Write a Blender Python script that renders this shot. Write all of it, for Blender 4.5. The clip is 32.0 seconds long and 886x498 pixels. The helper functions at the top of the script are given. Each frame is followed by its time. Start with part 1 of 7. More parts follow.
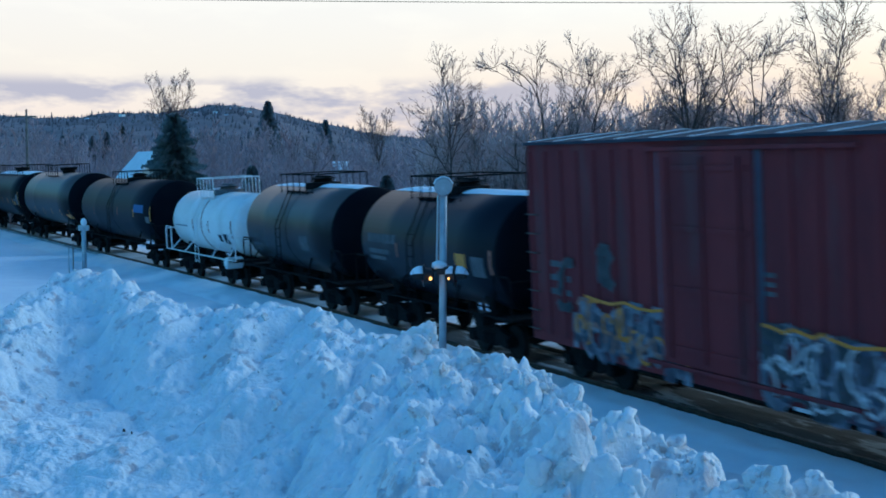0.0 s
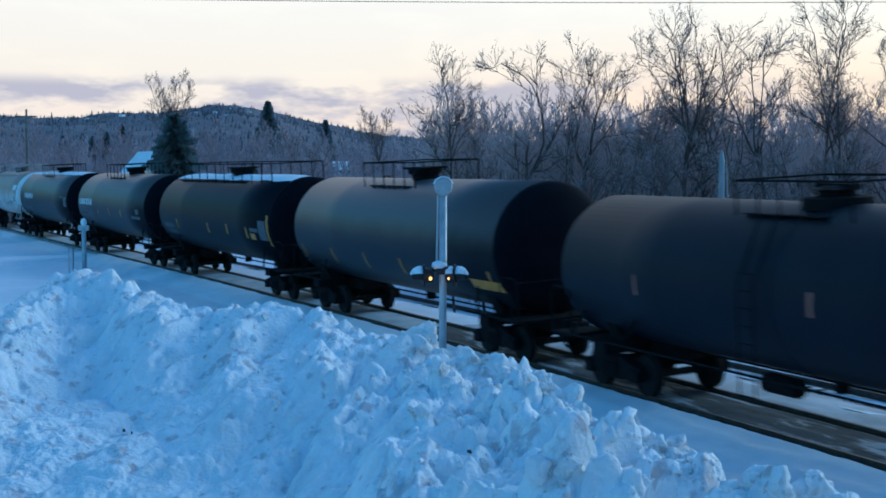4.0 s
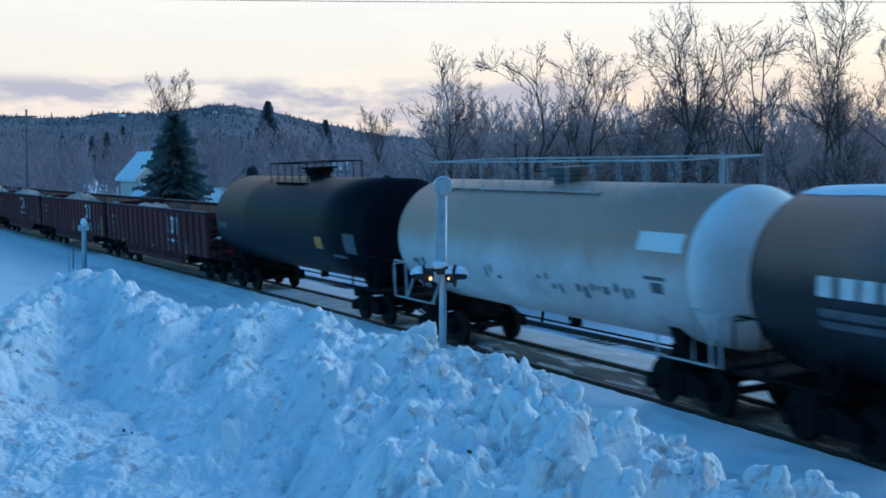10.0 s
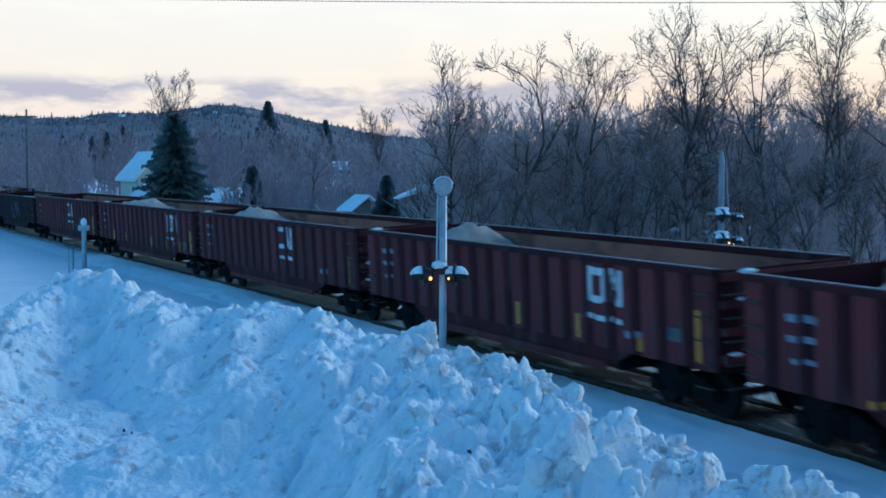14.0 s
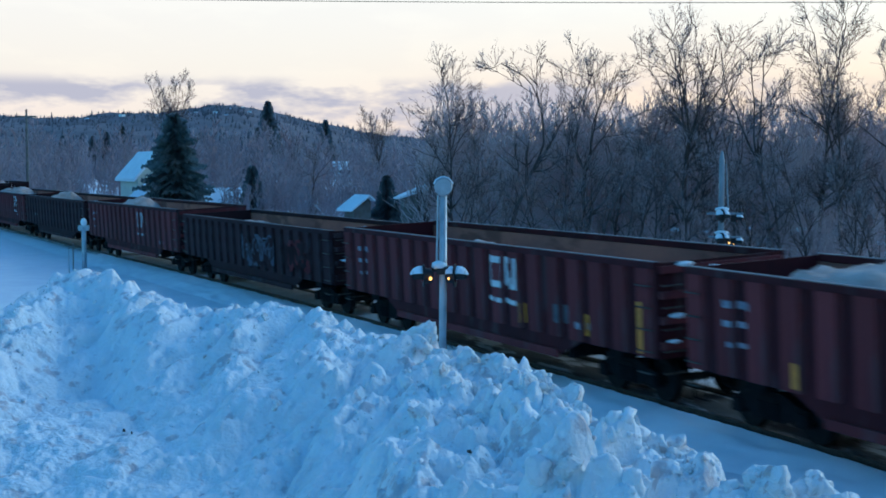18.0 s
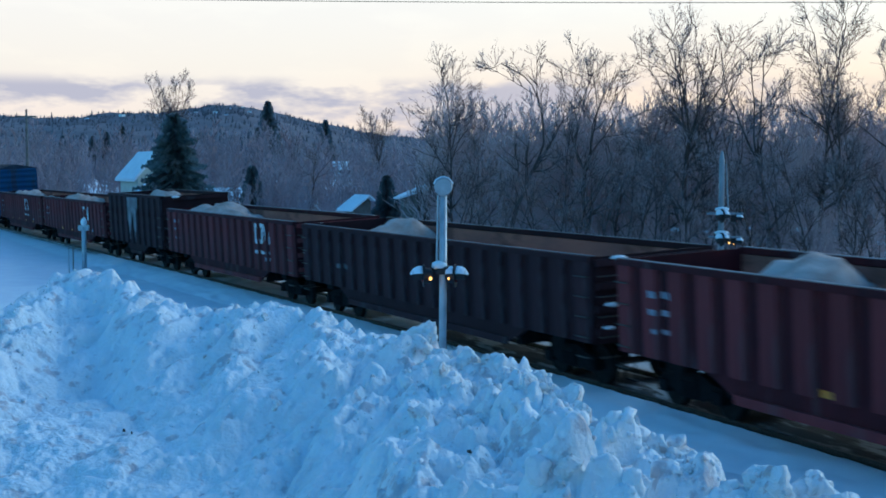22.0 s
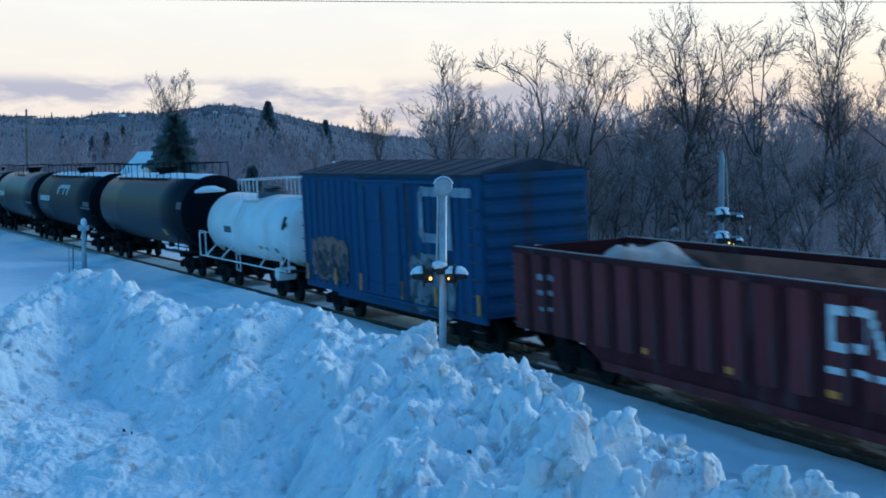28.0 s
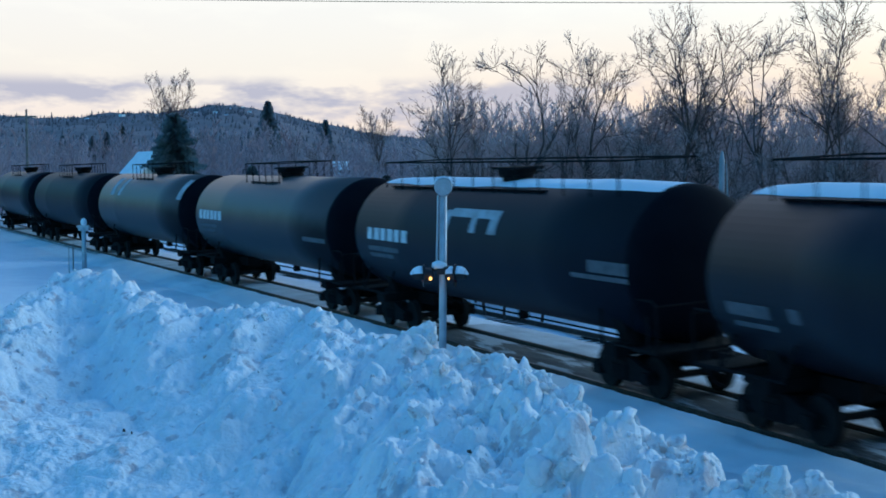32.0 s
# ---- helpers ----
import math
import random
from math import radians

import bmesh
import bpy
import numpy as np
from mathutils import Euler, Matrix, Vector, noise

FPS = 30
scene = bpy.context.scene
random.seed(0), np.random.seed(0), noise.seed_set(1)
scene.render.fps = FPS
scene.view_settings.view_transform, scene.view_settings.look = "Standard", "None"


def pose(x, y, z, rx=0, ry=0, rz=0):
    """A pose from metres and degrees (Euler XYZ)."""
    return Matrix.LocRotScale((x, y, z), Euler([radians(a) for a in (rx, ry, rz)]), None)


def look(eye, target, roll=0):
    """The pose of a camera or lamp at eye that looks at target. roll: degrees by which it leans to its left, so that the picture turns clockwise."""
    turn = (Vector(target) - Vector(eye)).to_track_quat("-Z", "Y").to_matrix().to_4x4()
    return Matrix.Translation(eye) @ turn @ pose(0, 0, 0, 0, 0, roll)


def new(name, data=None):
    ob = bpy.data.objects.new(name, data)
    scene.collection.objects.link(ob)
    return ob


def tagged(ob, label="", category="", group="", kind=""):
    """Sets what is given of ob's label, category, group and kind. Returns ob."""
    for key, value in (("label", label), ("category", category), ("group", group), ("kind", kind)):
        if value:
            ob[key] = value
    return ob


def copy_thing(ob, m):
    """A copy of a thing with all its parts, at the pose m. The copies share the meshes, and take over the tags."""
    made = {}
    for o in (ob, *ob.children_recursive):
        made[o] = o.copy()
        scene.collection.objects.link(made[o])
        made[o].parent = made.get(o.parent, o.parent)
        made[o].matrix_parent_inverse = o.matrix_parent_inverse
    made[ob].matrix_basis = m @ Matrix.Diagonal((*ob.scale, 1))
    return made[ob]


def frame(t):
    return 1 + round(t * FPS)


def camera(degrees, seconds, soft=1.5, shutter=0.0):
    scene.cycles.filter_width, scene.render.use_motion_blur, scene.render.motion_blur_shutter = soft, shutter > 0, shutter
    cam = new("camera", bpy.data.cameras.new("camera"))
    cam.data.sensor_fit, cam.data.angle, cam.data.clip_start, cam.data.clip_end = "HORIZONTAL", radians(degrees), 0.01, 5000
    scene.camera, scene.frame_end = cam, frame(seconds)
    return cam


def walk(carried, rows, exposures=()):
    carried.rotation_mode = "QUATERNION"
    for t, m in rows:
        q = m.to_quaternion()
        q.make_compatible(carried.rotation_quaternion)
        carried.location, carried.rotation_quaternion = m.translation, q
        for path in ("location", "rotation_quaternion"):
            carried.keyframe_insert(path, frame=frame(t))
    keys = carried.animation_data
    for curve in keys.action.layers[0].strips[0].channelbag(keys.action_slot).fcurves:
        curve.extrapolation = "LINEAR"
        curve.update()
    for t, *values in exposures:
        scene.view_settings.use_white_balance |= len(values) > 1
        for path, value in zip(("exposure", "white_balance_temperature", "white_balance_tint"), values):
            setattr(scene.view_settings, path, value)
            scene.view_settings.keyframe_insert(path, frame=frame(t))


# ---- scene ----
cam = camera(36.8, 32.0, soft=1.75, shutter=0.5)
EYE = 4.586                      # metres above the rail heads
view = pose(0, 0, EYE, 86.5, 0, 69.09)
walk(cam, [(0.0, view), (32.0, view)], exposures=[(0.0, 1.9), (32.0, 1.9)])

# ---- light ----
world = bpy.data.worlds.new("world")
scene.world = world
world.use_nodes = True
wt = world.node_tree
wn = wt.nodes
sky = wn.new("ShaderNodeTexSky")
sky.sky_type, sky.sun_disc = "NISHITA", False
SUN_ELEV, SUN_AZ = 2.0, 40.0     # degrees; azimuth to the right of the view
sun_dir_az = radians(90 + 69.09 - SUN_AZ)
sky.sun_elevation = radians(SUN_ELEV)
sky.sun_rotation = radians(90) - sun_dir_az
sky.air_density, sky.dust_density, sky.ozone_density, sky.altitude = 1.0, 1.5, 2.0, 100
back = wn["Background"]
SKY = 0.15
DOME_TINT = (0.36, 1.16, 1.84, 1)
VEIL = [(0.88, 0.71, 0.69, 1), (0.94, 0.86, 0.79, 1), (0.93, 0.92, 0.90, 1)]
VEIL_GAIN, CLOUD = 1.97, (0.86, 0.89, 1.12, 1)


def wnode(kind, **kw):
    n = wn.new(kind)
    for k, v in kw.items():
        n.inputs[k].default_value = v
    return n


coord = wn.new("ShaderNodeTexCoord")
sep = wn.new("ShaderNodeSeparateXYZ")
wt.links.new(coord.outputs["Generated"], sep.inputs[0])
# low stratus clouds: stretched noise near the horizon
mapn = wn.new("ShaderNodeMapping")
mapn.inputs["Scale"].default_value = (8.5, 8.5, 30)
mapn.inputs["Location"].default_value = (1.7, 0.4, 0.0)
wt.links.new(coord.outputs["Generated"], mapn.inputs[0])
cn = wnode("ShaderNodeTexNoise", Scale=1.6, Detail=6.0, Roughness=0.55)
wt.links.new(mapn.outputs[0], cn.inputs[0])
cr = wn.new("ShaderNodeValToRGB")
cr.color_ramp.elements[0].position, cr.color_ramp.elements[1].position = 0.41, 0.55
wt.links.new(cn.outputs["Fac"], cr.inputs[0])
lo = wn.new("ShaderNodeMapRange")
lo.interpolation_type = "SMOOTHSTEP"
for k, v in zip(("From Min", "From Max", "To Min", "To Max"), (0.058, 0.070, 1.0, 0.06)):
    lo.inputs[k].default_value = v
wt.links.new(sep.outputs["Z"], lo.inputs["Value"])
mul = wn.new("ShaderNodeMath")
mul.operation = "MULTIPLY"
# the bank of cloud lies to the left of the sunset
leftd = wn.new("ShaderNodeVectorMath")
leftd.operation = "DOT_PRODUCT"
leftd.inputs[1].default_value = (math.cos(sun_dir_az + radians(60)), math.sin(sun_dir_az + radians(60)), 0)
wt.links.new(coord.outputs["Generated"], leftd.inputs[0])
lm = wn.new("ShaderNodeMapRange")
lm.interpolation_type = "SMOOTHSTEP"
for k, v in zip(("From Min", "From Max", "To Min", "To Max"), (0.72, 0.97, 0.0, 1.0)):
    lm.inputs[k].default_value = v
wt.links.new(leftd.outputs["Value"], lm.inputs["Value"])
lmul = wn.new("ShaderNodeMath")
lmul.operation = "MULTIPLY"
wt.links.new(cr.outputs["Color"], lmul.inputs[0])
wt.links.new(lm.outputs[0], lmul.inputs[1])
wt.links.new(lmul.outputs[0], mul.inputs[0])
wt.links.new(lo.outputs[0], mul.inputs[1])
amt = wn.new("ShaderNodeMath")
amt.operation = "MULTIPLY"
amt.inputs[1].default_value = 0.92
wt.links.new(mul.outputs[0], amt.inputs[0])
mix = wn.new("ShaderNodeMix")
mix.data_type = "RGBA"
wt.links.new(amt.outputs[0], mix.inputs["Factor"])
mix.inputs["B"].default_value = CLOUD
# clear dusk dome above a pale veil of high cloud that thins out upwards
dome = wn.new("ShaderNodeMix")
dome.data_type, dome.blend_type = "RGBA", "MULTIPLY"
dome.inputs["Factor"].default_value = 1.0
wt.links.new(sky.outputs[0], dome.inputs["A"])
dome.inputs["B"].default_value = DOME_TINT
ramp = wn.new("ShaderNodeValToRGB")
els = ramp.color_ramp.elements
els[0].position, els[0].color = 0.0, VEIL[0]
els[1].position, els[1].color = 0.16, VEIL[2]
e = els.new(0.075)
e.color = VEIL[1]
wt.links.new(sep.outputs["Z"], ramp.inputs[0])
gain = wn.new("ShaderNodeVectorMath")
gain.operation = "SCALE"
gain.inputs["Scale"].default_value = VEIL_GAIN
# warmer low down, where the sun has set
warm = wn.new("ShaderNodeMapRange")
warm.interpolation_type = "SMOOTHSTEP"
for k, v in zip(("From Min", "From Max", "To Min", "To Max"), (0.66, 0.96, 0.0, 1.0)):
    warm.inputs[k].default_value = v
wdot = wn.new("ShaderNodeVectorMath")
wdot.operation = "DOT_PRODUCT"
wdot.inputs[1].default_value = (math.cos(sun_dir_az), math.sin(sun_dir_az), 0)
wt.links.new(coord.outputs["Generated"], wdot.inputs[0])
wt.links.new(wdot.outputs["Value"], warm.inputs["Value"])
wlow = wn.new("ShaderNodeMapRange")
wlow.interpolation_type = "SMOOTHSTEP"
for k, v in zip(("From Min", "From Max", "To Min", "To Max"), (0.03, 0.125, 1.0, 0.0)):
    wlow.inputs[k].default_value = v
wt.links.new(sep.outputs["Z"], wlow.inputs["Value"])
wmul = wn.new("ShaderNodeMath")
wmul.operation = "MULTIPLY"
wt.links.new(warm.outputs[0], wmul.inputs[0])
wt.links.new(wlow.outputs[0], wmul.inputs[1])
glowmix = wn.new("ShaderNodeMix")
glowmix.data_type = "RGBA"
wt.links.new(wmul.outputs[0], glowmix.inputs["Factor"])
wt.links.new(ramp.outputs["Color"], glowmix.inputs["A"])
glowmix.inputs["B"].default_value = (1.0, 0.72, 0.60, 1)
wt.links.new(glowmix.outputs["Result"], gain.inputs[0])
thin = wn.new("ShaderNodeMapRange")
thin.interpolation_type = "SMOOTHSTEP"
for k, v in zip(("From Min", "From Max", "To Min", "To Max"), (0.16, 0.70, 0.93, 0.0)):
    thin.inputs[k].default_value = v
wt.links.new(sep.outputs["Z"], thin.inputs["Value"])
veil = wn.new("ShaderNodeMix")
veil.data_type = "RGBA"
# the veil glows on the sunset side and fades towards the opposite horizon
toward = wn.new("ShaderNodeVectorMath")
toward.operation = "DOT_PRODUCT"
toward.inputs[1].default_value = (math.cos(sun_dir_az), math.sin(sun_dir_az), 0)
wt.links.new(coord.outputs["Generated"], toward.inputs[0])
fade = wn.new("ShaderNodeMapRange")
fade.interpolation_type = "SMOOTHSTEP"
for k, v in zip(("From Min", "From Max", "To Min", "To Max"), (0.28, 0.50, 0.0, 1.0)):
    fade.inputs[k].default_value = v
wt.links.new(toward.outputs["Value"], fade.inputs["Value"])
cover = wn.new("ShaderNodeMath")
cover.operation = "MULTIPLY"
wt.links.new(thin.outputs[0], cover.inputs[0])
wt.links.new(fade.outputs[0], cover.inputs[1])
wt.links.new(cover.outputs[0], veil.inputs["Factor"])
wt.links.new(dome.outputs["Result"], veil.inputs["A"])
wt.links.new(gain.outputs[0], veil.inputs["B"])
wt.links.new(veil.outputs["Result"], mix.inputs["A"])
wt.links.new(mix.outputs["Result"], back.inputs["Color"])
back.inputs["Strength"].default_value = SKY

sun = new("sun", bpy.data.lights.new("sun", "SUN"))
sun.data.energy, sun.data.angle, sun.data.color = 0.34, radians(36), (0.44, 0.78, 1.0)
lamp_az = sun_dir_az - radians(20)
sd = Vector((math.cos(lamp_az), math.sin(lamp_az), math.tan(radians(26)))) * 100
sun.matrix_world = look(sd, (0, 0, 0))


# ---- materials ----
def mat(name, col, col2=None, rough=0.8, metal=0.0, scale=3.0, fine=40.0, bump=0.15, coat=0.0, rand=0.0, stretch=(1, 1, 1), spec=0.5, dirt=None, deep=0.02):
    m = bpy.data.materials.new(name)
    m.use_nodes = True
    nt = m.node_tree
    b = nt.nodes["Principled BSDF"]
    b.inputs["Roughness"].default_value = rough
    b.inputs["Metallic"].default_value = metal
    b.inputs["Specular IOR Level"].default_value = spec
    if coat:
        b.inputs["Coat Weight"].default_value = coat
    tc = nt.nodes.new("ShaderNodeTexCoord")
    mp = nt.nodes.new("ShaderNodeMapping")
    mp.inputs["Scale"].default_value = stretch
    nt.links.new(tc.outputs["Object"], mp.inputs[0])
    n1 = nt.nodes.new("ShaderNodeTexNoise")
    n1.inputs["Scale"].default_value, n1.inputs["Detail"].default_value = scale, 5
    n2 = nt.nodes.new("ShaderNodeTexNoise")
    n2.inputs["Scale"].default_value, n2.inputs["Detail"].default_value = fine, 4
    for n in (n1, n2):
        nt.links.new(mp.outputs[0], n.inputs[0])
    r = nt.nodes.new("ShaderNodeValToRGB")
    r.color_ramp.elements[0].position, r.color_ramp.elements[1].position = 0.38, 0.68
    r.color_ramp.elements[0].color = (*col, 1)
    r.color_ramp.elements[1].color = (*(col2 or [c * 0.75 for c in col]), 1)
    add = nt.nodes.new("ShaderNodeMath")
    add.operation = "MULTIPLY_ADD"
    add.inputs[1].default_value = 0.3
    nt.links.new(n2.outputs["Fac"], add.inputs[0])
    sc = nt.nodes.new("ShaderNodeMath")
    sc.operation = "MULTIPLY_ADD"
    sc.inputs[1].default_value, sc.inputs[2].default_value = 1.0, -0.15
    nt.links.new(n1.outputs["Fac"], sc.inputs[0])
    nt.links.new(sc.outputs[0], add.inputs[2])
    nt.links.new(add.outputs[0], r.inputs[0])
    out = r.outputs["Color"]
    if rand:
        oi = nt.nodes.new("ShaderNodeObjectInfo")
        hs = nt.nodes.new("ShaderNodeHueSaturation")
        mr = nt.nodes.new("ShaderNodeMapRange")
        mr.inputs["To Min"].default_value, mr.inputs["To Max"].default_value = 1 - rand, 1 + rand
        nt.links.new(oi.outputs["Random"], mr.inputs["Value"])
        nt.links.new(mr.outputs[0], hs.inputs["Value"])
        nt.links.new(out, hs.inputs["Color"])
        out = hs.outputs[0]
    if dirt:
        n3 = nt.nodes.new("ShaderNodeTexNoise")
        n3.inputs["Scale"].default_value, n3.inputs["Detail"].default_value, n3.inputs["Roughness"].default_value = dirt[3], 6, 0.6
        nt.links.new(mp.outputs[0], n3.inputs[0])
        mr3 = nt.nodes.new("ShaderNodeMapRange")
        mr3.interpolation_type = "SMOOTHSTEP"
        for k, v in zip(("From Min", "From Max", "To Min", "To Max"), (dirt[4], dirt[4] + 0.09, 0.0, dirt[5])):
            mr3.inputs[k].default_value = v
        nt.links.new(n3.outputs["Fac"], mr3.inputs["Value"])
        mx = nt.nodes.new("ShaderNodeMix")
        mx.data_type = "RGBA"
        nt.links.new(mr3.outputs[0], mx.inputs["Factor"])
        nt.links.new(out, mx.inputs["A"])
        mx.inputs["B"].default_value = (*dirt[:3], 1)
        out = mx.outputs["Result"]
    nt.links.new(out, b.inputs["Base Color"])
    if bump:
        bp = nt.nodes.new("ShaderNodeBump")
        bp.inputs["Strength"].default_value, bp.inputs["Distance"].default_value = bump, deep
        nt.links.new(n2.outputs["Fac"], bp.inputs["Height"])
        nt.links.new(bp.outputs[0], b.inputs["Normal"])
    return m


def glow(name, col, strength):
    m = bpy.data.materials.new(name)
    m.use_nodes = True
    b = m.node_tree.nodes["Principled BSDF"]
    b.inputs["Base Color"].default_value = (*col, 1)
    b.inputs["Emission Color"].default_value = (*col, 1)
    b.inputs["Emission Strength"].default_value = strength
    return m


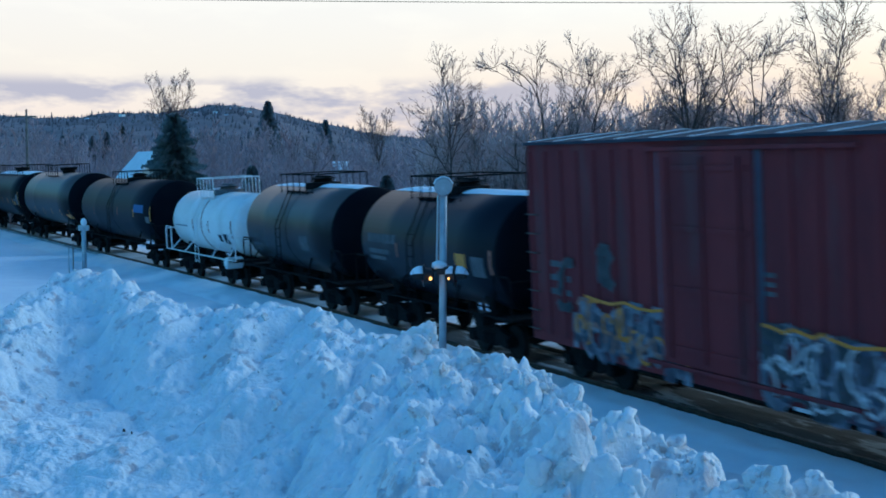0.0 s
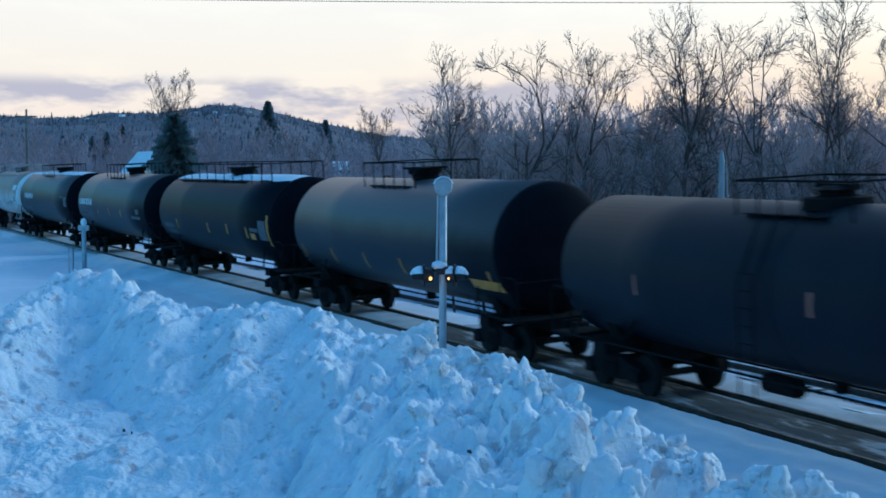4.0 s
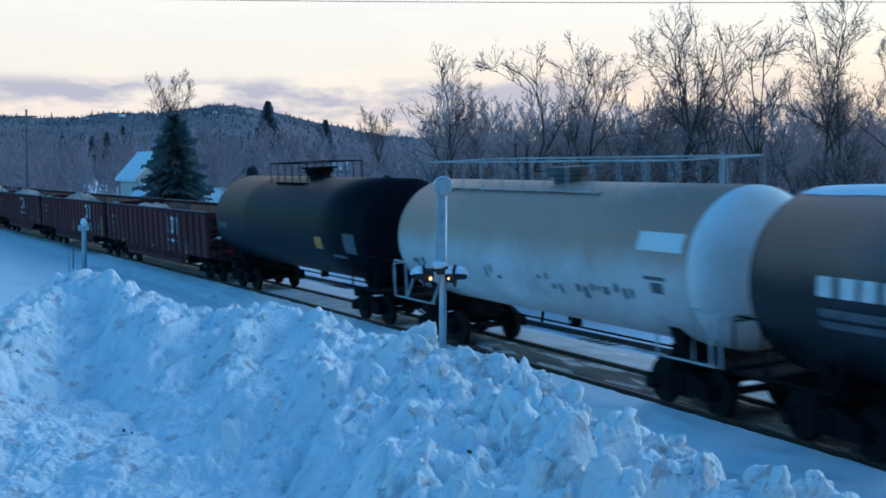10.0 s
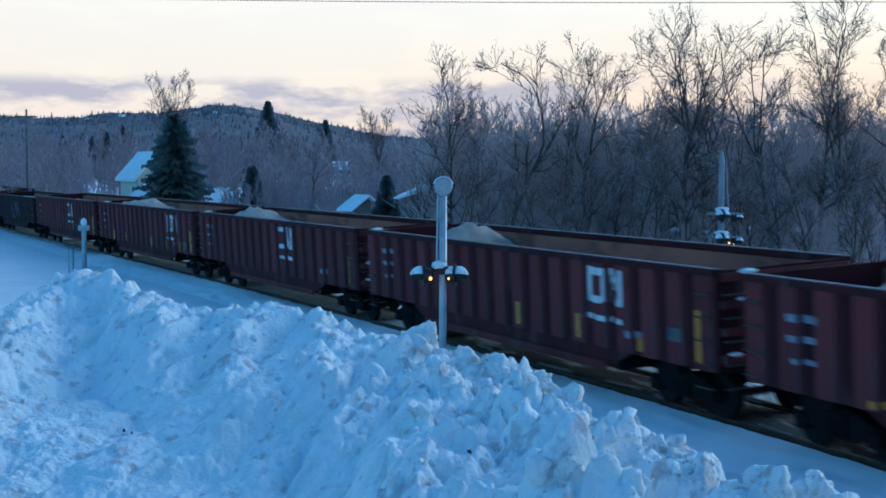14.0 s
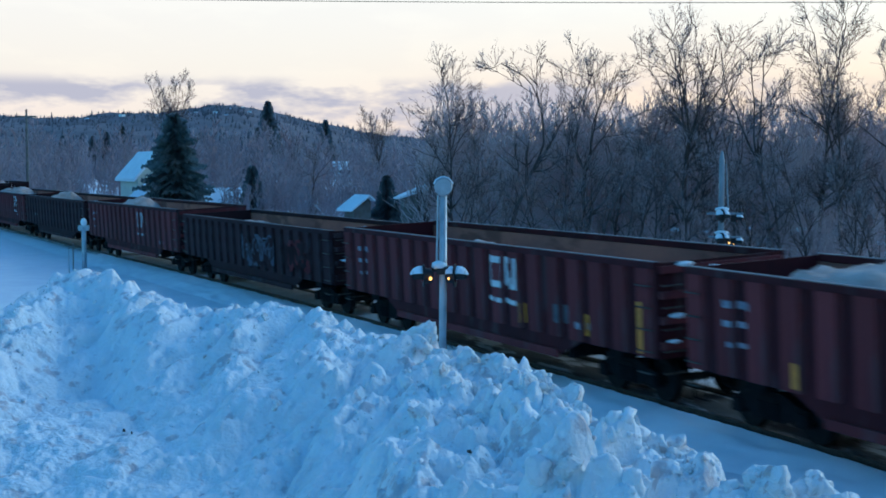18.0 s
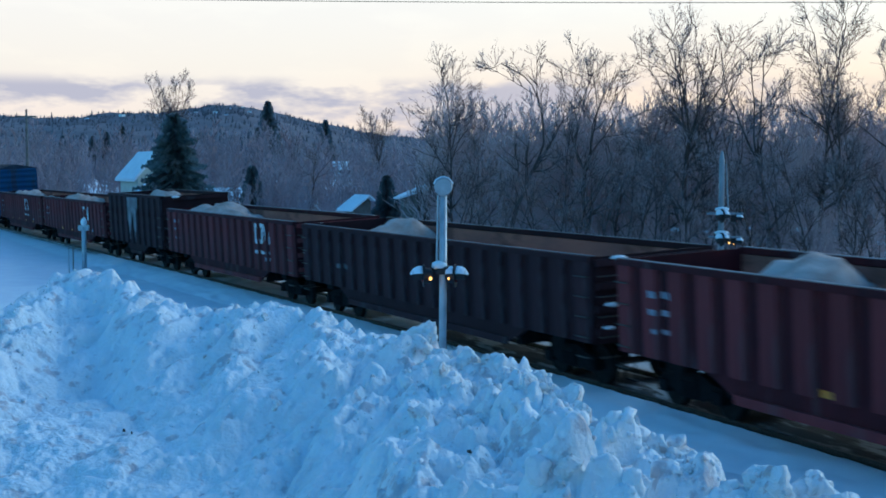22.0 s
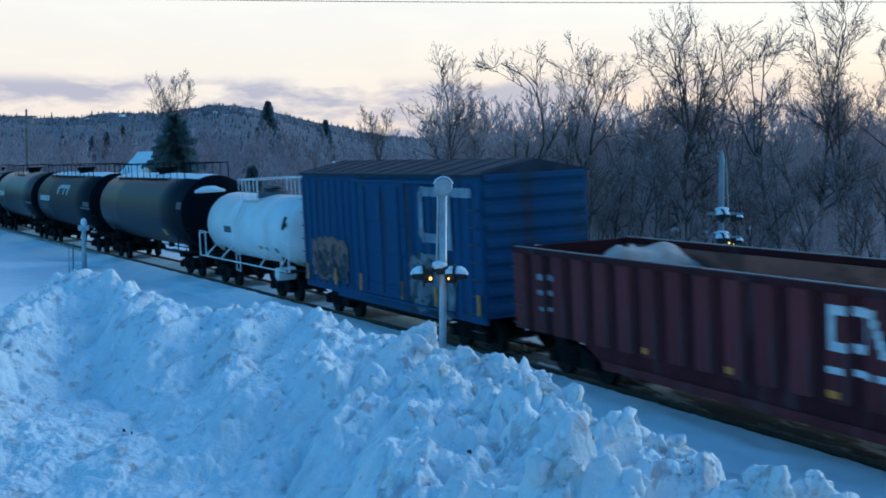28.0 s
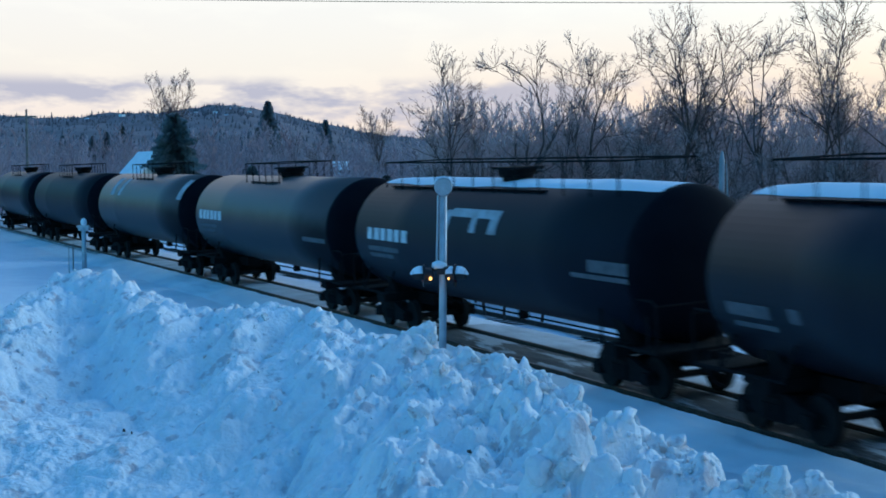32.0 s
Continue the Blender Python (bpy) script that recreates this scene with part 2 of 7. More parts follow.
M = dict(
    snow=mat("snow", (0.83, 0.85, 0.87), (0.76, 0.78, 0.82), 0.65, scale=1.2, fine=30, bump=0.3),
    dirty=mat("plowed_snow", (0.865, 0.875, 0.885), (0.79, 0.785, 0.785), 0.75, scale=3.0, fine=24, bump=0.6, deep=0.04, dirt=(0.42, 0.30, 0.31, 3.6, 0.565, 0.55)),
    clod=mat("snow_clod", (0.90, 0.905, 0.91), (0.80, 0.78, 0.77), 0.75, scale=2.0, fine=5, bump=0.8, deep=0.04, dirt=(0.50, 0.31, 0.28, 1.4, 0.56, 0.55)),
    heap=mat("snowy_spoil", (0.62, 0.46, 0.41), (0.44, 0.28, 0.23), 0.9, scale=2, fine=12, bump=0.5, spec=0.2),
    roofgrey=mat("roof_dark", (0.020, 0.030, 0.048), (0.038, 0.050, 0.068), 0.85, scale=2, fine=12, bump=0.1, spec=0.25),
    packed=mat("packed_snow", (0.12, 0.108, 0.103), (0.065, 0.057, 0.053), 0.9, scale=1.1, fine=10, bump=0.6, spec=0.2, stretch=(0.35, 1.6, 1), dirt=(0.52, 0.52, 0.53, 0.9, 0.49, 0.75)),
    packed_light=mat("packed_snow_pale", (0.60, 0.60, 0.61), (0.44, 0.43, 0.425), 0.85, scale=0.9, fine=12, bump=0.4, spec=0.2),
    ink=mat("spray_dark", (0.05, 0.06, 0.09), (0.08, 0.09, 0.13), 0.6, scale=3, fine=8, bump=0),
    roof_snow=mat("roof_snow", (0.84, 0.86, 0.88), (0.76, 0.79, 0.82), 0.7, scale=0.8, fine=12, bump=0.2),
    rail=mat("rail_steel", (0.10, 0.075, 0.06), (0.05, 0.04, 0.035), 0.55, 0.6, scale=4),
    railtop=mat("rail_head", (0.15, 0.145, 0.14), (0.10, 0.095, 0.09), 0.45, 0.8, scale=4),
    tie=mat("tie_wood", (0.09, 0.075, 0.06), (0.05, 0.04, 0.035), 0.9, scale=5, stretch=(1, 6, 6)),
    ballast=mat("ballast_snow", (0.26, 0.245, 0.235), (0.62, 0.63, 0.65), 0.9, scale=2.5, fine=30, bump=0.8),
    truck=mat("truck_iron", (0.007, 0.007, 0.0078), (0.013, 0.012, 0.012), 0.9, 0.0, scale=5, spec=0.10),
    wheel=mat("wheel_steel", (0.009, 0.009, 0.009), (0.016, 0.015, 0.014), 0.8, 0.0, scale=6, spec=0.15),
    black=mat("tank_black", (0.0065, 0.0085, 0.0145), (0.010, 0.0115, 0.018), 0.42, scale=0.9, fine=9, bump=0.03, stretch=(1, 1, 0.5), spec=0.17),
    black2=mat("tank_black_worn", (0.0055, 0.0085, 0.016), (0.009, 0.0115, 0.019), 0.5, scale=0.8, fine=8, bump=0.03, stretch=(1, 1, 0.5), spec=0.12),
    grey=mat("tank_grey_dusty_skylit", (0.005, 0.006, 0.010), (0.009, 0.0095, 0.0125), 0.40, scale=0.7, fine=7, bump=0.03, stretch=(1, 1, 0.5), spec=0.24),
    black_clean=mat("tank_black_clean", (0.0032, 0.0042, 0.0075), (0.0052, 0.0062, 0.0098), 0.45, scale=0.9, fine=9, bump=0.02, stretch=(1, 1, 0.5), spec=0.10),
    head=mat("tank_head_black", (0.003, 0.0042, 0.008), (0.005, 0.0065, 0.010), 0.7, scale=1.2, fine=9, bump=0.02, spec=0.05),
    white=mat("tank_white", (0.81, 0.80, 0.795), (0.68, 0.645, 0.62), 0.5, scale=0.7, fine=9, bump=0.04),
    cream=mat("tank_cream", (0.70, 0.63, 0.61), (0.52, 0.44, 0.41), 0.5, scale=0.7, fine=6, bump=0.04, stretch=(0.6, 1, 0.5), dirt=(0.34, 0.25, 0.22, 0.9, 0.58, 0.45)),
    # sheet darker, dusty rib lighter: the recess shade is painted into this pair
    redox=mat("gondola_red_shade", (0.082, 0.011, 0.014), (0.042, 0.008, 0.011), 0.8, scale=1.2, fine=14, bump=0.1, rand=0.15, stretch=(1, 1, 0.25), spec=0.2, dirt=(0.10, 0.065, 0.065, 1.6, 0.55, 0.5)),
    redox_rib=mat("gondola_rib_dusty_lit", (0.185, 0.034, 0.035), (0.115, 0.022, 0.024), 0.85, scale=1.2, fine=14, bump=0.1, rand=0.22, stretch=(1, 1, 0.3), spec=0.2, dirt=(0.125, 0.066, 0.066, 1.7, 0.54, 0.45)),
    rust=mat("rust_inside", (0.48, 0.165, 0.115), (0.29, 0.115, 0.09), 0.9, scale=0.8, fine=9, bump=0.2, spec=0.2, stretch=(0.5, 1, 1.2), dirt=(0.16, 0.068, 0.05, 1.1, 0.52, 0.7)),
    # same pairing in charcoal, shade between the ribs put into the sheet colour
    charcoal=mat("gondola_charcoal_shade", (0.034, 0.011, 0.013), (0.046, 0.016, 0.018), 0.85, scale=1.2, fine=14, bump=0.1, stretch=(1, 1, 0.25), spec=0.2),
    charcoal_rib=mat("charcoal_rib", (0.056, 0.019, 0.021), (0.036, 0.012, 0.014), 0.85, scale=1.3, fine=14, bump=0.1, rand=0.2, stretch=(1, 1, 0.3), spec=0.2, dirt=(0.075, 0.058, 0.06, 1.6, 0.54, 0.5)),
    frost=mat("frost", (0.25, 0.25, 0.26), (0.13, 0.115, 0.115), 0.8, scale=1.4, fine=12, bump=0.2),
    frost_pale=mat("frost_pale", (0.46, 0.47, 0.49), (0.30, 0.27, 0.26), 0.8, scale=3, fine=20, bump=0.2),
    graf_faint=mat("spray_faded", (0.060, 0.064, 0.085), (0.035, 0.036, 0.046), 0.7, scale=3, fine=8, bump=0),
    brown=mat("boxcar_brown", (0.23, 0.034, 0.038), (0.14, 0.026, 0.031), 0.85, scale=1.0, fine=14, bump=0.1, stretch=(1, 1, 0.2), spec=0.2, dirt=(0.13, 0.070, 0.072, 1.2, 0.55, 0.4)),
    blue=mat("boxcar_blue", (0.004, 0.060, 0.150), (0.008, 0.073, 0.142), 0.75, scale=1.0, fine=12, bump=0.08, stretch=(1, 1, 0.2), spec=0.2, dirt=(0.03, 0.04, 0.055, 1.3, 0.55, 0.7)),
    letter=mat("letter_white", (0.72, 0.72, 0.72), (0.5, 0.5, 0.5), 0.7, scale=5, bump=0),
    letter_dim=mat("letter_faded", (0.10, 0.105, 0.115), (0.055, 0.06, 0.068), 0.7, scale=5, bump=0),
    yellow=mat("reflector_yellow", (0.78, 0.25, 0.018), (0.60, 0.18, 0.018), 0.5, scale=6, bump=0),
    bluemark=mat("mark_blue", (0.002, 0.12, 0.30), (0.002, 0.10, 0.25), 0.6, scale=6, bump=0, spec=0.2),
    graf=mat("spray_paint", (0.27, 0.29, 0.33), (0.13, 0.15, 0.19), 0.6, scale=3, fine=8, bump=0),
    emblem_faded=mat("emblem_faded", (0.34, 0.37, 0.42), (0.15, 0.18, 0.24), 0.7, scale=3, fine=8, bump=0),
    graf2=mat("spray_rust", (0.42, 0.20, 0.15), (0.26, 0.13, 0.11), 0.6, scale=3, fine=8, bump=0),
    mast=mat("mast_aluminium", (0.50, 0.52, 0.54), (0.36, 0.38, 0.40), 0.5, 0.35, scale=4),
    lampblack=mat("signal_black", (0.012, 0.012, 0.013), None, 0.6, scale=4, bump=0),
    lens=mat("lens_red", (0.30, 0.02, 0.015), None, 0.25, scale=4, bump=0),
    lamp=glow("lamp_glow", (1.0, 0.50, 0.14), 0.55),
    bark=mat("bark_frosted", (0.075, 0.047, 0.042), (0.14, 0.105, 0.10), 0.95, scale=1.5, fine=14, bump=0, spec=0.1),
    twig=mat("twig_frosted", (0.24, 0.14, 0.125), (0.46, 0.35, 0.34), 0.95, scale=0.5, fine=3, bump=0, spec=0.1),
    brush=mat("brush_frosted", (0.50, 0.305, 0.285), (0.68, 0.505, 0.485), 0.95, scale=0.12, fine=2, bump=0, spec=0.1),
    needle=mat("spruce_needles", (0.085, 0.105, 0.098), (0.30, 0.31, 0.30), 0.9, scale=1.2, fine=9, bump=0),
    # distance haze is put into this colour
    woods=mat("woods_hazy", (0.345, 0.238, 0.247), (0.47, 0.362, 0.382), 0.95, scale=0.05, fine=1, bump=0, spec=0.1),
    mast_far=mat("mast_weathered", (0.30, 0.32, 0.34), (0.22, 0.24, 0.26), 0.6, 0.2, scale=4),
    # frost on the nearer spruces; on far ones the paleness is painted haze
    needle_frost_haze=mat("spruce_frosted_hazy", (0.20, 0.20, 0.205), (0.095, 0.105, 0.105), 0.9, scale=1.2, fine=9, bump=0),
    # bluish haze painted into the hill's base colour
    hill=mat("hill_woods_hazy", (0.105, 0.093, 0.110), (0.165, 0.150, 0.172), 0.95, scale=0.02, fine=0.2, bump=0),
    siding=mat("house_siding", (0.62, 0.60, 0.50), (0.54, 0.52, 0.43), 0.8, scale=1.5, fine=8, bump=0.05),
    shed=mat("shed_wood", (0.14, 0.11, 0.09), (0.20, 0.17, 0.15), 0.9, scale=1.5, fine=8),
    wood=mat("pole_wood", (0.16, 0.12, 0.10), (0.24, 0.20, 0.18), 0.9, scale=2, fine=9),
    wire=mat("wire", (0.03, 0.03, 0.03), None, 0.6, scale=2, bump=0),
    dirt=mat("dirt_clod", (0.05, 0.042, 0.035), (0.10, 0.085, 0.07), 0.95, scale=9),
)


def skylit_grime_above(m, z, col, amount):
    """Rusty grime on the upper shell, warm sky light painted in with it: fades in with a ragged edge round height z."""
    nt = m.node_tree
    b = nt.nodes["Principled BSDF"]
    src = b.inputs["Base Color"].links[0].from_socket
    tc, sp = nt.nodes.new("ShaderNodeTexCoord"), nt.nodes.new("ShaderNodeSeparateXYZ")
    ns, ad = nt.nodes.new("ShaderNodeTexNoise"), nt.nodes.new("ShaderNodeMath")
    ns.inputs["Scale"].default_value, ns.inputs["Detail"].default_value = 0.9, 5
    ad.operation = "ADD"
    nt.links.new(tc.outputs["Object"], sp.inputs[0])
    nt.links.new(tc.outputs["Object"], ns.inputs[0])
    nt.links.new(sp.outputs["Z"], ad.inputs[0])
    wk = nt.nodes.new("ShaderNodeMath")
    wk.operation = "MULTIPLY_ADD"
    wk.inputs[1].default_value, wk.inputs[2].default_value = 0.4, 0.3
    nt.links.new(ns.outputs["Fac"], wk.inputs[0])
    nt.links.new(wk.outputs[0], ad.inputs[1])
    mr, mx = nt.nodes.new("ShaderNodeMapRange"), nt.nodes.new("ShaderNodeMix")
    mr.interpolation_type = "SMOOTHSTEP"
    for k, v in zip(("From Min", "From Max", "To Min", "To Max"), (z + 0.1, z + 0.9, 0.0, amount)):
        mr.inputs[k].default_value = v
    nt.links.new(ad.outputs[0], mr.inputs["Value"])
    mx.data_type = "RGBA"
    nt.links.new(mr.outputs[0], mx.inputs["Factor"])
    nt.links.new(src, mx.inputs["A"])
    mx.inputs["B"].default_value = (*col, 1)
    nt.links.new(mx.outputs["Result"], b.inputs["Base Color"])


# tan tops: grime with warm sky light put into the shell colour
skylit_grime_above(M["cream"], 2.85, (0.48, 0.25, 0.175), 0.92)
skylit_grime_above(M["grey"], 2.95, (0.122, 0.095, 0.090), 0.85)
skylit_grime_above(M["black2"], 3.4, (0.020, 0.018, 0.018), 0.7)


# ---- mesh helpers ----
def box(bm, x0, x1, y0, y1, z0, z1):
    v = [bm.verts.new((x, y, z)) for x in (x0, x1) for y in (y0, y1) for z in (z0, z1)]
    for f in ((0, 1, 3, 2), (4, 6, 7, 5), (0, 4, 5, 1), (2, 3, 7, 6), (0, 2, 6, 4), (1, 5, 7, 3)):
        bm.faces.new([v[i] for i in f])


def tube(bm, pts, r, n=6, caps=True):
    """A round bar along a line of points; r is one radius or one for each point."""
    rs = r if isinstance(r, (list, tuple)) else [r] * len(pts)
    pts = [Vector(p) for p in pts]
    rings = []
    for i, p in enumerate(pts):
        d = (pts[min(i + 1, len(pts) - 1)] - pts[max(i - 1, 0)]).normalized()
        a = d.cross(Vector((0, 0, 1)) if abs(d.z) < 0.9 else Vector((1, 0, 0))).normalized()
        b = d.cross(a)
        rings.append([bm.verts.new(p + (a * math.cos(q) + b * math.sin(q)) * rs[i]) for q in (2 * math.pi * k / n for k in range(n))])
    for r0, r1 in zip(rings, rings[1:]):
        for k in range(n):
            bm.faces.new((r0[k], r0[(k + 1) % n], r1[(k + 1) % n], r1[k]))
    if caps:
        bm.faces.new(rings[0][::-1])
        bm.faces.new(rings[-1])


def lathe_x(bm, prof, n=48, zc=0.0, yc=0.0):
    """Turns a profile of (x, radius) round the x axis at height zc."""
    rings = []
    for x, r in prof:
        rings.append([bm.verts.new((x, yc + r * math.cos(q), zc + r * math.sin(q))) for q in (2 * math.pi * k / n for k in range(n))])
    for r0, r1 in zip(rings, rings[1:]):
        for k in range(n):
            bm.faces.new((r0[k], r1[k], r1[(k + 1) % n], r0[(k + 1) % n]))
    bm.faces.new(rings[0])
    bm.faces.new(rings[-1][::-1])


def mesh(name, bm, material, smooth=False):
    me = bpy.data.meshes.new(name)
    bmesh.ops.recalc_face_normals(bm, faces=bm.faces)
    bm.to_mesh(me)
    bm.free()
    me.materials.append(material)
    if smooth:
        me.polygons.foreach_set("use_smooth", [True] * len(me.polygons))
    return me


def part(name, bm, material, parent, label="", smooth=False, at=None):
    ob = new(name, mesh(name, bm, material, smooth) if isinstance(bm, bmesh.types.BMesh) else bm)
    ob.parent = parent
    if at is not None:
        ob.matrix_basis = at
    if label:
        ob["label"] = label
    return ob


def npmesh(name, verts, faces, material, smooth=True):
    me = bpy.data.meshes.new(name)
    verts, faces = np.asarray(verts, np.float32), np.asarray(faces, np.int32)
    k = faces.shape[1]
    me.vertices.add(len(verts))
    me.vertices.foreach_set("co", verts.ravel())
    me.loops.add(faces.size)
    me.loops.foreach_set("vertex_index", faces.ravel())
    me.polygons.add(len(faces))
    me.polygons.foreach_set("loop_start", np.arange(0, faces.size, k, dtype=np.int32))
    me.polygons.foreach_set("loop_total", np.full(len(faces), k, np.int32))
    me.update(calc_edges=True)
    me.polygons.foreach_set("use_smooth", np.full(len(faces), smooth))
    me.materials.append(material)
    return me


def quads(nr, nc):
    i = np.arange(nr - 1)[:, None] * nc + np.arange(nc - 1)[None, :]
    return np.stack([i, i + 1, i + nc + 1, i + nc], -1).reshape(-1, 4)


AXIS = radians(69.09)
FWD, RIGHT = Vector((-math.sin(AXIS), math.cos(AXIS), 0)), Vector((math.cos(AXIS), math.sin(AXIS), 0))


def spot(tan, depth, z=0.0):
    """A place by its bearing (tangent to the right of the view's axis) and its depth along that axis."""
    p = FWD * depth + RIGHT * (depth * tan)
    return Vector((p.x, p.y, z))


# ---- the railway line ----
D0, K0, K1, BANK = 14.958, -2.954e-3, -3.90e-5, 0.0528
S_END = -110.0


def heading(s):
    s = min(0.0, max(S_END, s))
    return K0 * s + K1 * s * s / 2


LINE = {}
_x, _y = 0.0, D0
LINE[0] = (0.0, D0)
for _i in range(0, -2200, -1):
    th = heading((_i - 0.5) * 0.5)
    _x, _y = _x - 0.5 * math.cos(th), _y - 0.5 * math.sin(th)
    LINE[_i - 1] = (_x, _y)


def on_line(s):
    if s >= 0:
        return Vector((s, D0, 0)), 0.0
    i = math.floor(s * 2)
    w = s * 2 - i
    a, b = LINE[i], LINE[min(0, i + 1)]
    return Vector((a[0] + (b[0] - a[0]) * w, a[1] + (b[1] - a[1]) * w, 0)), heading(s)


def track_point(s, lat, z, bank=BANK):
    p, th = on_line(s)
    left = Vector((-math.sin(th), math.cos(th), 0))
    return p + left * (lat * math.cos(bank) - z * math.sin(bank)) + Vector((0, 0, lat * math.sin(bank) + z * math.cos(bank)))


def car_pose(s, half):
    a, b = track_point(s - half, 0, 0), track_point(s + half, 0, 0)
    f = (b - a).normalized()
    left = Vector((0, 0, 1)).cross(f).normalized()
    up = f.cross(left)
    l2 = left * math.cos(BANK) + up * math.sin(BANK)
    u2 = up * math.cos(BANK) - left * math.sin(BANK)
    m = Matrix((f, l2, u2)).transposed().to_4x4()
    m.translation = (a + b) / 2
    return m


def travelled(t):
    return 12.738 * (t - 16) + 0.00235 * (t - 16) ** 2


# ---- ground, one sheet to the horizon ----
def line_offset(x, y):
    """Distance to the far side of the line's centre (approximate), for arrays."""
    xs = np.array([LINE[i][0] for i in range(0, -2200, -4)])[::-1]
    ys = np.array([LINE[i][1] for i in range(0, -2200, -4)])[::-1]
    return y - np.interp(x, xs, ys, right=D0)


def ground_height(x, y):
    o = line_offset(x, y)
    z = np.full_like(o, -0.42)
    z = np.where(o > 3.2, -0.42 - 0.95 * np.clip((o - 3.2) / 3.0, 0, 1), z)
    z = z + np.where(o > 9, np.clip((o - 9) / 60, 0, 1) * 0.9, 0)
    r = np.hypot(x, y)
    z = z + 0.05 * np.sin(x * 0.9 + y * 0.31) * np.sin(y * 0.7 - x * 0.2) * np.clip((np.abs(o) - 2.6) / 2, 0, 1)
    z = z + 0.35 * np.sin(x * 0.05 + 1) * np.sin(y * 0.04) * np.clip((r - 60) / 80, 0, 1)
    # the raised terrace behind the bank
    b = x * FWD.x + y * FWD.y
    z = np.where((o < -7) & (b < 5.4), 2.0, z)
    return z


def axis_steps(fine0, fine1, step, far, n):
    a = np.arange(fine0, fine1, step)
    g = np.geomspace(step, far, n)
    return np.concatenate([(a[0] - g)[::-1], a, a[-1] + g])


gx = axis_steps(-190, 40, 0.9, 4200, 34)
gy = axis_steps(-40, 150, 0.9, 4200, 34)
GX, GY = np.meshgrid(gx, gy)
GZ = ground_height(GX, GY)
ground = new("ground", npmesh("ground", np.stack([GX, GY, GZ], -1).reshape(-1, 3), quads(len(gy), len(gx)), M["snow"]))
tagged(ground, "snow-covered ground beside the railway line", "ground", kind="structure")


# ---- track ----
def sweep(section, s0, s1, step, material, name, closed=True, base=lambda s, a, z: track_point(s, a, z)):
    ss = np.arange(s0, s1 + step / 2, step)
    vs, n = [], len(section)
    for s in ss:
        for a, z in section:
            vs.append(base(s, a, z))
    f = []
    for i in range(len(ss) - 1):
        for k in range(n if closed else n - 1):
            k2 = (k + 1) % n
            f.append((i * n + k, i * n + k2, (i + 1) * n + k2, (i + 1) * n + k))
    return npmesh(name, vs, f, material, False)


def rail_section(c):
    return [(c - 0.075, -0.17), (c + 0.075, -0.17), (c + 0.02, -0.14), (c + 0.02, -0.05), (c + 0.037, -0.04), (c + 0.037, 0.0), (c - 0.037, 0.0), (c - 0.037, -0.04), (c - 0.02, -0.05), (c - 0.02, -0.14)]


def siding_point(s, a, z):
    p, th = on_line(s)
    left = Vector((-math.sin(th), math.cos(th), 0))
    return p + left * (SIDING + a) + Vector((0, 0, z + SIDING_Z))


SIDING, SIDING_Z = 7.6, -1.15
main_track = tagged(new("main_track"), "steel rails on snowy ballast, banked on a curve", "railway track", kind="structure")
bal = new("ballast", sweep([(-2.6, -0.62), (-1.45, -0.26), (-0.92, -0.16), (-0.78, -0.12), (-0.68, -0.09), (0.68, -0.09), (0.8, -0.13), (1.5, -0.16), (2.7, -0.55)], -520, 400, 4.0, M["ballast"], "ballast", False))
bal.parent = main_track
for c in (-0.7525, 0.7525):
    r = new("rail", sweep(rail_section(c), -520, 400, 4.0, M["rail"], "rail"))
    r.parent = main_track
    h = new("rail_head", sweep([(c - 0.03, 0.001), (c + 0.03, 0.001), (c + 0.03, 0.004), (c - 0.03, 0.004)], -520, 400, 4.0, M["railtop"], "rail_head"))
    h.parent = r
for name, sec in (("snow_shoulder", [(-4.2, -0.46), (-2.2, -0.29), (-1.25, -0.17), (-1.0, -0.17)]), ("snow_shoulder", [(2.0, -0.165), (2.9, -0.34), (4.2, -0.75)])):
    o = new(name, sweep(sec, -520, 400, 2.0, M["snow"], name, False))
    o.parent = main_track
# pale between the rails, dirty and trodden where the road crosses
BED = [(-0.66, -0.10), (-0.6, -0.055), (-0.2, -0.03), (0.25, -0.035), (0.6, -0.06), (0.66, -0.10)]
FAR_EDGE = [(0.86, -0.16), (0.90, -0.08), (1.6, -0.11), (2.05, -0.16), (2.9, -0.32), (3.3, -0.44)]
ROAD = (-36, -4)


def rough_strip(name, a0, a1, z, s0, s1, material, step=0.12, ragged=(0.0, 0.0), amp=0.03):
    """A strip along the line with uneven relief; its edges wander by the two amounts. z gives its height across the line."""
    na, ss = 14, np.arange(s0, s1, step)
    vs = []
    for s in ss:
        e0 = a0 + ragged[0] * (noise.noise(Vector((s * 1.1, a0, 0))) + 0.6 * noise.noise(Vector((s * 4.3, a0, 2))))
        e1 = a1 + ragged[1] * (noise.noise(Vector((s * 1.1, a1, 5))) + 0.6 * noise.noise(Vector((s * 4.3, a1, 7))))
        for k in range(na + 1):
            q = k / na
            a = e0 + (e1 - e0) * q
            lift = amp * (noise.noise(Vector((s * 0.8, a * 3.1, 1))) + 0.5 * noise.noise(Vector((s * 2.9, a * 7, 4)))) * min(1, 6 * q, 6 * (1 - q))
            vs.append(track_point(s, a, float(np.interp(a, [p[0] for p in z], [p[1] for p in z])) + lift))
    o = new(name, npmesh(name, vs, quads(len(ss), na + 1), M[material]))
    o.parent = main_track
    return o


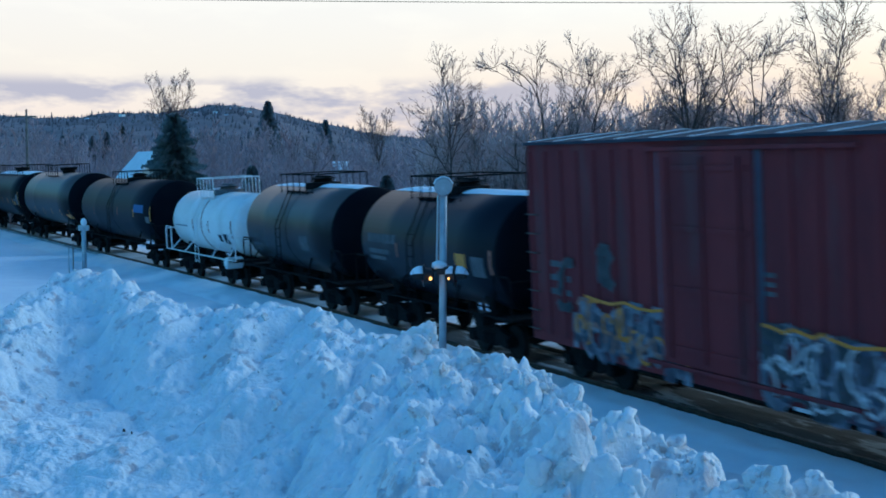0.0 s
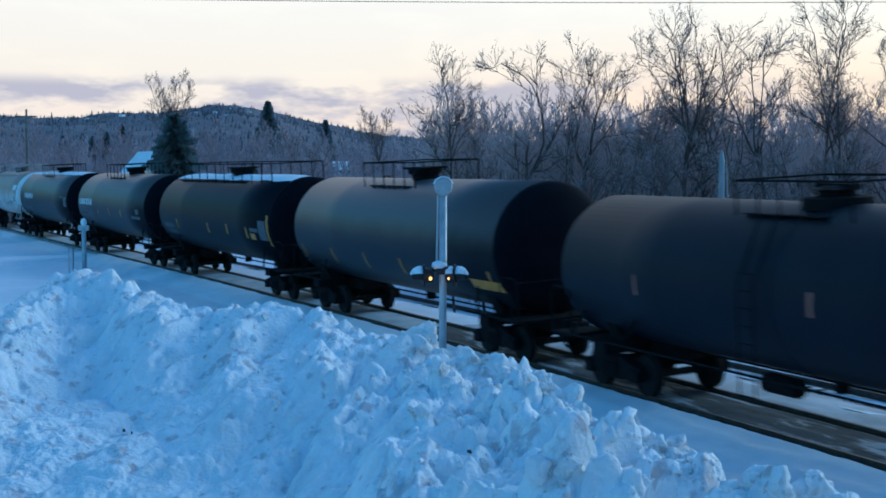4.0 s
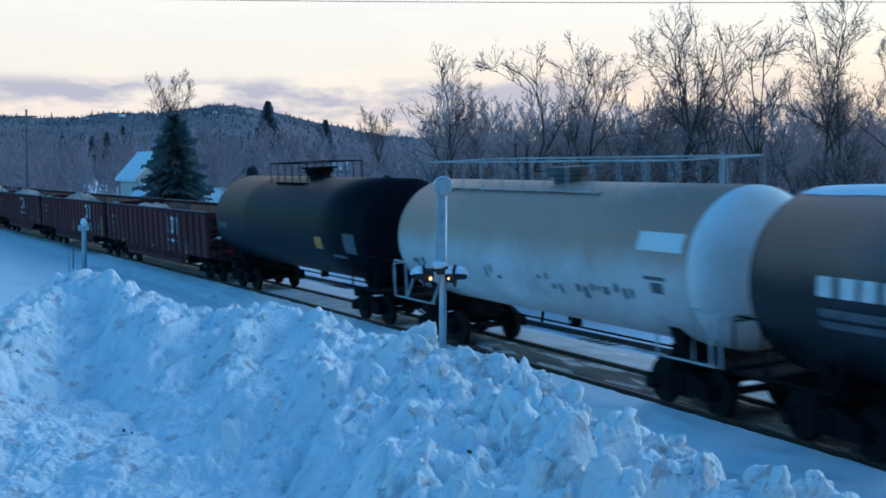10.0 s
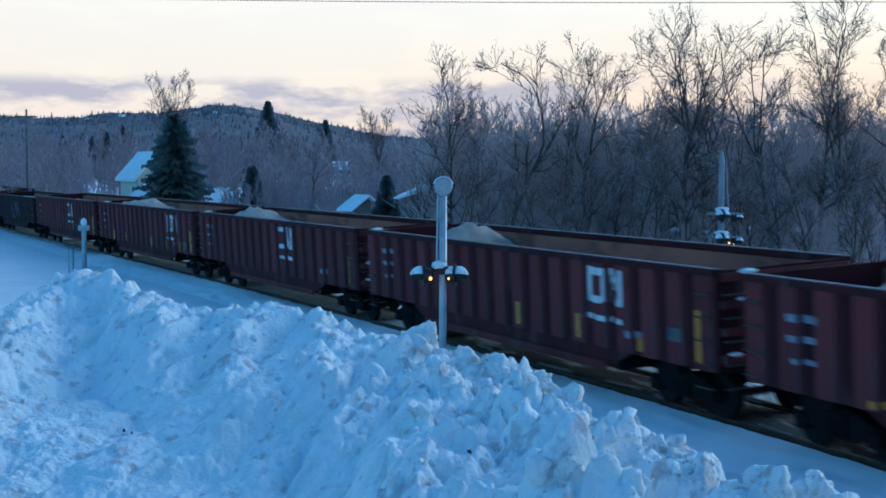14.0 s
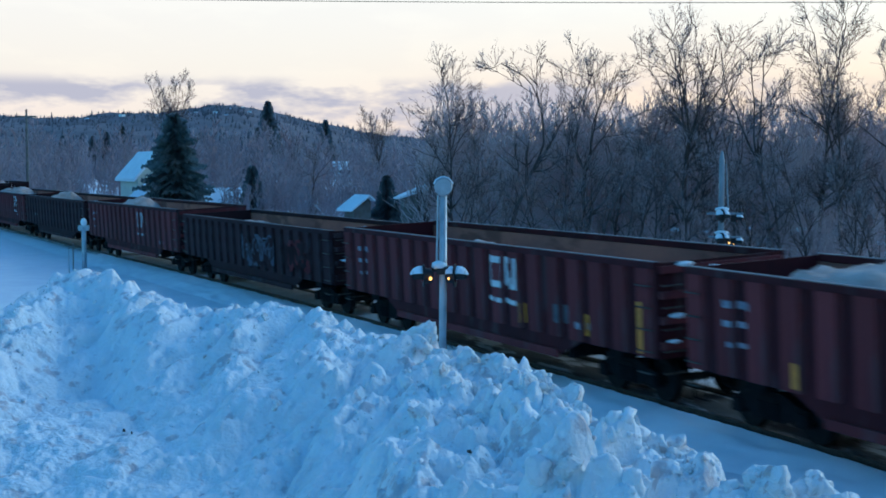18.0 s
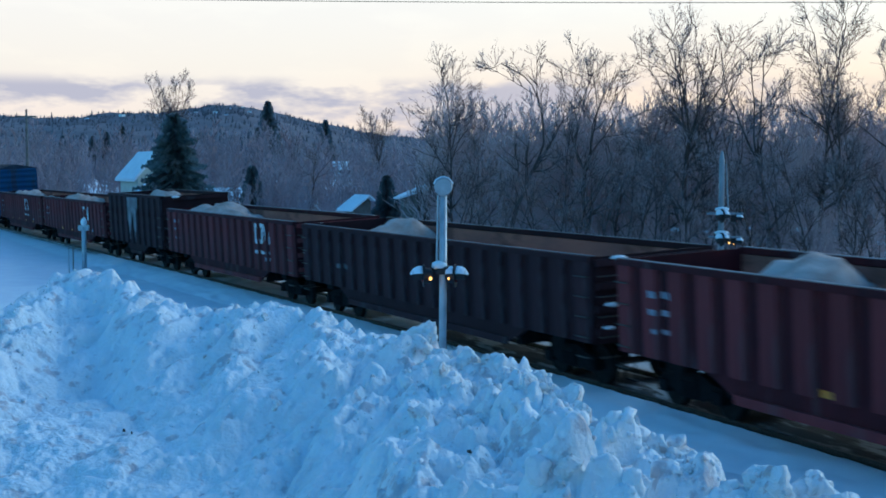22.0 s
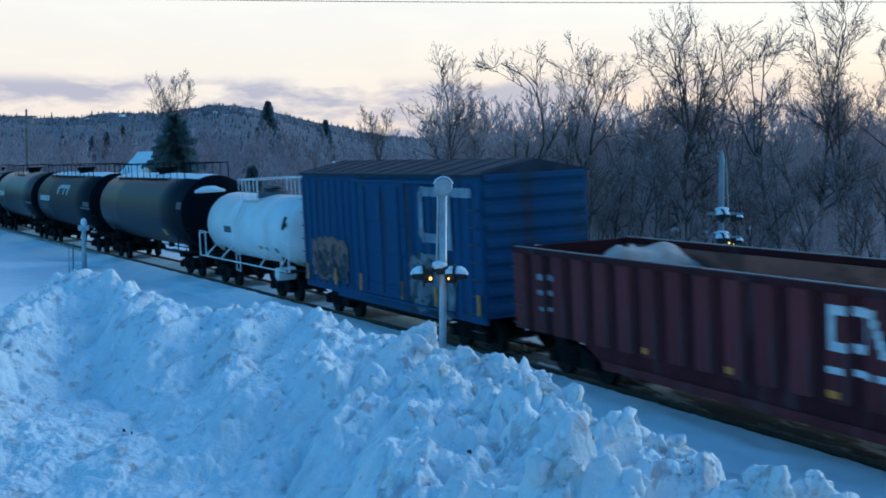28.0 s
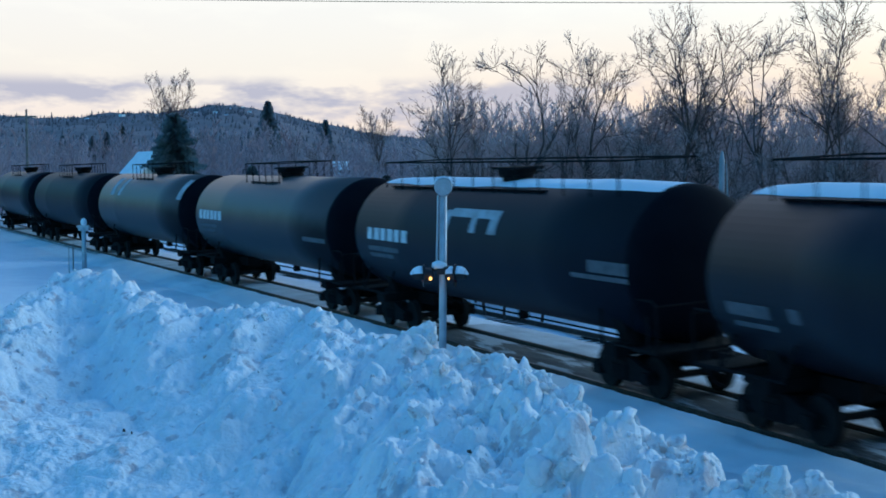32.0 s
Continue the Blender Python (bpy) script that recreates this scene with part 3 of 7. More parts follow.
for s0, s1 in ((-520, ROAD[0]), (ROAD[1], 400)):
    o = new("packed_snow", sweep(BED, s0, s1, 2.0, M["packed_light"], "packed_snow", False))
    o.parent = main_track
    o = new("far_shoulder", sweep(FAR_EDGE, s0, s1, 2.0, M["snow"], "far_shoulder", False))
    o.parent = main_track
rough_strip("packed_snow", -0.67, 0.67, BED, ROAD[0], ROAD[1], "packed", ragged=(0.03, 0.03))
rough_strip("far_shoulder", 0.84, 3.3, FAR_EDGE, ROAD[0], ROAD[1], "packed_light", ragged=(0.03, 0.0), amp=0.04)
rough_strip("snow_edge", -2.6, -0.92, [(-2.6, -0.33), (-1.6, -0.14), (-0.95, -0.05)], -75, 0, "snow", step=0.10, ragged=(0.0, 0.09), amp=0.05)
side_track = tagged(new("side_track"), "rusty siding rails half buried in snow", "railway track", kind="structure")
for c in (-0.7525, 0.7525):
    r = new("rail", sweep(rail_section(c), -300, 120, 4.0, M["rail"], "rail", base=siding_point))
    r.parent = side_track
tie_bm = bmesh.new()
box(tie_bm, -0.11, 0.11, -1.3, 1.3, -0.12, 0.0)
tie_me = mesh("tie", tie_bm, M["tie"])
for i in range(150):
    s = -82 + i * 0.53
    p = siding_point(s, 0, -0.235)
    t = new("tie", tie_me)
    t.parent = side_track
    t.matrix_basis = Matrix.Translation(p) @ Matrix.Rotation(on_line(s)[1], 4, "Z")

# ---- the plowed snow bank ----
# bearing, depth and height of the bank's crest
CREST = [(-0.42, 16, 2.4), (-0.333, 18.0, 2.69), (-0.311, 18.8, 2.81), (-0.292, 19.6, 3.02), (-0.261, 19.5, 3.1), (-0.236, 18.6, 3.03), (-0.210, 17.7, 2.84), (-0.186, 16.9, 2.75), (-0.155, 16.6, 2.90),
         (-0.12, 16.1, 2.88), (-0.092, 15.6, 2.95), (-0.066, 15.0, 2.76), (-0.04, 14.5, 2.78), (-0.022, 14.0, 2.84), (0.0, 13.6, 2.76), (0.03, 13.0, 2.75), (0.052, 12.5, 2.80), (0.075, 12.0, 2.74),
         (0.094, 11.0, 2.70), (0.118, 10.3, 2.62), (0.145, 10.0, 2.68), (0.168, 9.7, 2.58), (0.198, 9.2, 2.58), (0.215, 8.8, 2.48), (0.262, 8.4, 2.58), (0.333, 8.0, 2.56), (0.42, 8, 2.5)]
ct = [c[0] for c in CREST]


def bank_height(T, B):
    dc, zc = np.interp(T, ct, [c[1] for c in CREST]), np.interp(T, ct, [c[2] for c in CREST])
    low = np.interp(T, [-0.4, -0.22, -0.13, -0.07, -0.012, 0.06, 0.2], [2.0, 2.0, 2.04, 2.08, 2.42, 2.36, 2.28])
    w = np.interp(T, [-0.4, -0.25, -0.17, -0.1, 0.1, 0.3], [4.5, 4.5, 5.6, 6.0, 5.0, 3.5])
    q = np.clip((B - (dc - w)) / w, 0, 1)
    z = low + (zc - low) * (q * q * (3 - 2 * q) * 0.5 + q * 0.5)
    over = np.clip(B - dc, 0, None)
    return np.where(B > dc, zc - 0.35 * over - 0.28 * over ** 1.5, z), q


nT, nB = 700, 620
tt = np.linspace(-0.46, 0.46, nT)
bb = 5.0 * (26.0 / 5.0) ** (np.linspace(0, 1, nB))
BT, BB = np.meshgrid(tt, bb)
PX = BB * FWD.x + BB * BT * RIGHT.x
PY = BB * FWD.y + BB * BT * RIGHT.y


def slabs(px, py, scale, seed, edge=3.0):
    """Broken chunks, one for each cell of a grid: tilted, nearly flat tops with steep sides."""
    rs = np.random.RandomState(seed)
    jx, jy, jr, jh, ja = (rs.rand(64, 64) for _ in range(5))
    gx, gy = rs.normal(0, 0.30, (64, 64)), rs.normal(0, 0.30, (64, 64))
    ux, uy = px / scale, py / scale
    ix, iy = np.floor(ux).astype(int), np.floor(uy).astype(int)
    best = np.zeros_like(px)
    for a in (-1, 0, 1):
        for b in (-1, 0, 1):
            c = (ix + a) % 64, (iy + b) % 64
            dx, dy = ux - (ix + a) - jx[c], uy - (iy + b) - jy[c]
            q = ja[c] * 3.14
            ex, ey = dx * np.cos(q) + dy * np.sin(q), (dy * np.cos(q) - dx * np.sin(q)) * 1.35
            rr = 0.30 + 0.55 * jr[c] ** 1.5
            u = (np.abs(ex) ** 2.6 + np.abs(ey) ** 2.6) ** (1 / 2.6) / rr
            best = np.maximum(best, rr * (0.28 + 0.62 * jh[c]) * (1 - u ** edge) + gx[c] * dx + gy[c] * dy - 0.6 * np.clip(u - 1, 0, None))
    return best * scale


def waves(px, py, scale, seed):
    rng = np.random.RandomState(seed)
    v = rng.rand(128, 128)
    ux, uy = px / scale, py / scale
    ix, iy = np.floor(ux).astype(int), np.floor(uy).astype(int)
    fx, fy = ux - ix, uy - iy
    fx, fy = fx * fx * (3 - 2 * fx), fy * fy * (3 - 2 * fy)
    g = lambda a, b: v[(ix + a) % 128, (iy + b) % 128]
    return (g(0, 0) * (1 - fx) + g(1, 0) * fx) * (1 - fy) + (g(0, 1) * (1 - fx) + g(1, 1) * fx) * fy - 0.5


dcr = np.interp(BT, ct, [c[1] for c in CREST])
warp = (waves(PX, PY, 2.3, 71) * 1.8 + waves(PX, PY, 0.9, 72) * 0.3) * np.clip((dcr - BB) / 1.2, 0, 1)
BZ, BQ = bank_height(BT, BB + warp)
lat = BB * BT
wx, wy = waves(PX, PY, 0.5, 31) * 0.34 + waves(PX, PY, 0.16, 32) * 0.09, waves(PX, PY, 0.5, 33) * 0.34 + waves(PX, PY, 0.16, 34) * 0.09
QX, QY = PX + wx, PY + wy
right = np.clip((BT + 0.045 + waves(PX, PY, 1.1, 35) * 0.05) / 0.05, 0, 1)
# broken clods, piled close on the spine and beyond it
clumps = slabs(QX, QY, 0.95, 1) * 0.62 + slabs(QX + 3, QY, 0.46, 2) * 1.0 + slabs(QX, QY + 7, 0.22, 3) * 0.8 + slabs(QX + 5, QY + 7, 0.11, 8) * 0.6 + slabs(QX + 1, QY + 2, 0.055, 9) * 0.4 - 0.32
# soft heaps with creases between them and a few chunks, over plough furrows
LX, LY = (0.4 * lat + 0.92 * BB) * 0.55 + wx, 0.92 * lat - 0.4 * BB + wy
heap = 0.0
for k, (sc, am) in enumerate(((1.5, 0.36), (0.7, 0.36), (0.34, 0.30), (0.17, 0.20), (0.085, 0.12))):
    heap = heap + am * (np.abs(waves(LX, LY, sc, 50 + k)) * 1.3 - 0.28 + 0.4 * waves(LX + 9, LY, sc, 60 + k)) * min(1.0, sc * 1.4 + 0.25)
few = np.clip(waves(PX, PY, 1.7, 41) * 2.4 + 0.45, 0.0, 1)
heap = heap + few * slabs(LX + 2, LY + 5, 0.8, 11) * 0.45 + (0.45 + 0.55 * few) * (slabs(LX + 4, LY + 1, 0.40, 12, 2.5) * 0.6 + slabs(LX + 8, LY + 3, 0.20, 13, 3.0) * 0.8 + slabs(LX, LY + 9, 0.10, 14, 3.0) * 0.75) - 0.19
ph = (0.95 * lat - 0.29 * BB) * 4.6 + waves(PX, PY, 1.4, 9) * 4.0
furrow = np.clip((-0.03 - BT) / 0.08, 0, 1) * np.clip(1.25 - BQ * 1.2, 0.15, 1)
heap = heap + 0.13 * (np.abs(np.sin(ph)) - 0.6) * furrow
calm = np.clip((-0.05 - BT) / 0.12, 0, 1) * (0.28 + 0.36 * np.clip(1.1 - BQ * 1.6, 0, 1))
disp = heap * (1 - calm) * (1 - right) + clumps * right
BZ = BZ - 0.12 * np.clip(12.5 - BB, 0, 6) * np.clip((-0.02 - BT) / 0.1, 0, 1)
BZ = BZ + disp + waves(PX, PY, 0.07, 7) * 0.035 + waves(PX, PY, 0.035, 17) * 0.014
# the relief leaves the crest's own line as it is
rise = np.tan(np.arctan2(BZ - EYE, BB))
rise[(BB > dcr + 2.0) | (BB < dcr - 4.0)] = -9
line = np.tan(np.arctan2(np.interp(tt, ct, [c[2] for c in CREST]) - EYE, np.interp(tt, ct, [c[1] for c in CREST])))
off = (line - rise.max(0)) * np.interp(tt, ct, [c[1] for c in CREST])
soft = np.exp(-0.5 * (np.arange(-24, 25) / 9.0) ** 2)
off = np.convolve(np.pad(off, 24, mode="edge"), soft / soft.sum(), "valid")
BZ = BZ + off[None, :] * np.clip(BQ * 1.6, 0, 1)
# the sheet's edges go down to the ground
BZ[-1, :] = BZ[:, 0] = BZ[:, -1] = -0.5
BZ[0, :] = 1.9
bank = new("snow_bank", npmesh("snow_bank", np.stack([PX, PY, BZ], -1).reshape(-1, 3), quads(nB, nT), M["dirty"]))
tagged(bank, "lumpy plowed snow bank with dirty clods", "snow bank", kind="stuff")


def bank_at(tan, depth):
    i, j = np.argmin(abs(bb - depth)), np.argmin(abs(tt - tan))
    return float(BZ[i, j])


def clod_mesh(seed, material):
    rng = random.Random(seed)
    bm = bmesh.new()
    bmesh.ops.create_icosphere(bm, subdivisions=3, radius=1)
    cuts = [(Vector((rng.gauss(0, 1), rng.gauss(0, 1), rng.gauss(0, 1))).normalized(), rng.uniform(0.42, 0.8)) for _ in range(12)]
    for v in bm.verts:
        for n, d in cuts:
            e = v.co.dot(n) - d
            if e > 0:
                v.co -= n * e * 0.97
        v.co *= 1 + 0.40 * noise.noise(v.co * 1.7 + Vector((seed * 1.3, 0, 0))) + 0.20 * noise.noise(v.co * 4.2 + Vector((0, seed * 1.7, 0))) + 0.08 * noise.noise(v.co * 9 + Vector((0, seed, 0)))
    return mesh("snow_clod", bm, material, True)


clods = [clod_mesh(i + 1, M["clod"]) for i in range(7)]
rng = random.Random(5)


def put_clod(i, tan, d, z, r, flat=0.85):
    c = new("snow_clod", clods[i % 7])
    c.matrix_basis = Matrix.LocRotScale(spot(tan, d, z), Euler((rng.uniform(0, 6), rng.uniform(0, 6), rng.uniform(0, 6))), Vector((r * rng.uniform(1.0, 1.35), r * rng.uniform(0.9, 1.15), r * flat)))
    tagged(c, "frozen chunk of plowed snow on the bank", "snow chunk", group="chunks on the snow bank")


# the largest chunks, along the crest and on the near slope
for i, (tan, d, r, flat) in enumerate(((-0.021, 13.9, 0.21, 1.0), (-0.074, 13.6, 0.19, 0.75), (0.001, 13.5, 0.12, 0.8), (0.022, 13.0, 0.14, 0.8), (0.050, 12.4, 0.15, 0.8), (0.073, 11.9, 0.15, 0.9), (0.041, 11.3, 0.11, 1.0), (0.145, 9.9, 0.24, 0.5),
                                       (0.124, 10.1, 0.10, 0.9), (0.192, 9.1, 0.14, 0.9), (0.199, 8.5, 0.13, 0.9), (0.108, 9.2, 0.14, 0.8), (0.075, 9.2, 0.22, 0.55), (0.10, 10.2, 0.13, 0.8), (0.06, 10.3, 0.14, 0.7), (0.262, 8.3, 0.07, 0.8),
                                       (-0.158, 16.4, 0.17, 0.8), (-0.196, 17.2, 0.16, 0.7), (-0.127, 12.6, 0.14, 0.8))):
    put_clod(i, tan, d, bank_at(tan, d) - r * 0.6, r, flat)
for i in range(280):
    tan = rng.uniform(-0.03, 0.34) if i < 210 else rng.uniform(-0.34, 0.0)
    dc = float(np.interp(tan, ct, [c[1] for c in CREST]))
    d = dc - abs(rng.gauss(0, 0.9)) if i % 3 else dc - rng.uniform(0, 3.5)
    if d < 6.5 or tan < -0.2:
        continue
    r = rng.choice((0.035, 0.045, 0.06, 0.08, 0.11, 0.15) if tan > -0.02 else (0.03, 0.04, 0.05, 0.07)) * rng.uniform(0.8, 1.2)
    put_clod(i, tan, d, bank_at(tan, d) - r * 0.2, r)


def crumbs(count, seed, detail, r0, r1, name, label):
    """Small crumbs of broken snow over the whole bank, too many to count."""
    rng = random.Random(seed)
    protos = []
    for k in range(6):
        bm = bmesh.new()
        bmesh.ops.create_icosphere(bm, subdivisions=detail, radius=1)
        bm.verts.ensure_lookup_table()
        cut = [(Vector((rng.gauss(0, 1), rng.gauss(0, 1), rng.gauss(0, 1))).normalized(), rng.uniform(0.5, 0.85)) for _ in range(6)]
        for v in bm.verts:
            for nn, dd in cut:
                e = v.co.dot(nn) - dd
                if e > 0:
                    v.co -= nn * e * 0.8
            v.co *= 1 + 0.45 * noise.noise(v.co * 1.5 + Vector((k * 3.1, 0, 0))) + 0.2 * noise.noise(v.co * 3.5 + Vector((0, k * 3.1, 0)))
        protos.append((np.array([v.co[:] for v in bm.verts]), np.array([[v.index for v in f.verts] for f in bm.faces])))
        bm.free()
    vs, fs, n = [], [], 0
    for i in range(count):
        tan = rng.uniform(-0.03, 0.35) if rng.random() < 0.62 else rng.uniform(-0.35, 0.0)
        dc = float(np.interp(tan, ct, [c[1] for c in CREST]))
        d = dc - abs(rng.gauss(0, 1.1)) if rng.random() < 0.55 else rng.uniform(max(6.3, dc - 5.5), dc)
        if d < 6.2:
            continue
        r = (r0 + (r1 - r0) * rng.random() ** 2.2) * (0.45 if tan < -0.03 else 1.0)
        v, f = protos[i % 6]
        q = np.array(Euler((rng.uniform(0, 6), rng.uniform(0, 6), rng.uniform(0, 6))).to_matrix())
        p = spot(tan, d, bank_at(tan, d) + r * rng.uniform(-0.3, 0.35))
        vs.append((v * np.array([r * rng.uniform(0.9, 1.4), r, r * rng.uniform(0.7, 1)])) @ q.T + np.array(p))
        fs.append(f + n)
        n += len(v)
    tagged(new(name, npmesh(name, np.concatenate(vs), np.concatenate(fs), M["dirty"])), label, "snow", kind="stuff")


crumbs(620, 3, 2, 0.03, 0.10, "snow_lumps", "rounded lumps of broken snow over the bank")
crumbs(2600, 4, 1, 0.010, 0.04, "snow_crumbs", "small crumbs of broken snow over the bank")
clod_dirt = clod_mesh(40, M["dirt"])
for tan, d, r in ((-0.242, 13.3, 0.04), (-0.236, 13.0, 0.02), (-0.128, 8.9, 0.06), (-0.17, 10.6, 0.03), (0.02, 9.5, 0.025), (-0.3, 9.3, 0.03)):
    c = new("dirt_clod", clod_dirt)
    c.matrix_basis = Matrix.LocRotScale(spot(tan, d, bank_at(tan, d) + r * 0.4), Euler((tan * 30, d, 1)), Vector((r, r * 0.8, r * 0.8)))
    tagged(c, "dark clod of frozen earth on the snow", "dirt clod", group="dirt clods on the snow")

# ---- rolling stock ----
def truck_meshes():
    bm = bmesh.new()
    # side frame of a cast freight truck: arched bar with a spring nest
    for y in (0,):
        pts = [(-1.05, 0.42), (-1.05, 0.60), (-0.72, 0.66), (-0.35, 0.80), (0.35, 0.80), (0.72, 0.66), (1.05, 0.60), (1.05, 0.42), (0.72, 0.44), (0.42, 0.30), (-0.42, 0.30), (-0.72, 0.44)]
        a = [bm.verts.new((x, -0.07, z)) for x, z in pts]
        b = [bm.verts.new((x, 0.07, z)) for x, z in pts]
        bm.faces.new(a)
        bm.faces.new(b[::-1])
        for i in range(len(pts)):
            j = (i + 1) % len(pts)
            bm.faces.new((a[i], b[i], b[j], a[j]))
    for x in (-0.89, 0.89):
        box(bm, x - 0.14, x + 0.14, -0.13, 0.10, 0.32, 0.56)
    for x in (-0.2, 0, 0.2):
        tube(bm, [(x, -0.08, 0.34), (x, -0.08, 0.62)], 0.075, 8)
    frame_me = mesh("side_frame", bm, M["truck"])
    bm = bmesh.new()
    box(bm, -0.22, 0.22, -1.1, 1.1, 0.42, 0.72)
    box(bm, -0.35, 0.35, -0.35, 0.35, 0.62, 0.82)
    bolster_me = mesh("bolster", bm, M["truck"])
    bm = bmesh.new()
    n = 28
    tube(bm, [(0, -0.98, 0), (0, 0.98, 0)], 0.08, 10)
    for y in (-0.7525, 0.7525):
        sg = 1 if y > 0 else -1
        prof = [(y + sg * 0.07, 0.12), (y + sg * 0.05, 0.34), (y + sg * 0.065, 0.36), (y + sg * 0.065, 0.42), (y - sg * 0.05, 0.425), (y - sg * 0.06, 0.455), (y - sg * 0.085, 0.45), (y - sg * 0.085, 0.36), (y - sg * 0.03, 0.33), (y - sg * 0.03, 0.12)]
        rings = [[bm.verts.new((r * math.cos(2 * math.pi * k / n), yy, r * math.sin(2 * math.pi * k / n))) for k in range(n)] for yy, r in prof]
        for r0, r1 in zip(rings, rings[1:] + rings[:1]):
            for k in range(n):
                bm.faces.new((r0[k], r0[(k + 1) % n], r1[(k + 1) % n], r1[k]))
    wheel_me = mesh("wheelset", bm, M["wheel"])
    return frame_me, bolster_me, wheel_me


FRAME_ME, BOLSTER_ME, WHEEL_ME = truck_meshes()
WHEELS = []


def truck(car, x):
    t = new("truck")
    t.parent = car
    t.matrix_basis = Matrix.Translation((x, 0, 0))
    for y in (-1.0, 1.0):
        part("side_frame", FRAME_ME, None, t, at=Matrix.Translation((0, y, 0)) @ (Matrix.Rotation(math.pi, 4, "Z") if y > 0 else Matrix()))
    part("bolster", BOLSTER_ME, None, t)
    for wx in (-0.89, 0.89):
        w = part("wheelset", WHEEL_ME, None, t, at=Matrix.Translation((wx, 0, 0.425)))
        WHEELS.append((car, w, wx))
    return t


bm_c = bmesh.new()
box(bm_c, -0.75, 0.25, -0.11, 0.11, 0.72, 0.98)
box(bm_c, 0.2, 0.55, -0.17, 0.17, 0.68, 1.02)
box(bm_c, -0.15, 0.1, -0.28, 0.28, 0.60, 1.05)
tube(bm_c, [(0.05, -0.3, 0.85), (0.25, -0.36, 0.5), (0.5, -0.3, 0.42)], 0.03)
COUPLER_ME = mesh("coupler", bm_c, M["truck"])


def couplers(car, x0, x1):
    part("coupler", COUPLER_ME, None, car, at=Matrix.Translation((x1, 0, 0)))
    part("coupler", COUPLER_ME, None, car, at=Matrix.Translation((x0, 0, 0)) @ Matrix.Rotation(math.pi, 4, "Z"))


def patch_round(bm, x0, x1, z0, z1, R, zc, off=0.008, side=-1):
    """A strip that lies on the tank's near side between two heights."""
    n = 6
    rows = []
    for k in range(n + 1):
        z = z0 + (z1 - z0) * k / n
        y = side * math.sqrt(max(0.0, (R + off) ** 2 - (z - zc) ** 2))
        rows.append([bm.verts.new((x0, y, z)), bm.verts.new((x1, y, z))])
    for a, b in zip(rows, rows[1:]):
        bm.faces.new((a[0], a[1], b[1], b[0]))


def word_round(bm, x0, x1, z0, z1, R, zc, n):
    """A row of n plain blocks, the size of the lettering."""
    w = (x1 - x0) / n
    for i in range(n):
        a = x0 + i * w
        patch_round(bm, a + w * 0.08, a + w * (0.86 if i % 2 else 0.78), z0, z1, R, zc)


CARS = []
bm_g = bmesh.new()
tube(bm_g, [(-0.22, 0.06, 0), (-0.22, 0, 0), (0.22, 0, 0), (0.22, 0.06, 0)], 0.016, 5)
GRAB_ME = mesh("grab_iron", bm_g, M["rail"])


def start_car(name, rear, front, label, category):
    car = tagged(new(name), label, category, group="cars of the freight train")
    return car


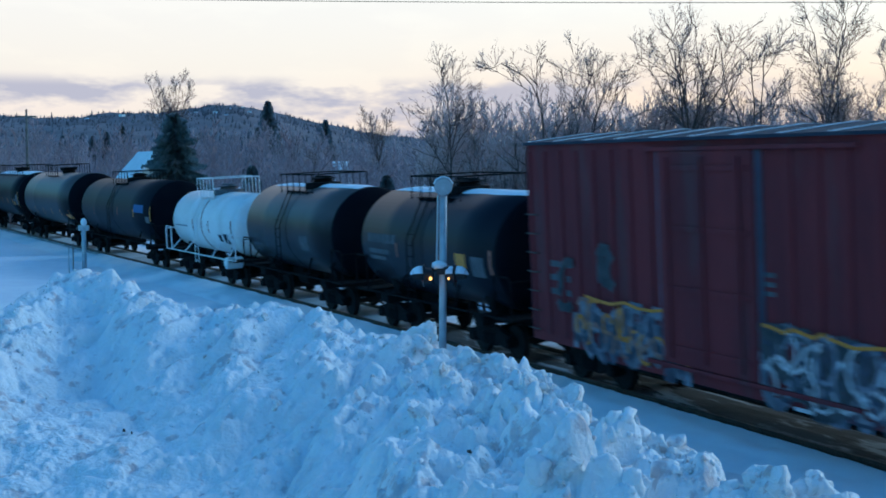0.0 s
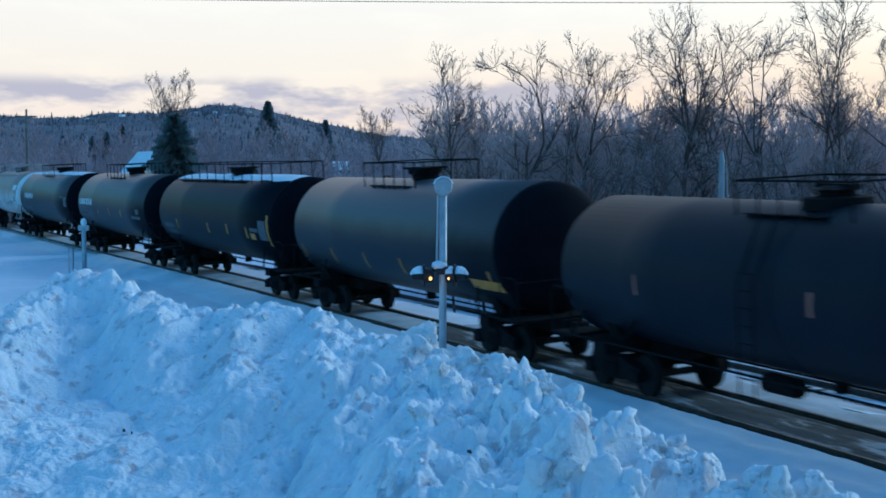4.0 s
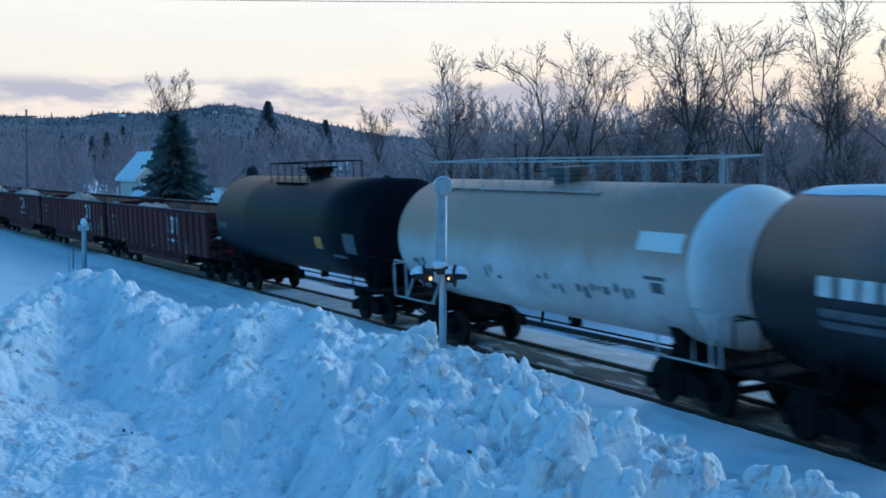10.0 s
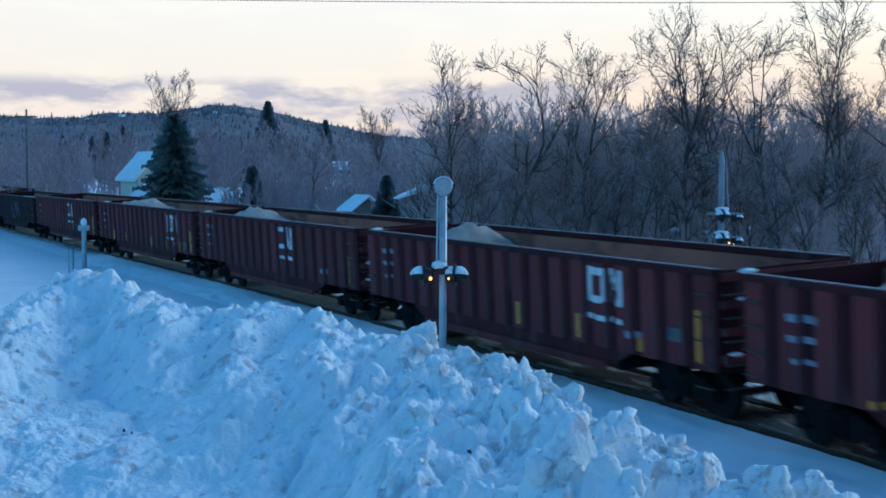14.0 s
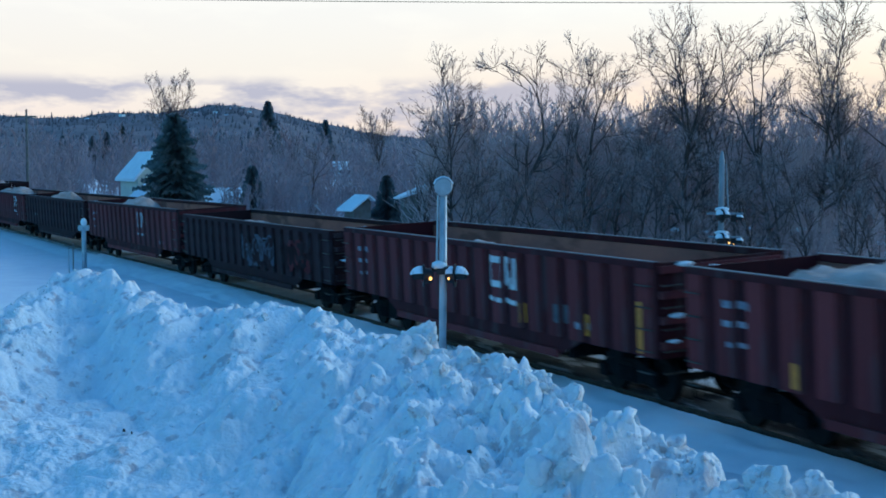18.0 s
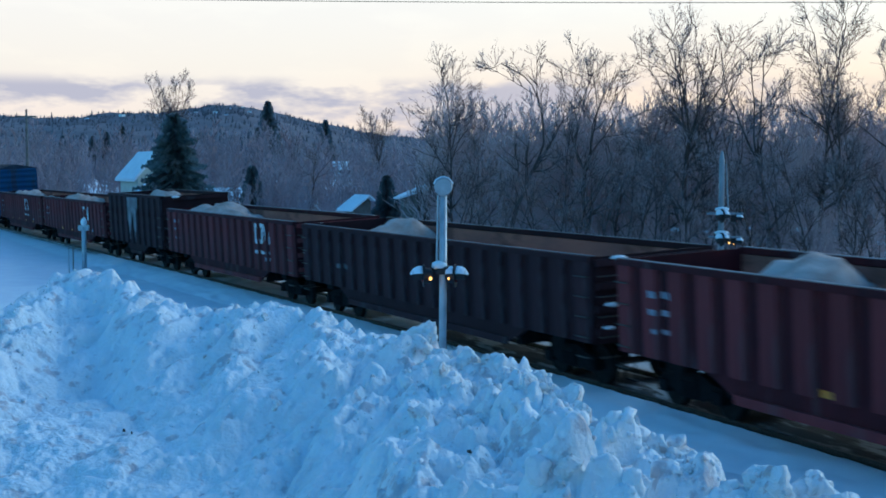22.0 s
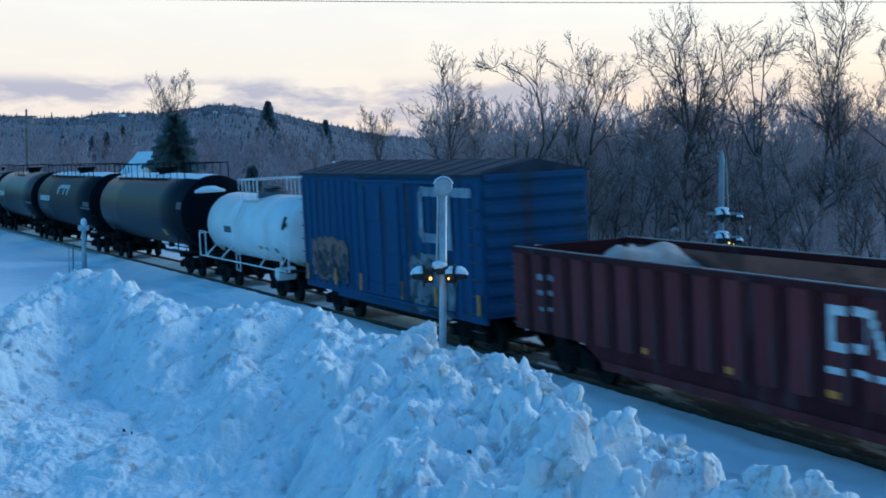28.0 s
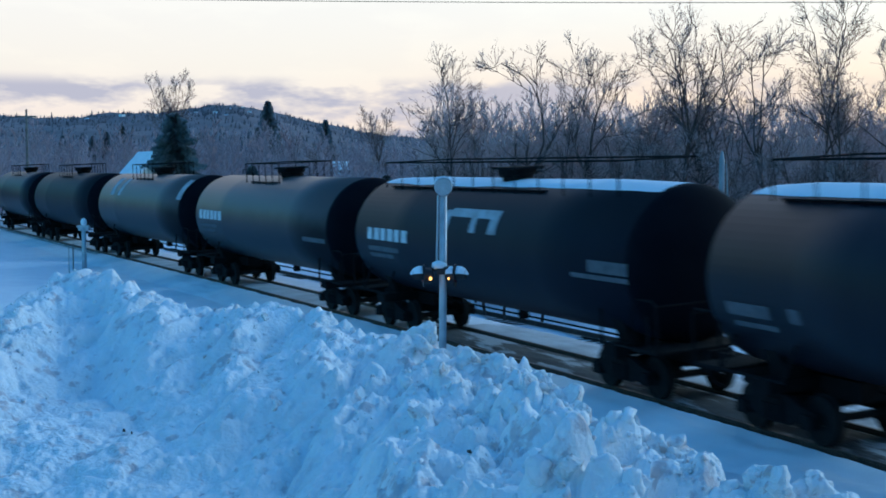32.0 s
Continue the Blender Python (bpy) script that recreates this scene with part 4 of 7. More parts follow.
def tank_car(rear, front, label, paint="black", R=1.60, zc=2.68, snow=0.0, word=None, marks=(), style="long", stripes=0):
    """A tank car; rear and front are its tank's ends along the line."""
    L = front - rear
    half = L / 2
    car = start_car("tank_car", rear, front, label, "tank car")
    bm = bmesh.new()
    k = 0.45 if style != "small" else 0.35
    prof = [(-half, 0.12)] + [(-half + k * (1 - math.cos(math.pi / 2 * i / 8)), R * math.sin(math.pi / 2 * i / 8)) for i in range(1, 9)]
    x9 = half - k
    lathe_x(bm, [(-x9, R), (-x9 * 0.5, R), (0, R), (x9 * 0.5, R), (x9, R)], 64, zc)
    part("tank", bm, M[paint], car, smooth=True)
    for sx in (-1, 1):
        bm = bmesh.new()
        lathe_x(bm, [(sx * -x, r) for x, r in prof[:-1]] + [(sx * (x9 - 0.002), R)], 64, zc)
        part("tank_head", bm, M["white"] if paint in ("white", "cream") else M["head"], car, "" if paint in ("white", "cream") else "black dished tank end", smooth=True)
    # weld seams
    for x in ([] if style == "long" else [0]):
        bm = bmesh.new()
        lathe_x(bm, [(x - 0.06, R + 0.002), (x - 0.05, R + 0.012), (x + 0.05, R + 0.012), (x + 0.06, R + 0.002)], 56, zc)
        part("band", bm, M["graf2" if paint == "white" and rear > 0 else paint], car)
    tx = half - 1.55
    for sx in (-1, 1):
        bm = bmesh.new()   # stub sill and saddle
        box(bm, *sorted((sx * (tx - 1.3), sx * (half + 0.30))), -0.30, 0.30, 0.72, 1.06)
        box(bm, *sorted((sx * (tx - 0.25), sx * (tx + 0.25))), -1.35, 1.35, 0.82, 1.05)
        for y in (-1, 1):
            v = [bm.verts.new(c) for x in (tx - 0.2, tx + 0.2) for c in ((sx * x, y * 0.4, 1.0), (sx * x, y * 0.9, 1.0), (sx * x, y * (R * 0.72), zc - R * 0.66), (sx * x, y * 0.5, zc - R * 0.93))]
            for f in ((0, 1, 2, 3), (4, 7, 6, 5), (0, 4, 5, 1), (1, 5, 6, 2), (2, 6, 7, 3), (3, 7, 4, 0)):
                bm.faces.new([v[i] for i in f])
        part("saddle", bm, M["truck"], car)
        bm = bmesh.new()   # end platform and hand rail
        xe = sx * (half + 0.32)
        box(bm, *sorted((sx * (half - 0.55), xe)), -1.45, 1.45, 1.06, 1.11)
        part("end_platform", bm, M["truck"], car)
        bm = bmesh.new()
        pale = M[{"white": "white", "cream": "frost_pale"}.get(paint, "truck")]
        for y in (-1.42, 1.42):
            tube(bm, [(sx * (half - 0.5), y, 1.1), (sx * (half - 0.5), y, 2.1), (sx * (half + 0.2), y, 2.1), (xe, y, 2.0), (xe, y, 1.1)], 0.028, 6)
        tube(bm, [(xe, -1.42, 2.0), (xe, 1.42, 2.0)], 0.022, 6)
        part("hand_rail", bm, pale, car)
        truck(car, sx * tx)
    pale = M[{"white": "white", "cream": "frost_pale"}.get(paint, "truck")]
    for y in (-1, 1):
        # hand rail along the sill: the whole length of a short car, the ends alone of a long one
        for x0, x1 in (((-half - 0.2, half + 0.2),) if style == "small" else ((-half - 0.2, -half + 2.4), (half - 2.4, half + 0.2))):
            bm = bmesh.new()
            tube(bm, [(x0, y * 1.46, 1.12), (x1, y * 1.46, 1.12)], 0.024, 6)
            for x in ((-half + 0.6, -half + 2.6, half - 2.6, half - 0.6) if style == "small" else (x0 + 0.8, x1 - 0.1)):
                tube(bm, [(x, y * 1.46, 1.12), (x - 0.25 * math.copysign(1, x), y * R * 0.82, zc - R * 0.57)], 0.03, 5)
            part("side_rail", bm, pale, car)
        if style == "small":     # side ladder at mid car
            bm = bmesh.new()
            for dx in (-0.22, 0.22):
                tube(bm, [(dx - 0.5, y * (R + 0.10), 0.75), (dx - 0.5, y * (R + 0.10), zc + 0.2), (dx - 0.5, y * (R * 0.72), zc + R * 0.86)], 0.018, 5)
            for i in range(8):
                tube(bm, [(-0.72, y * (R + 0.10), 0.8 + i * 0.3), (-0.28, y * (R + 0.10), 0.8 + i * 0.3)], 0.014, 5)
            part("ladder", bm, pale, car)
    if paint == "white":
        bm = bmesh.new()
        xr = half - 0.75
        tube(bm, [(xr, -1.52, 0.98), (xr, -1.47, 0.98), (xr, -0.85, 0.98), (xr, -0.80, 0.98)], [0.14, 0.23, 0.23, 0.14], 14)
        part("air_reservoir", bm, M["white"], car)
    # underframe gear
    bm = bmesh.new()
    if style == "small":
        tube(bm, [(-1.6, -0.35, 0.75), (-0.7, -0.35, 0.75)], 0.18, 10)
    tube(bm, [(-tx, 0.1, 0.88), (tx, 0.1, 0.88)], 0.025, 6)
    tube(bm, [(0.0, 0, zc - R - 0.25), (0.0, 0, zc - R + 0.1)], 0.14, 10)
    part("brake_gear", bm, M["truck"], car)
    top = zc + R
    # fittings housing on the crown
    bm = bmesh.new()
    if style == "long":
        tube(bm, [(0, 0, top - 0.1), (0, 0, top + 0.12), (0, 0, top + 0.16), (0, 0, top + 0.30)], [0.36, 0.40, 0.50, 0.50], 18)
        box(bm, -0.62, 0.62, -0.42, 0.42, top + 0.28, top + 0.34)
    else:
        tube(bm, [(0, 0, top - 0.1), (0, 0, top + 0.10), (0, 0, top + 0.12), (0, 0, top + 0.20), (0, 0, top + 0.24), (0, 0, top + 0.30)], [0.62, 0.60, 0.34, 0.30, 0.46, 0.22], 20)
        box(bm, -0.5, 0.5, -0.1, 0.1, top + 0.26, top + 0.33)
    part("manway_housing", bm, M["truck"] if paint not in ("white", "cream") else M["letter_dim"], car, smooth=False)
    # crown platform and guard rail
    plen = 2.6 if style == "long" else (1.1 if paint == "white" else 1.5)
    px0, px1 = (-plen * 0.85, plen * 0.55) if style == "long" else (-plen, plen)
    if snow > 0.46 or paint == "cream":
        px0, px1 = -half * 0.8, half * 0.8
    for y in (-1, 1):
        bm = bmesh.new()
        box(bm, px0, px1 * 0.45, *sorted((y * 0.52, y * 0.84)), top - 0.185, top - 0.165)
        for x in np.linspace(px0 + 0.1, px1 * 0.45 - 0.1, 5):
            box(bm, x - 0.02, x + 0.02, *sorted((y * 0.55, y * 0.82)), top - 0.36, top - 0.186)
        part("walkway", bm, pale, car)
        bm = bmesh.new()
        zr = top + (0.50 if style == "long" else 0.60 if paint == "white" else 0.42)
        tube(bm, [(px0, y * 0.98, top - 0.2), (px0, y * 0.98, zr), (px1, y * 0.98, zr), (px1, y * 0.98, top - 0.22)], 0.024, 6)
        for x in np.linspace(px0, px1, 6 if px1 - px0 < 6 else 12)[1:-1]:
            tube(bm, [(x, y * 0.98, top - 0.25), (x, y * 0.98, zr)], 0.018, 5)
        if y < 0:
            for x in (px0, px1):
                tube(bm, [(x, -0.98, zr), (x, 0.98, zr)], 0.02, 5)
        part("guard_rail", bm, pale, car)
    if snow:
        n, a = 40, 26
        rows = []
        bm = bmesh.new()
        for i in range(n + 1):
            x = -half + 0.5 + (2 * half - 1.0) * i / n
            row = []
            for j in range(a + 1):
                q = -1 + 2 * j / a
                ang = q * snow * (0.8 + 0.12 * noise.noise(Vector((x * 0.8, rear, q))))
                hgt = 0.055 * (1 - abs(q) ** 3) * (0.8 + 0.5 * noise.noise(Vector((x * 0.6, q * 2, rear * 0.3)))) * min(1, i / 3, (n - i) / 3)
                rr = R + 0.004 + max(0, hgt)
                row.append(bm.verts.new((x, rr * math.sin(ang), zc + rr * math.cos(ang))))
            rows.append(row)
        for r0, r1 in zip(rows, rows[1:]):
            for j in range(a):
                bm.faces.new((r0[j], r0[j + 1], r1[j + 1], r1[j]))
        part("snow_cover", bm, M["roof_snow"], car, "snow lying along the crown", smooth=True)
    if snow > 0.51 and rear < 0:
        bm = bmesh.new()
        n, a, rows = 10, 8, []
        for i in range(n + 1):
            y = -1.0 + 1.3 * i / n
            row = []
            for j in range(a + 1):
                z = zc + R * 0.55 + (0.10 + 0.24 * math.sin(math.pi * i / n) * (0.8 + 0.3 * noise.noise(Vector((y * 2, rear, 0))))) * j / a
                q = min(0.999, math.hypot(y, z - zc) / R)
                row.append(bm.verts.new((half - k + k * math.sqrt(1 - q * q) + 0.004 + 0.05 * math.sin(math.pi * j / a), y, z)))
            rows.append(row)
        for r0, r1 in zip(rows, rows[1:]):
            for j in range(a):
                bm.faces.new((r0[j], r0[j + 1], r1[j + 1], r1[j]))
        part("snow_patch", bm, M["roof_snow"], car, "snow stuck to the tank end", smooth=True)
    if word:
        x0, x1, z0, z1, n, ink = word
        bm = bmesh.new()
        word_round(bm, x0, x1, z0, z1, R, zc, n)
        part("lettering", bm, M[ink], car, "row of plain white lettering bars")
        for q, za, zb in ((0.75, 0.32, 0.18), (0.6, 0.50, 0.38)):
            bm = bmesh.new()
            patch_round(bm, x0 + 0.05, x0 + (x1 - x0) * q, z0 - za, z0 - zb, R, zc)
            part("number_bar", bm, M["letter_dim"], car)
    for x0, x1, z0, z1, ink in marks:
        bm = bmesh.new()
        patch_round(bm, x0, x1, z0, z1, R, zc)
        part("marking", bm, M[ink], car)
    for i in range(stripes):
        bm = bmesh.new()
        x = -half + 0.9 + (2 * half - 1.8) * i / max(1, stripes - 1)
        patch_round(bm, x - 0.05, x + 0.05, 1.75, 2.2, R, zc)
        part("reflector", bm, M["yellow"], car)
    couplers(car, -half - 0.35, half + 0.35)
    CARS.append((car, (rear + front) / 2, tx))
    return car


def bent(bm, pts, w, y, t=0.006):
    """A flat stroke of width w along a line of (x, z) points on the near side at y."""
    for (xa, za), (xb, zb) in zip(pts, pts[1:]):
        d = Vector((xb - xa, zb - za)).normalized() * (w / 2)
        nx, nz = -d.y, d.x
        c = [(xa - d.x + nx, za - d.y + nz), (xb + d.x + nx, zb + d.y + nz), (xb + d.x - nx, zb + d.y - nz), (xa - d.x - nx, za - d.y - nz)]
        f = [bm.verts.new((x, y - t, z)) for x, z in c]
        b = [bm.verts.new((x, y, z)) for x, z in c]
        bm.faces.new(f)
        for i in range(4):
            j = (i + 1) % 4
            bm.faces.new((f[i], b[i], b[j], f[j]))


RIB, RIB_D = 0.23, 0.11


def gondola(rear, front, label, paint="redox", top=2.88, ribs=19, logo=None, heaps=(), marks=(), floor=1.15):
    L = front - rear
    half, w, bot, low = L / 2, 1.48, 1.02, 0.64
    car = start_car("gondola", rear, front, label, "gondola car")
    rib_at = [-half + 0.32 + (L - 0.64) * i / (ribs - 1) for i in range(ribs)]

    def painted(bm, x0, x1, z0, z1):
        """Paint on the near side, one coat that follows ribs and sheet."""
        cuts = [x0, x1] + [c for r in rib_at for c in (r - RIB, r + RIB) if x0 < c < x1]
        cuts.sort()
        pts = []
        for a, b in zip(cuts, cuts[1:]):
            y = -(w + 0.006) - (RIB_D if any(abs((a + b) / 2 - r) < RIB for r in rib_at) else 0)
            pts += [(a, y), (b, y)]
        lo, hi = [bm.verts.new((x, y, z0)) for x, y in pts], [bm.verts.new((x, y, z1)) for x, y in pts]
        for i in range(len(pts) - 1):
            bm.faces.new((lo[i], lo[i + 1], hi[i + 1], hi[i]))
    for y in (-1, 1):
        bm = bmesh.new()
        # side sheet, deeper between the trucks
        pts = [(-half, bot), (-half + 2.9, bot), (-half + 3.8, low), (half - 3.8, low), (half - 2.9, bot), (half, bot), (half, top - 0.06), (-half, top - 0.06)]
        a = [bm.verts.new((x, y * w, z)) for x, z in pts]
        b = [bm.verts.new((x, y * (w - 0.06), z)) for x, z in pts]
        bm.faces.new(a)
        bm.faces.new(b[::-1])
        for i in range(len(pts)):
            j = (i + 1) % len(pts)
            bm.faces.new((a[i], b[i], b[j], a[j]))
        # the sheet's darker colour carries the shade of the gaps between ribs
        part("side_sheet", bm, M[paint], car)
        bm = bmesh.new()
        box(bm, -half, half, *sorted((y * (w - 0.10), y * (w + 0.10))), top - 0.12, top)
        bmesh.ops.bevel(bm, geom=bm.edges[:], offset=0.02, segments=1)
        part("top_chord", bm, M[paint], car)
        bm = bmesh.new()
        box(bm, -half, half, *sorted((y * (w - 0.06), y * (w + (0.0 if paint == 'charcoal' else 0.05)))), top + 0.003, top + 0.012)
        part("frost_rim", bm, M["frost"], car, "thin frost on the rim")
        bm = bmesh.new()
        box(bm, -half + 3.8, half - 3.8, *sorted((y * (w + 0.003), y * (w + 0.07))), low - 0.06, low + 0.11)
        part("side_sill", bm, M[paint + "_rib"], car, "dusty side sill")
        # broad hat-section ribs, one mesh shared by all of this side
        bm = bmesh.new()
        sec = [(-RIB - 0.03, 0), (-RIB, RIB_D), (RIB, RIB_D), (RIB + 0.03, 0)]
        lo = [bm.verts.new((x, y * (w + d), bot + 0.03)) for x, d in sec]
        hi = [bm.verts.new((x, y * (w + d), top - 0.12)) for x, d in sec]
        for i in range(3):
            bm.faces.new((lo[i], lo[i + 1], hi[i + 1], hi[i]))
        bm.faces.new(lo)
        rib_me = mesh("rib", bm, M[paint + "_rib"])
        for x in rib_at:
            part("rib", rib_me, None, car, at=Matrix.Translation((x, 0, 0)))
        bm = bmesh.new()   # inside lining, rusty
        box(bm, -half + 0.08, half - 0.08, *sorted((y * (w - 0.11), y * (w - 0.063))), floor, top - 0.14)
        part("lining", bm, M["rust"], car, "rust-stained inner wall")
    for sx in (-1, 1):
        bm = bmesh.new()
        box(bm, *sorted((sx * (half - 0.06), sx * half)), -w, w, bot, top - 0.02)
        wall = part("end_wall", bm, M[paint], car)
        for i in range(4):
            z = bot + 0.25 + i * (top - bot - 0.4) / 3
            bm = bmesh.new()
            box(bm, *sorted((sx * (half + 0.003), sx * (half + 0.10))), -w + 0.04, w - 0.04, z - 0.07, z + 0.07)
            part("end_rib", bm, M[paint + "_rib"], wall)
            if (i + int(abs(rear))) % 3:
                bm = bmesh.new()
                bmesh.ops.create_icosphere(bm, subdivisions=2, radius=1, matrix=Matrix.Translation((sx * (half + 0.07), -w + 0.30 + 0.1 * i, z + 0.08)) @ Matrix.Diagonal((0.07, 0.15 + 0.05 * (i % 2), 0.04 + 0.015 * (i % 2), 1)))
                part("snow_cap", bm, M["roof_snow"], wall, "snow caught on the end rib", smooth=True)
        for i in range(5):
            z = 0.75 + i * 0.42
            part("grab_iron", GRAB_ME, None, car, at=Matrix.Translation((sx * (half - 0.28), -w - 0.15, z)))
            part("grab_iron", GRAB_ME, None, car, at=Matrix.Translation((sx * (half + 0.13), -w + 0.28, z)) @ Matrix.Rotation(math.pi / 2, 4, "Z"))
        truck(car, sx * (half - 1.75))
    bm = bmesh.new()
    box(bm, -half + 0.06, half - 0.06, -w + 0.06, w - 0.06, floor - 0.12, floor)
    part("floor", bm, M["rust"], car)
    bm = bmesh.new()
    box(bm, -half - 0.3, half + 0.3, -0.3, 0.3, 0.72, floor - 0.125)
    for sx in (-1, 1):
        box(bm, *sorted((sx * (half - 2.0), sx * (half - 1.5))), -1.35, 1.35, 0.84, floor - 0.125)
    box(bm, -half + 3.3, half - 3.3, -0.28, 0.28, 0.46, 0.72)
    part("center_sill", bm, M["truck"], car)
    bm = bmesh.new()
    box(bm, -0.09, 0.09, -1.38, 1.38, 0.60, floor - 0.125)
    bearer_me = mesh("cross_bearer", bm, M["truck"])
    nb = int((L - 7.0) / 1.5)
    for i in range(nb + 1):
        part("cross_bearer", bearer_me, None, car, at=Matrix.Translation((-half + 3.5 + (L - 7.0) * i / nb, 0, 0)))
    for x, r, y in ((-2.4, 0.20, -0.75), (1.2, 0.15, -0.70)):
        bm = bmesh.new()
        tube(bm, [(x - 0.55, y, 0.62), (x - 0.5, y, 0.62), (x + 0.5, y, 0.62), (x + 0.55, y, 0.62)], [r * 0.6, r, r, r * 0.6], 12)
        part("brake_reservoir", bm, M["truck"], car)
    bm = bmesh.new()
    tube(bm, [(-half + 2.0, -0.6, 0.66), (half - 2.0, -0.6, 0.66)], 0.035, 6)
    part("brake_rod", bm, M["truck"], car)
    for sx in (-1, 1):
        bm = bmesh.new()
        tube(bm, [(sx * (half - 0.08), -w, bot + 0.1), (sx * (half - 0.08), -w, 0.48), (sx * (half - 0.48), -w, 0.48), (sx * (half - 0.48), -w, bot + 0.1)], 0.02, 5)
        part("stirrup_step", bm, M["truck"], car)
    for x, r, h in heaps:
        bm = bmesh.new()
        n, m = 18, 14
        rows = []
        for i in range(n + 1):
            row = []
            for j in range(m + 1):
                qx, qy = -1 + 2 * i / n, -1 + 2 * j / m
                xx = max(-half + 0.15, min(half - 0.15, x + qx * r))
                e = max(0.0, 1 - abs(qx) ** 2.6) * (1 - 0.35 * qy * qy)
                zz = floor + h * e ** 0.8 * (0.98 + 0.15 * noise.noise(Vector((xx * 0.9, qy * 1.4, rear))) + 0.10 * noise.noise(Vector((xx * 3.3, qy * 5, rear))))
                row.append(bm.verts.new((xx, qy * (w - 0.12), zz)))
            rows.append(row)
        for r0, r1 in zip(rows, rows[1:]):
            for j in range(m):
                bm.faces.new((r0[j], r0[j + 1], r1[j + 1], r1[j]))
        part("cargo", bm, M["heap"], car, "pale snowy heap in the car", smooth=True)
    if logo:
        x, z, ink = logo
        x, k = x - 0.12, 0.15
        bm = bmesh.new()   # a plain emblem: a hollow rectangle and a hook beside it
        for r in ((x, x + k, z, z + 0.72), (x + k, x + 0.70, z, z + k), (x + k, x + 0.70, z + 0.72 - k, z + 0.72), (x + 0.70, x + 0.70 + k, z + 0.05, z + 0.72)):
            painted(bm, *r)
        part("emblem", bm, M[ink], car, "pale hollow rectangle")
        bm = bmesh.new()
        for i in range(5):
            painted(bm, x + 0.86 + 0.07 * i, x + 1.02 + 0.07 * i, z + 0.58 - 0.145 * i, z + 0.72 - 0.145 * i)
        painted(bm, x + 1.31, x + 1.31 + k, z, z + 0.72)
        part("emblem", bm, M[ink], car, "pale angular hook")
        for bx, bz, ww, hh in ((x - 0.08, z - 0.30, 0.40, 0.11), (x + 0.42, z - 0.30, 0.50, 0.11), (x + 1.05, z - 0.30, 0.38, 0.11), (-half + 1.2, z + 0.42, 0.75, 0.13), (-half + 1.2, z + 0.08, 0.7, 0.11), (-half + 1.3, z - 0.28, 0.5, 0.09), (half - 2.9, z - 0.52, 0.5, 0.14)):
            bm = bmesh.new()
            painted(bm, bx, bx + ww, bz - hh / 2, bz + hh / 2)
            part("number_bar", bm, M[ink if bz < z and bx > -half + 2 and bx < half - 3 else "graf"], car)
    for x, z, ww, hh, ink in marks:
        bm = bmesh.new()
        painted(bm, x - ww / 2, x + ww / 2, z - hh / 2, z + hh / 2)
        part("reflector" if ink == "yellow" else "marking", bm, M[ink], car)
    couplers(car, -half - 0.3, half + 0.3)
    CARS.append((car, (rear + front) / 2, half - 1.75))
    return car


def scrawl(car, x0, x1, z0, z1, y, seed, inks):
    """Spray paint: overlapping thick curved strokes with no meaning."""
    rng = random.Random(seed)
    for k, ink in enumerate(inks):
        bm = bmesh.new()
        n = max(2, int((x1 - x0) * (5.0 if k < 2 else 3.6 - 0.9 * (k - 2))))
        for i in range(n):
            cx, cz = x0 + (x1 - x0) * (i + rng.uniform(0.2, 0.8)) / n, rng.uniform(z0 + 0.25, z1 - 0.25)
            r, a = rng.uniform(0.18, (z1 - z0) * 0.45), rng.uniform(0, 6.28)
            arc = rng.uniform(1.5, 4.5)
            m = 7
            pts = [(min(x1, max(x0, cx + r * 0.8 * math.cos(a + arc * j / m))), min(z1, max(z0, cz + r * math.sin(a + arc * j / m)))) for j in range(m + 1)]
            pts = [p for p, q in zip(pts, pts[1:] + [(99, 99)]) if math.dist(p, q) > 0.02]
            if len(pts) > 1:
                bent(bm, pts, rng.uniform(0.13, 0.26) if k < 2 else rng.uniform(0.05, 0.09), y - 0.003 * k)
        if len(bm.faces):
            o = part("graffiti", bm, M[ink], car, "overlapping spray paint strokes")
            o["kind"] = "stuff"
        else:
            bm.free()


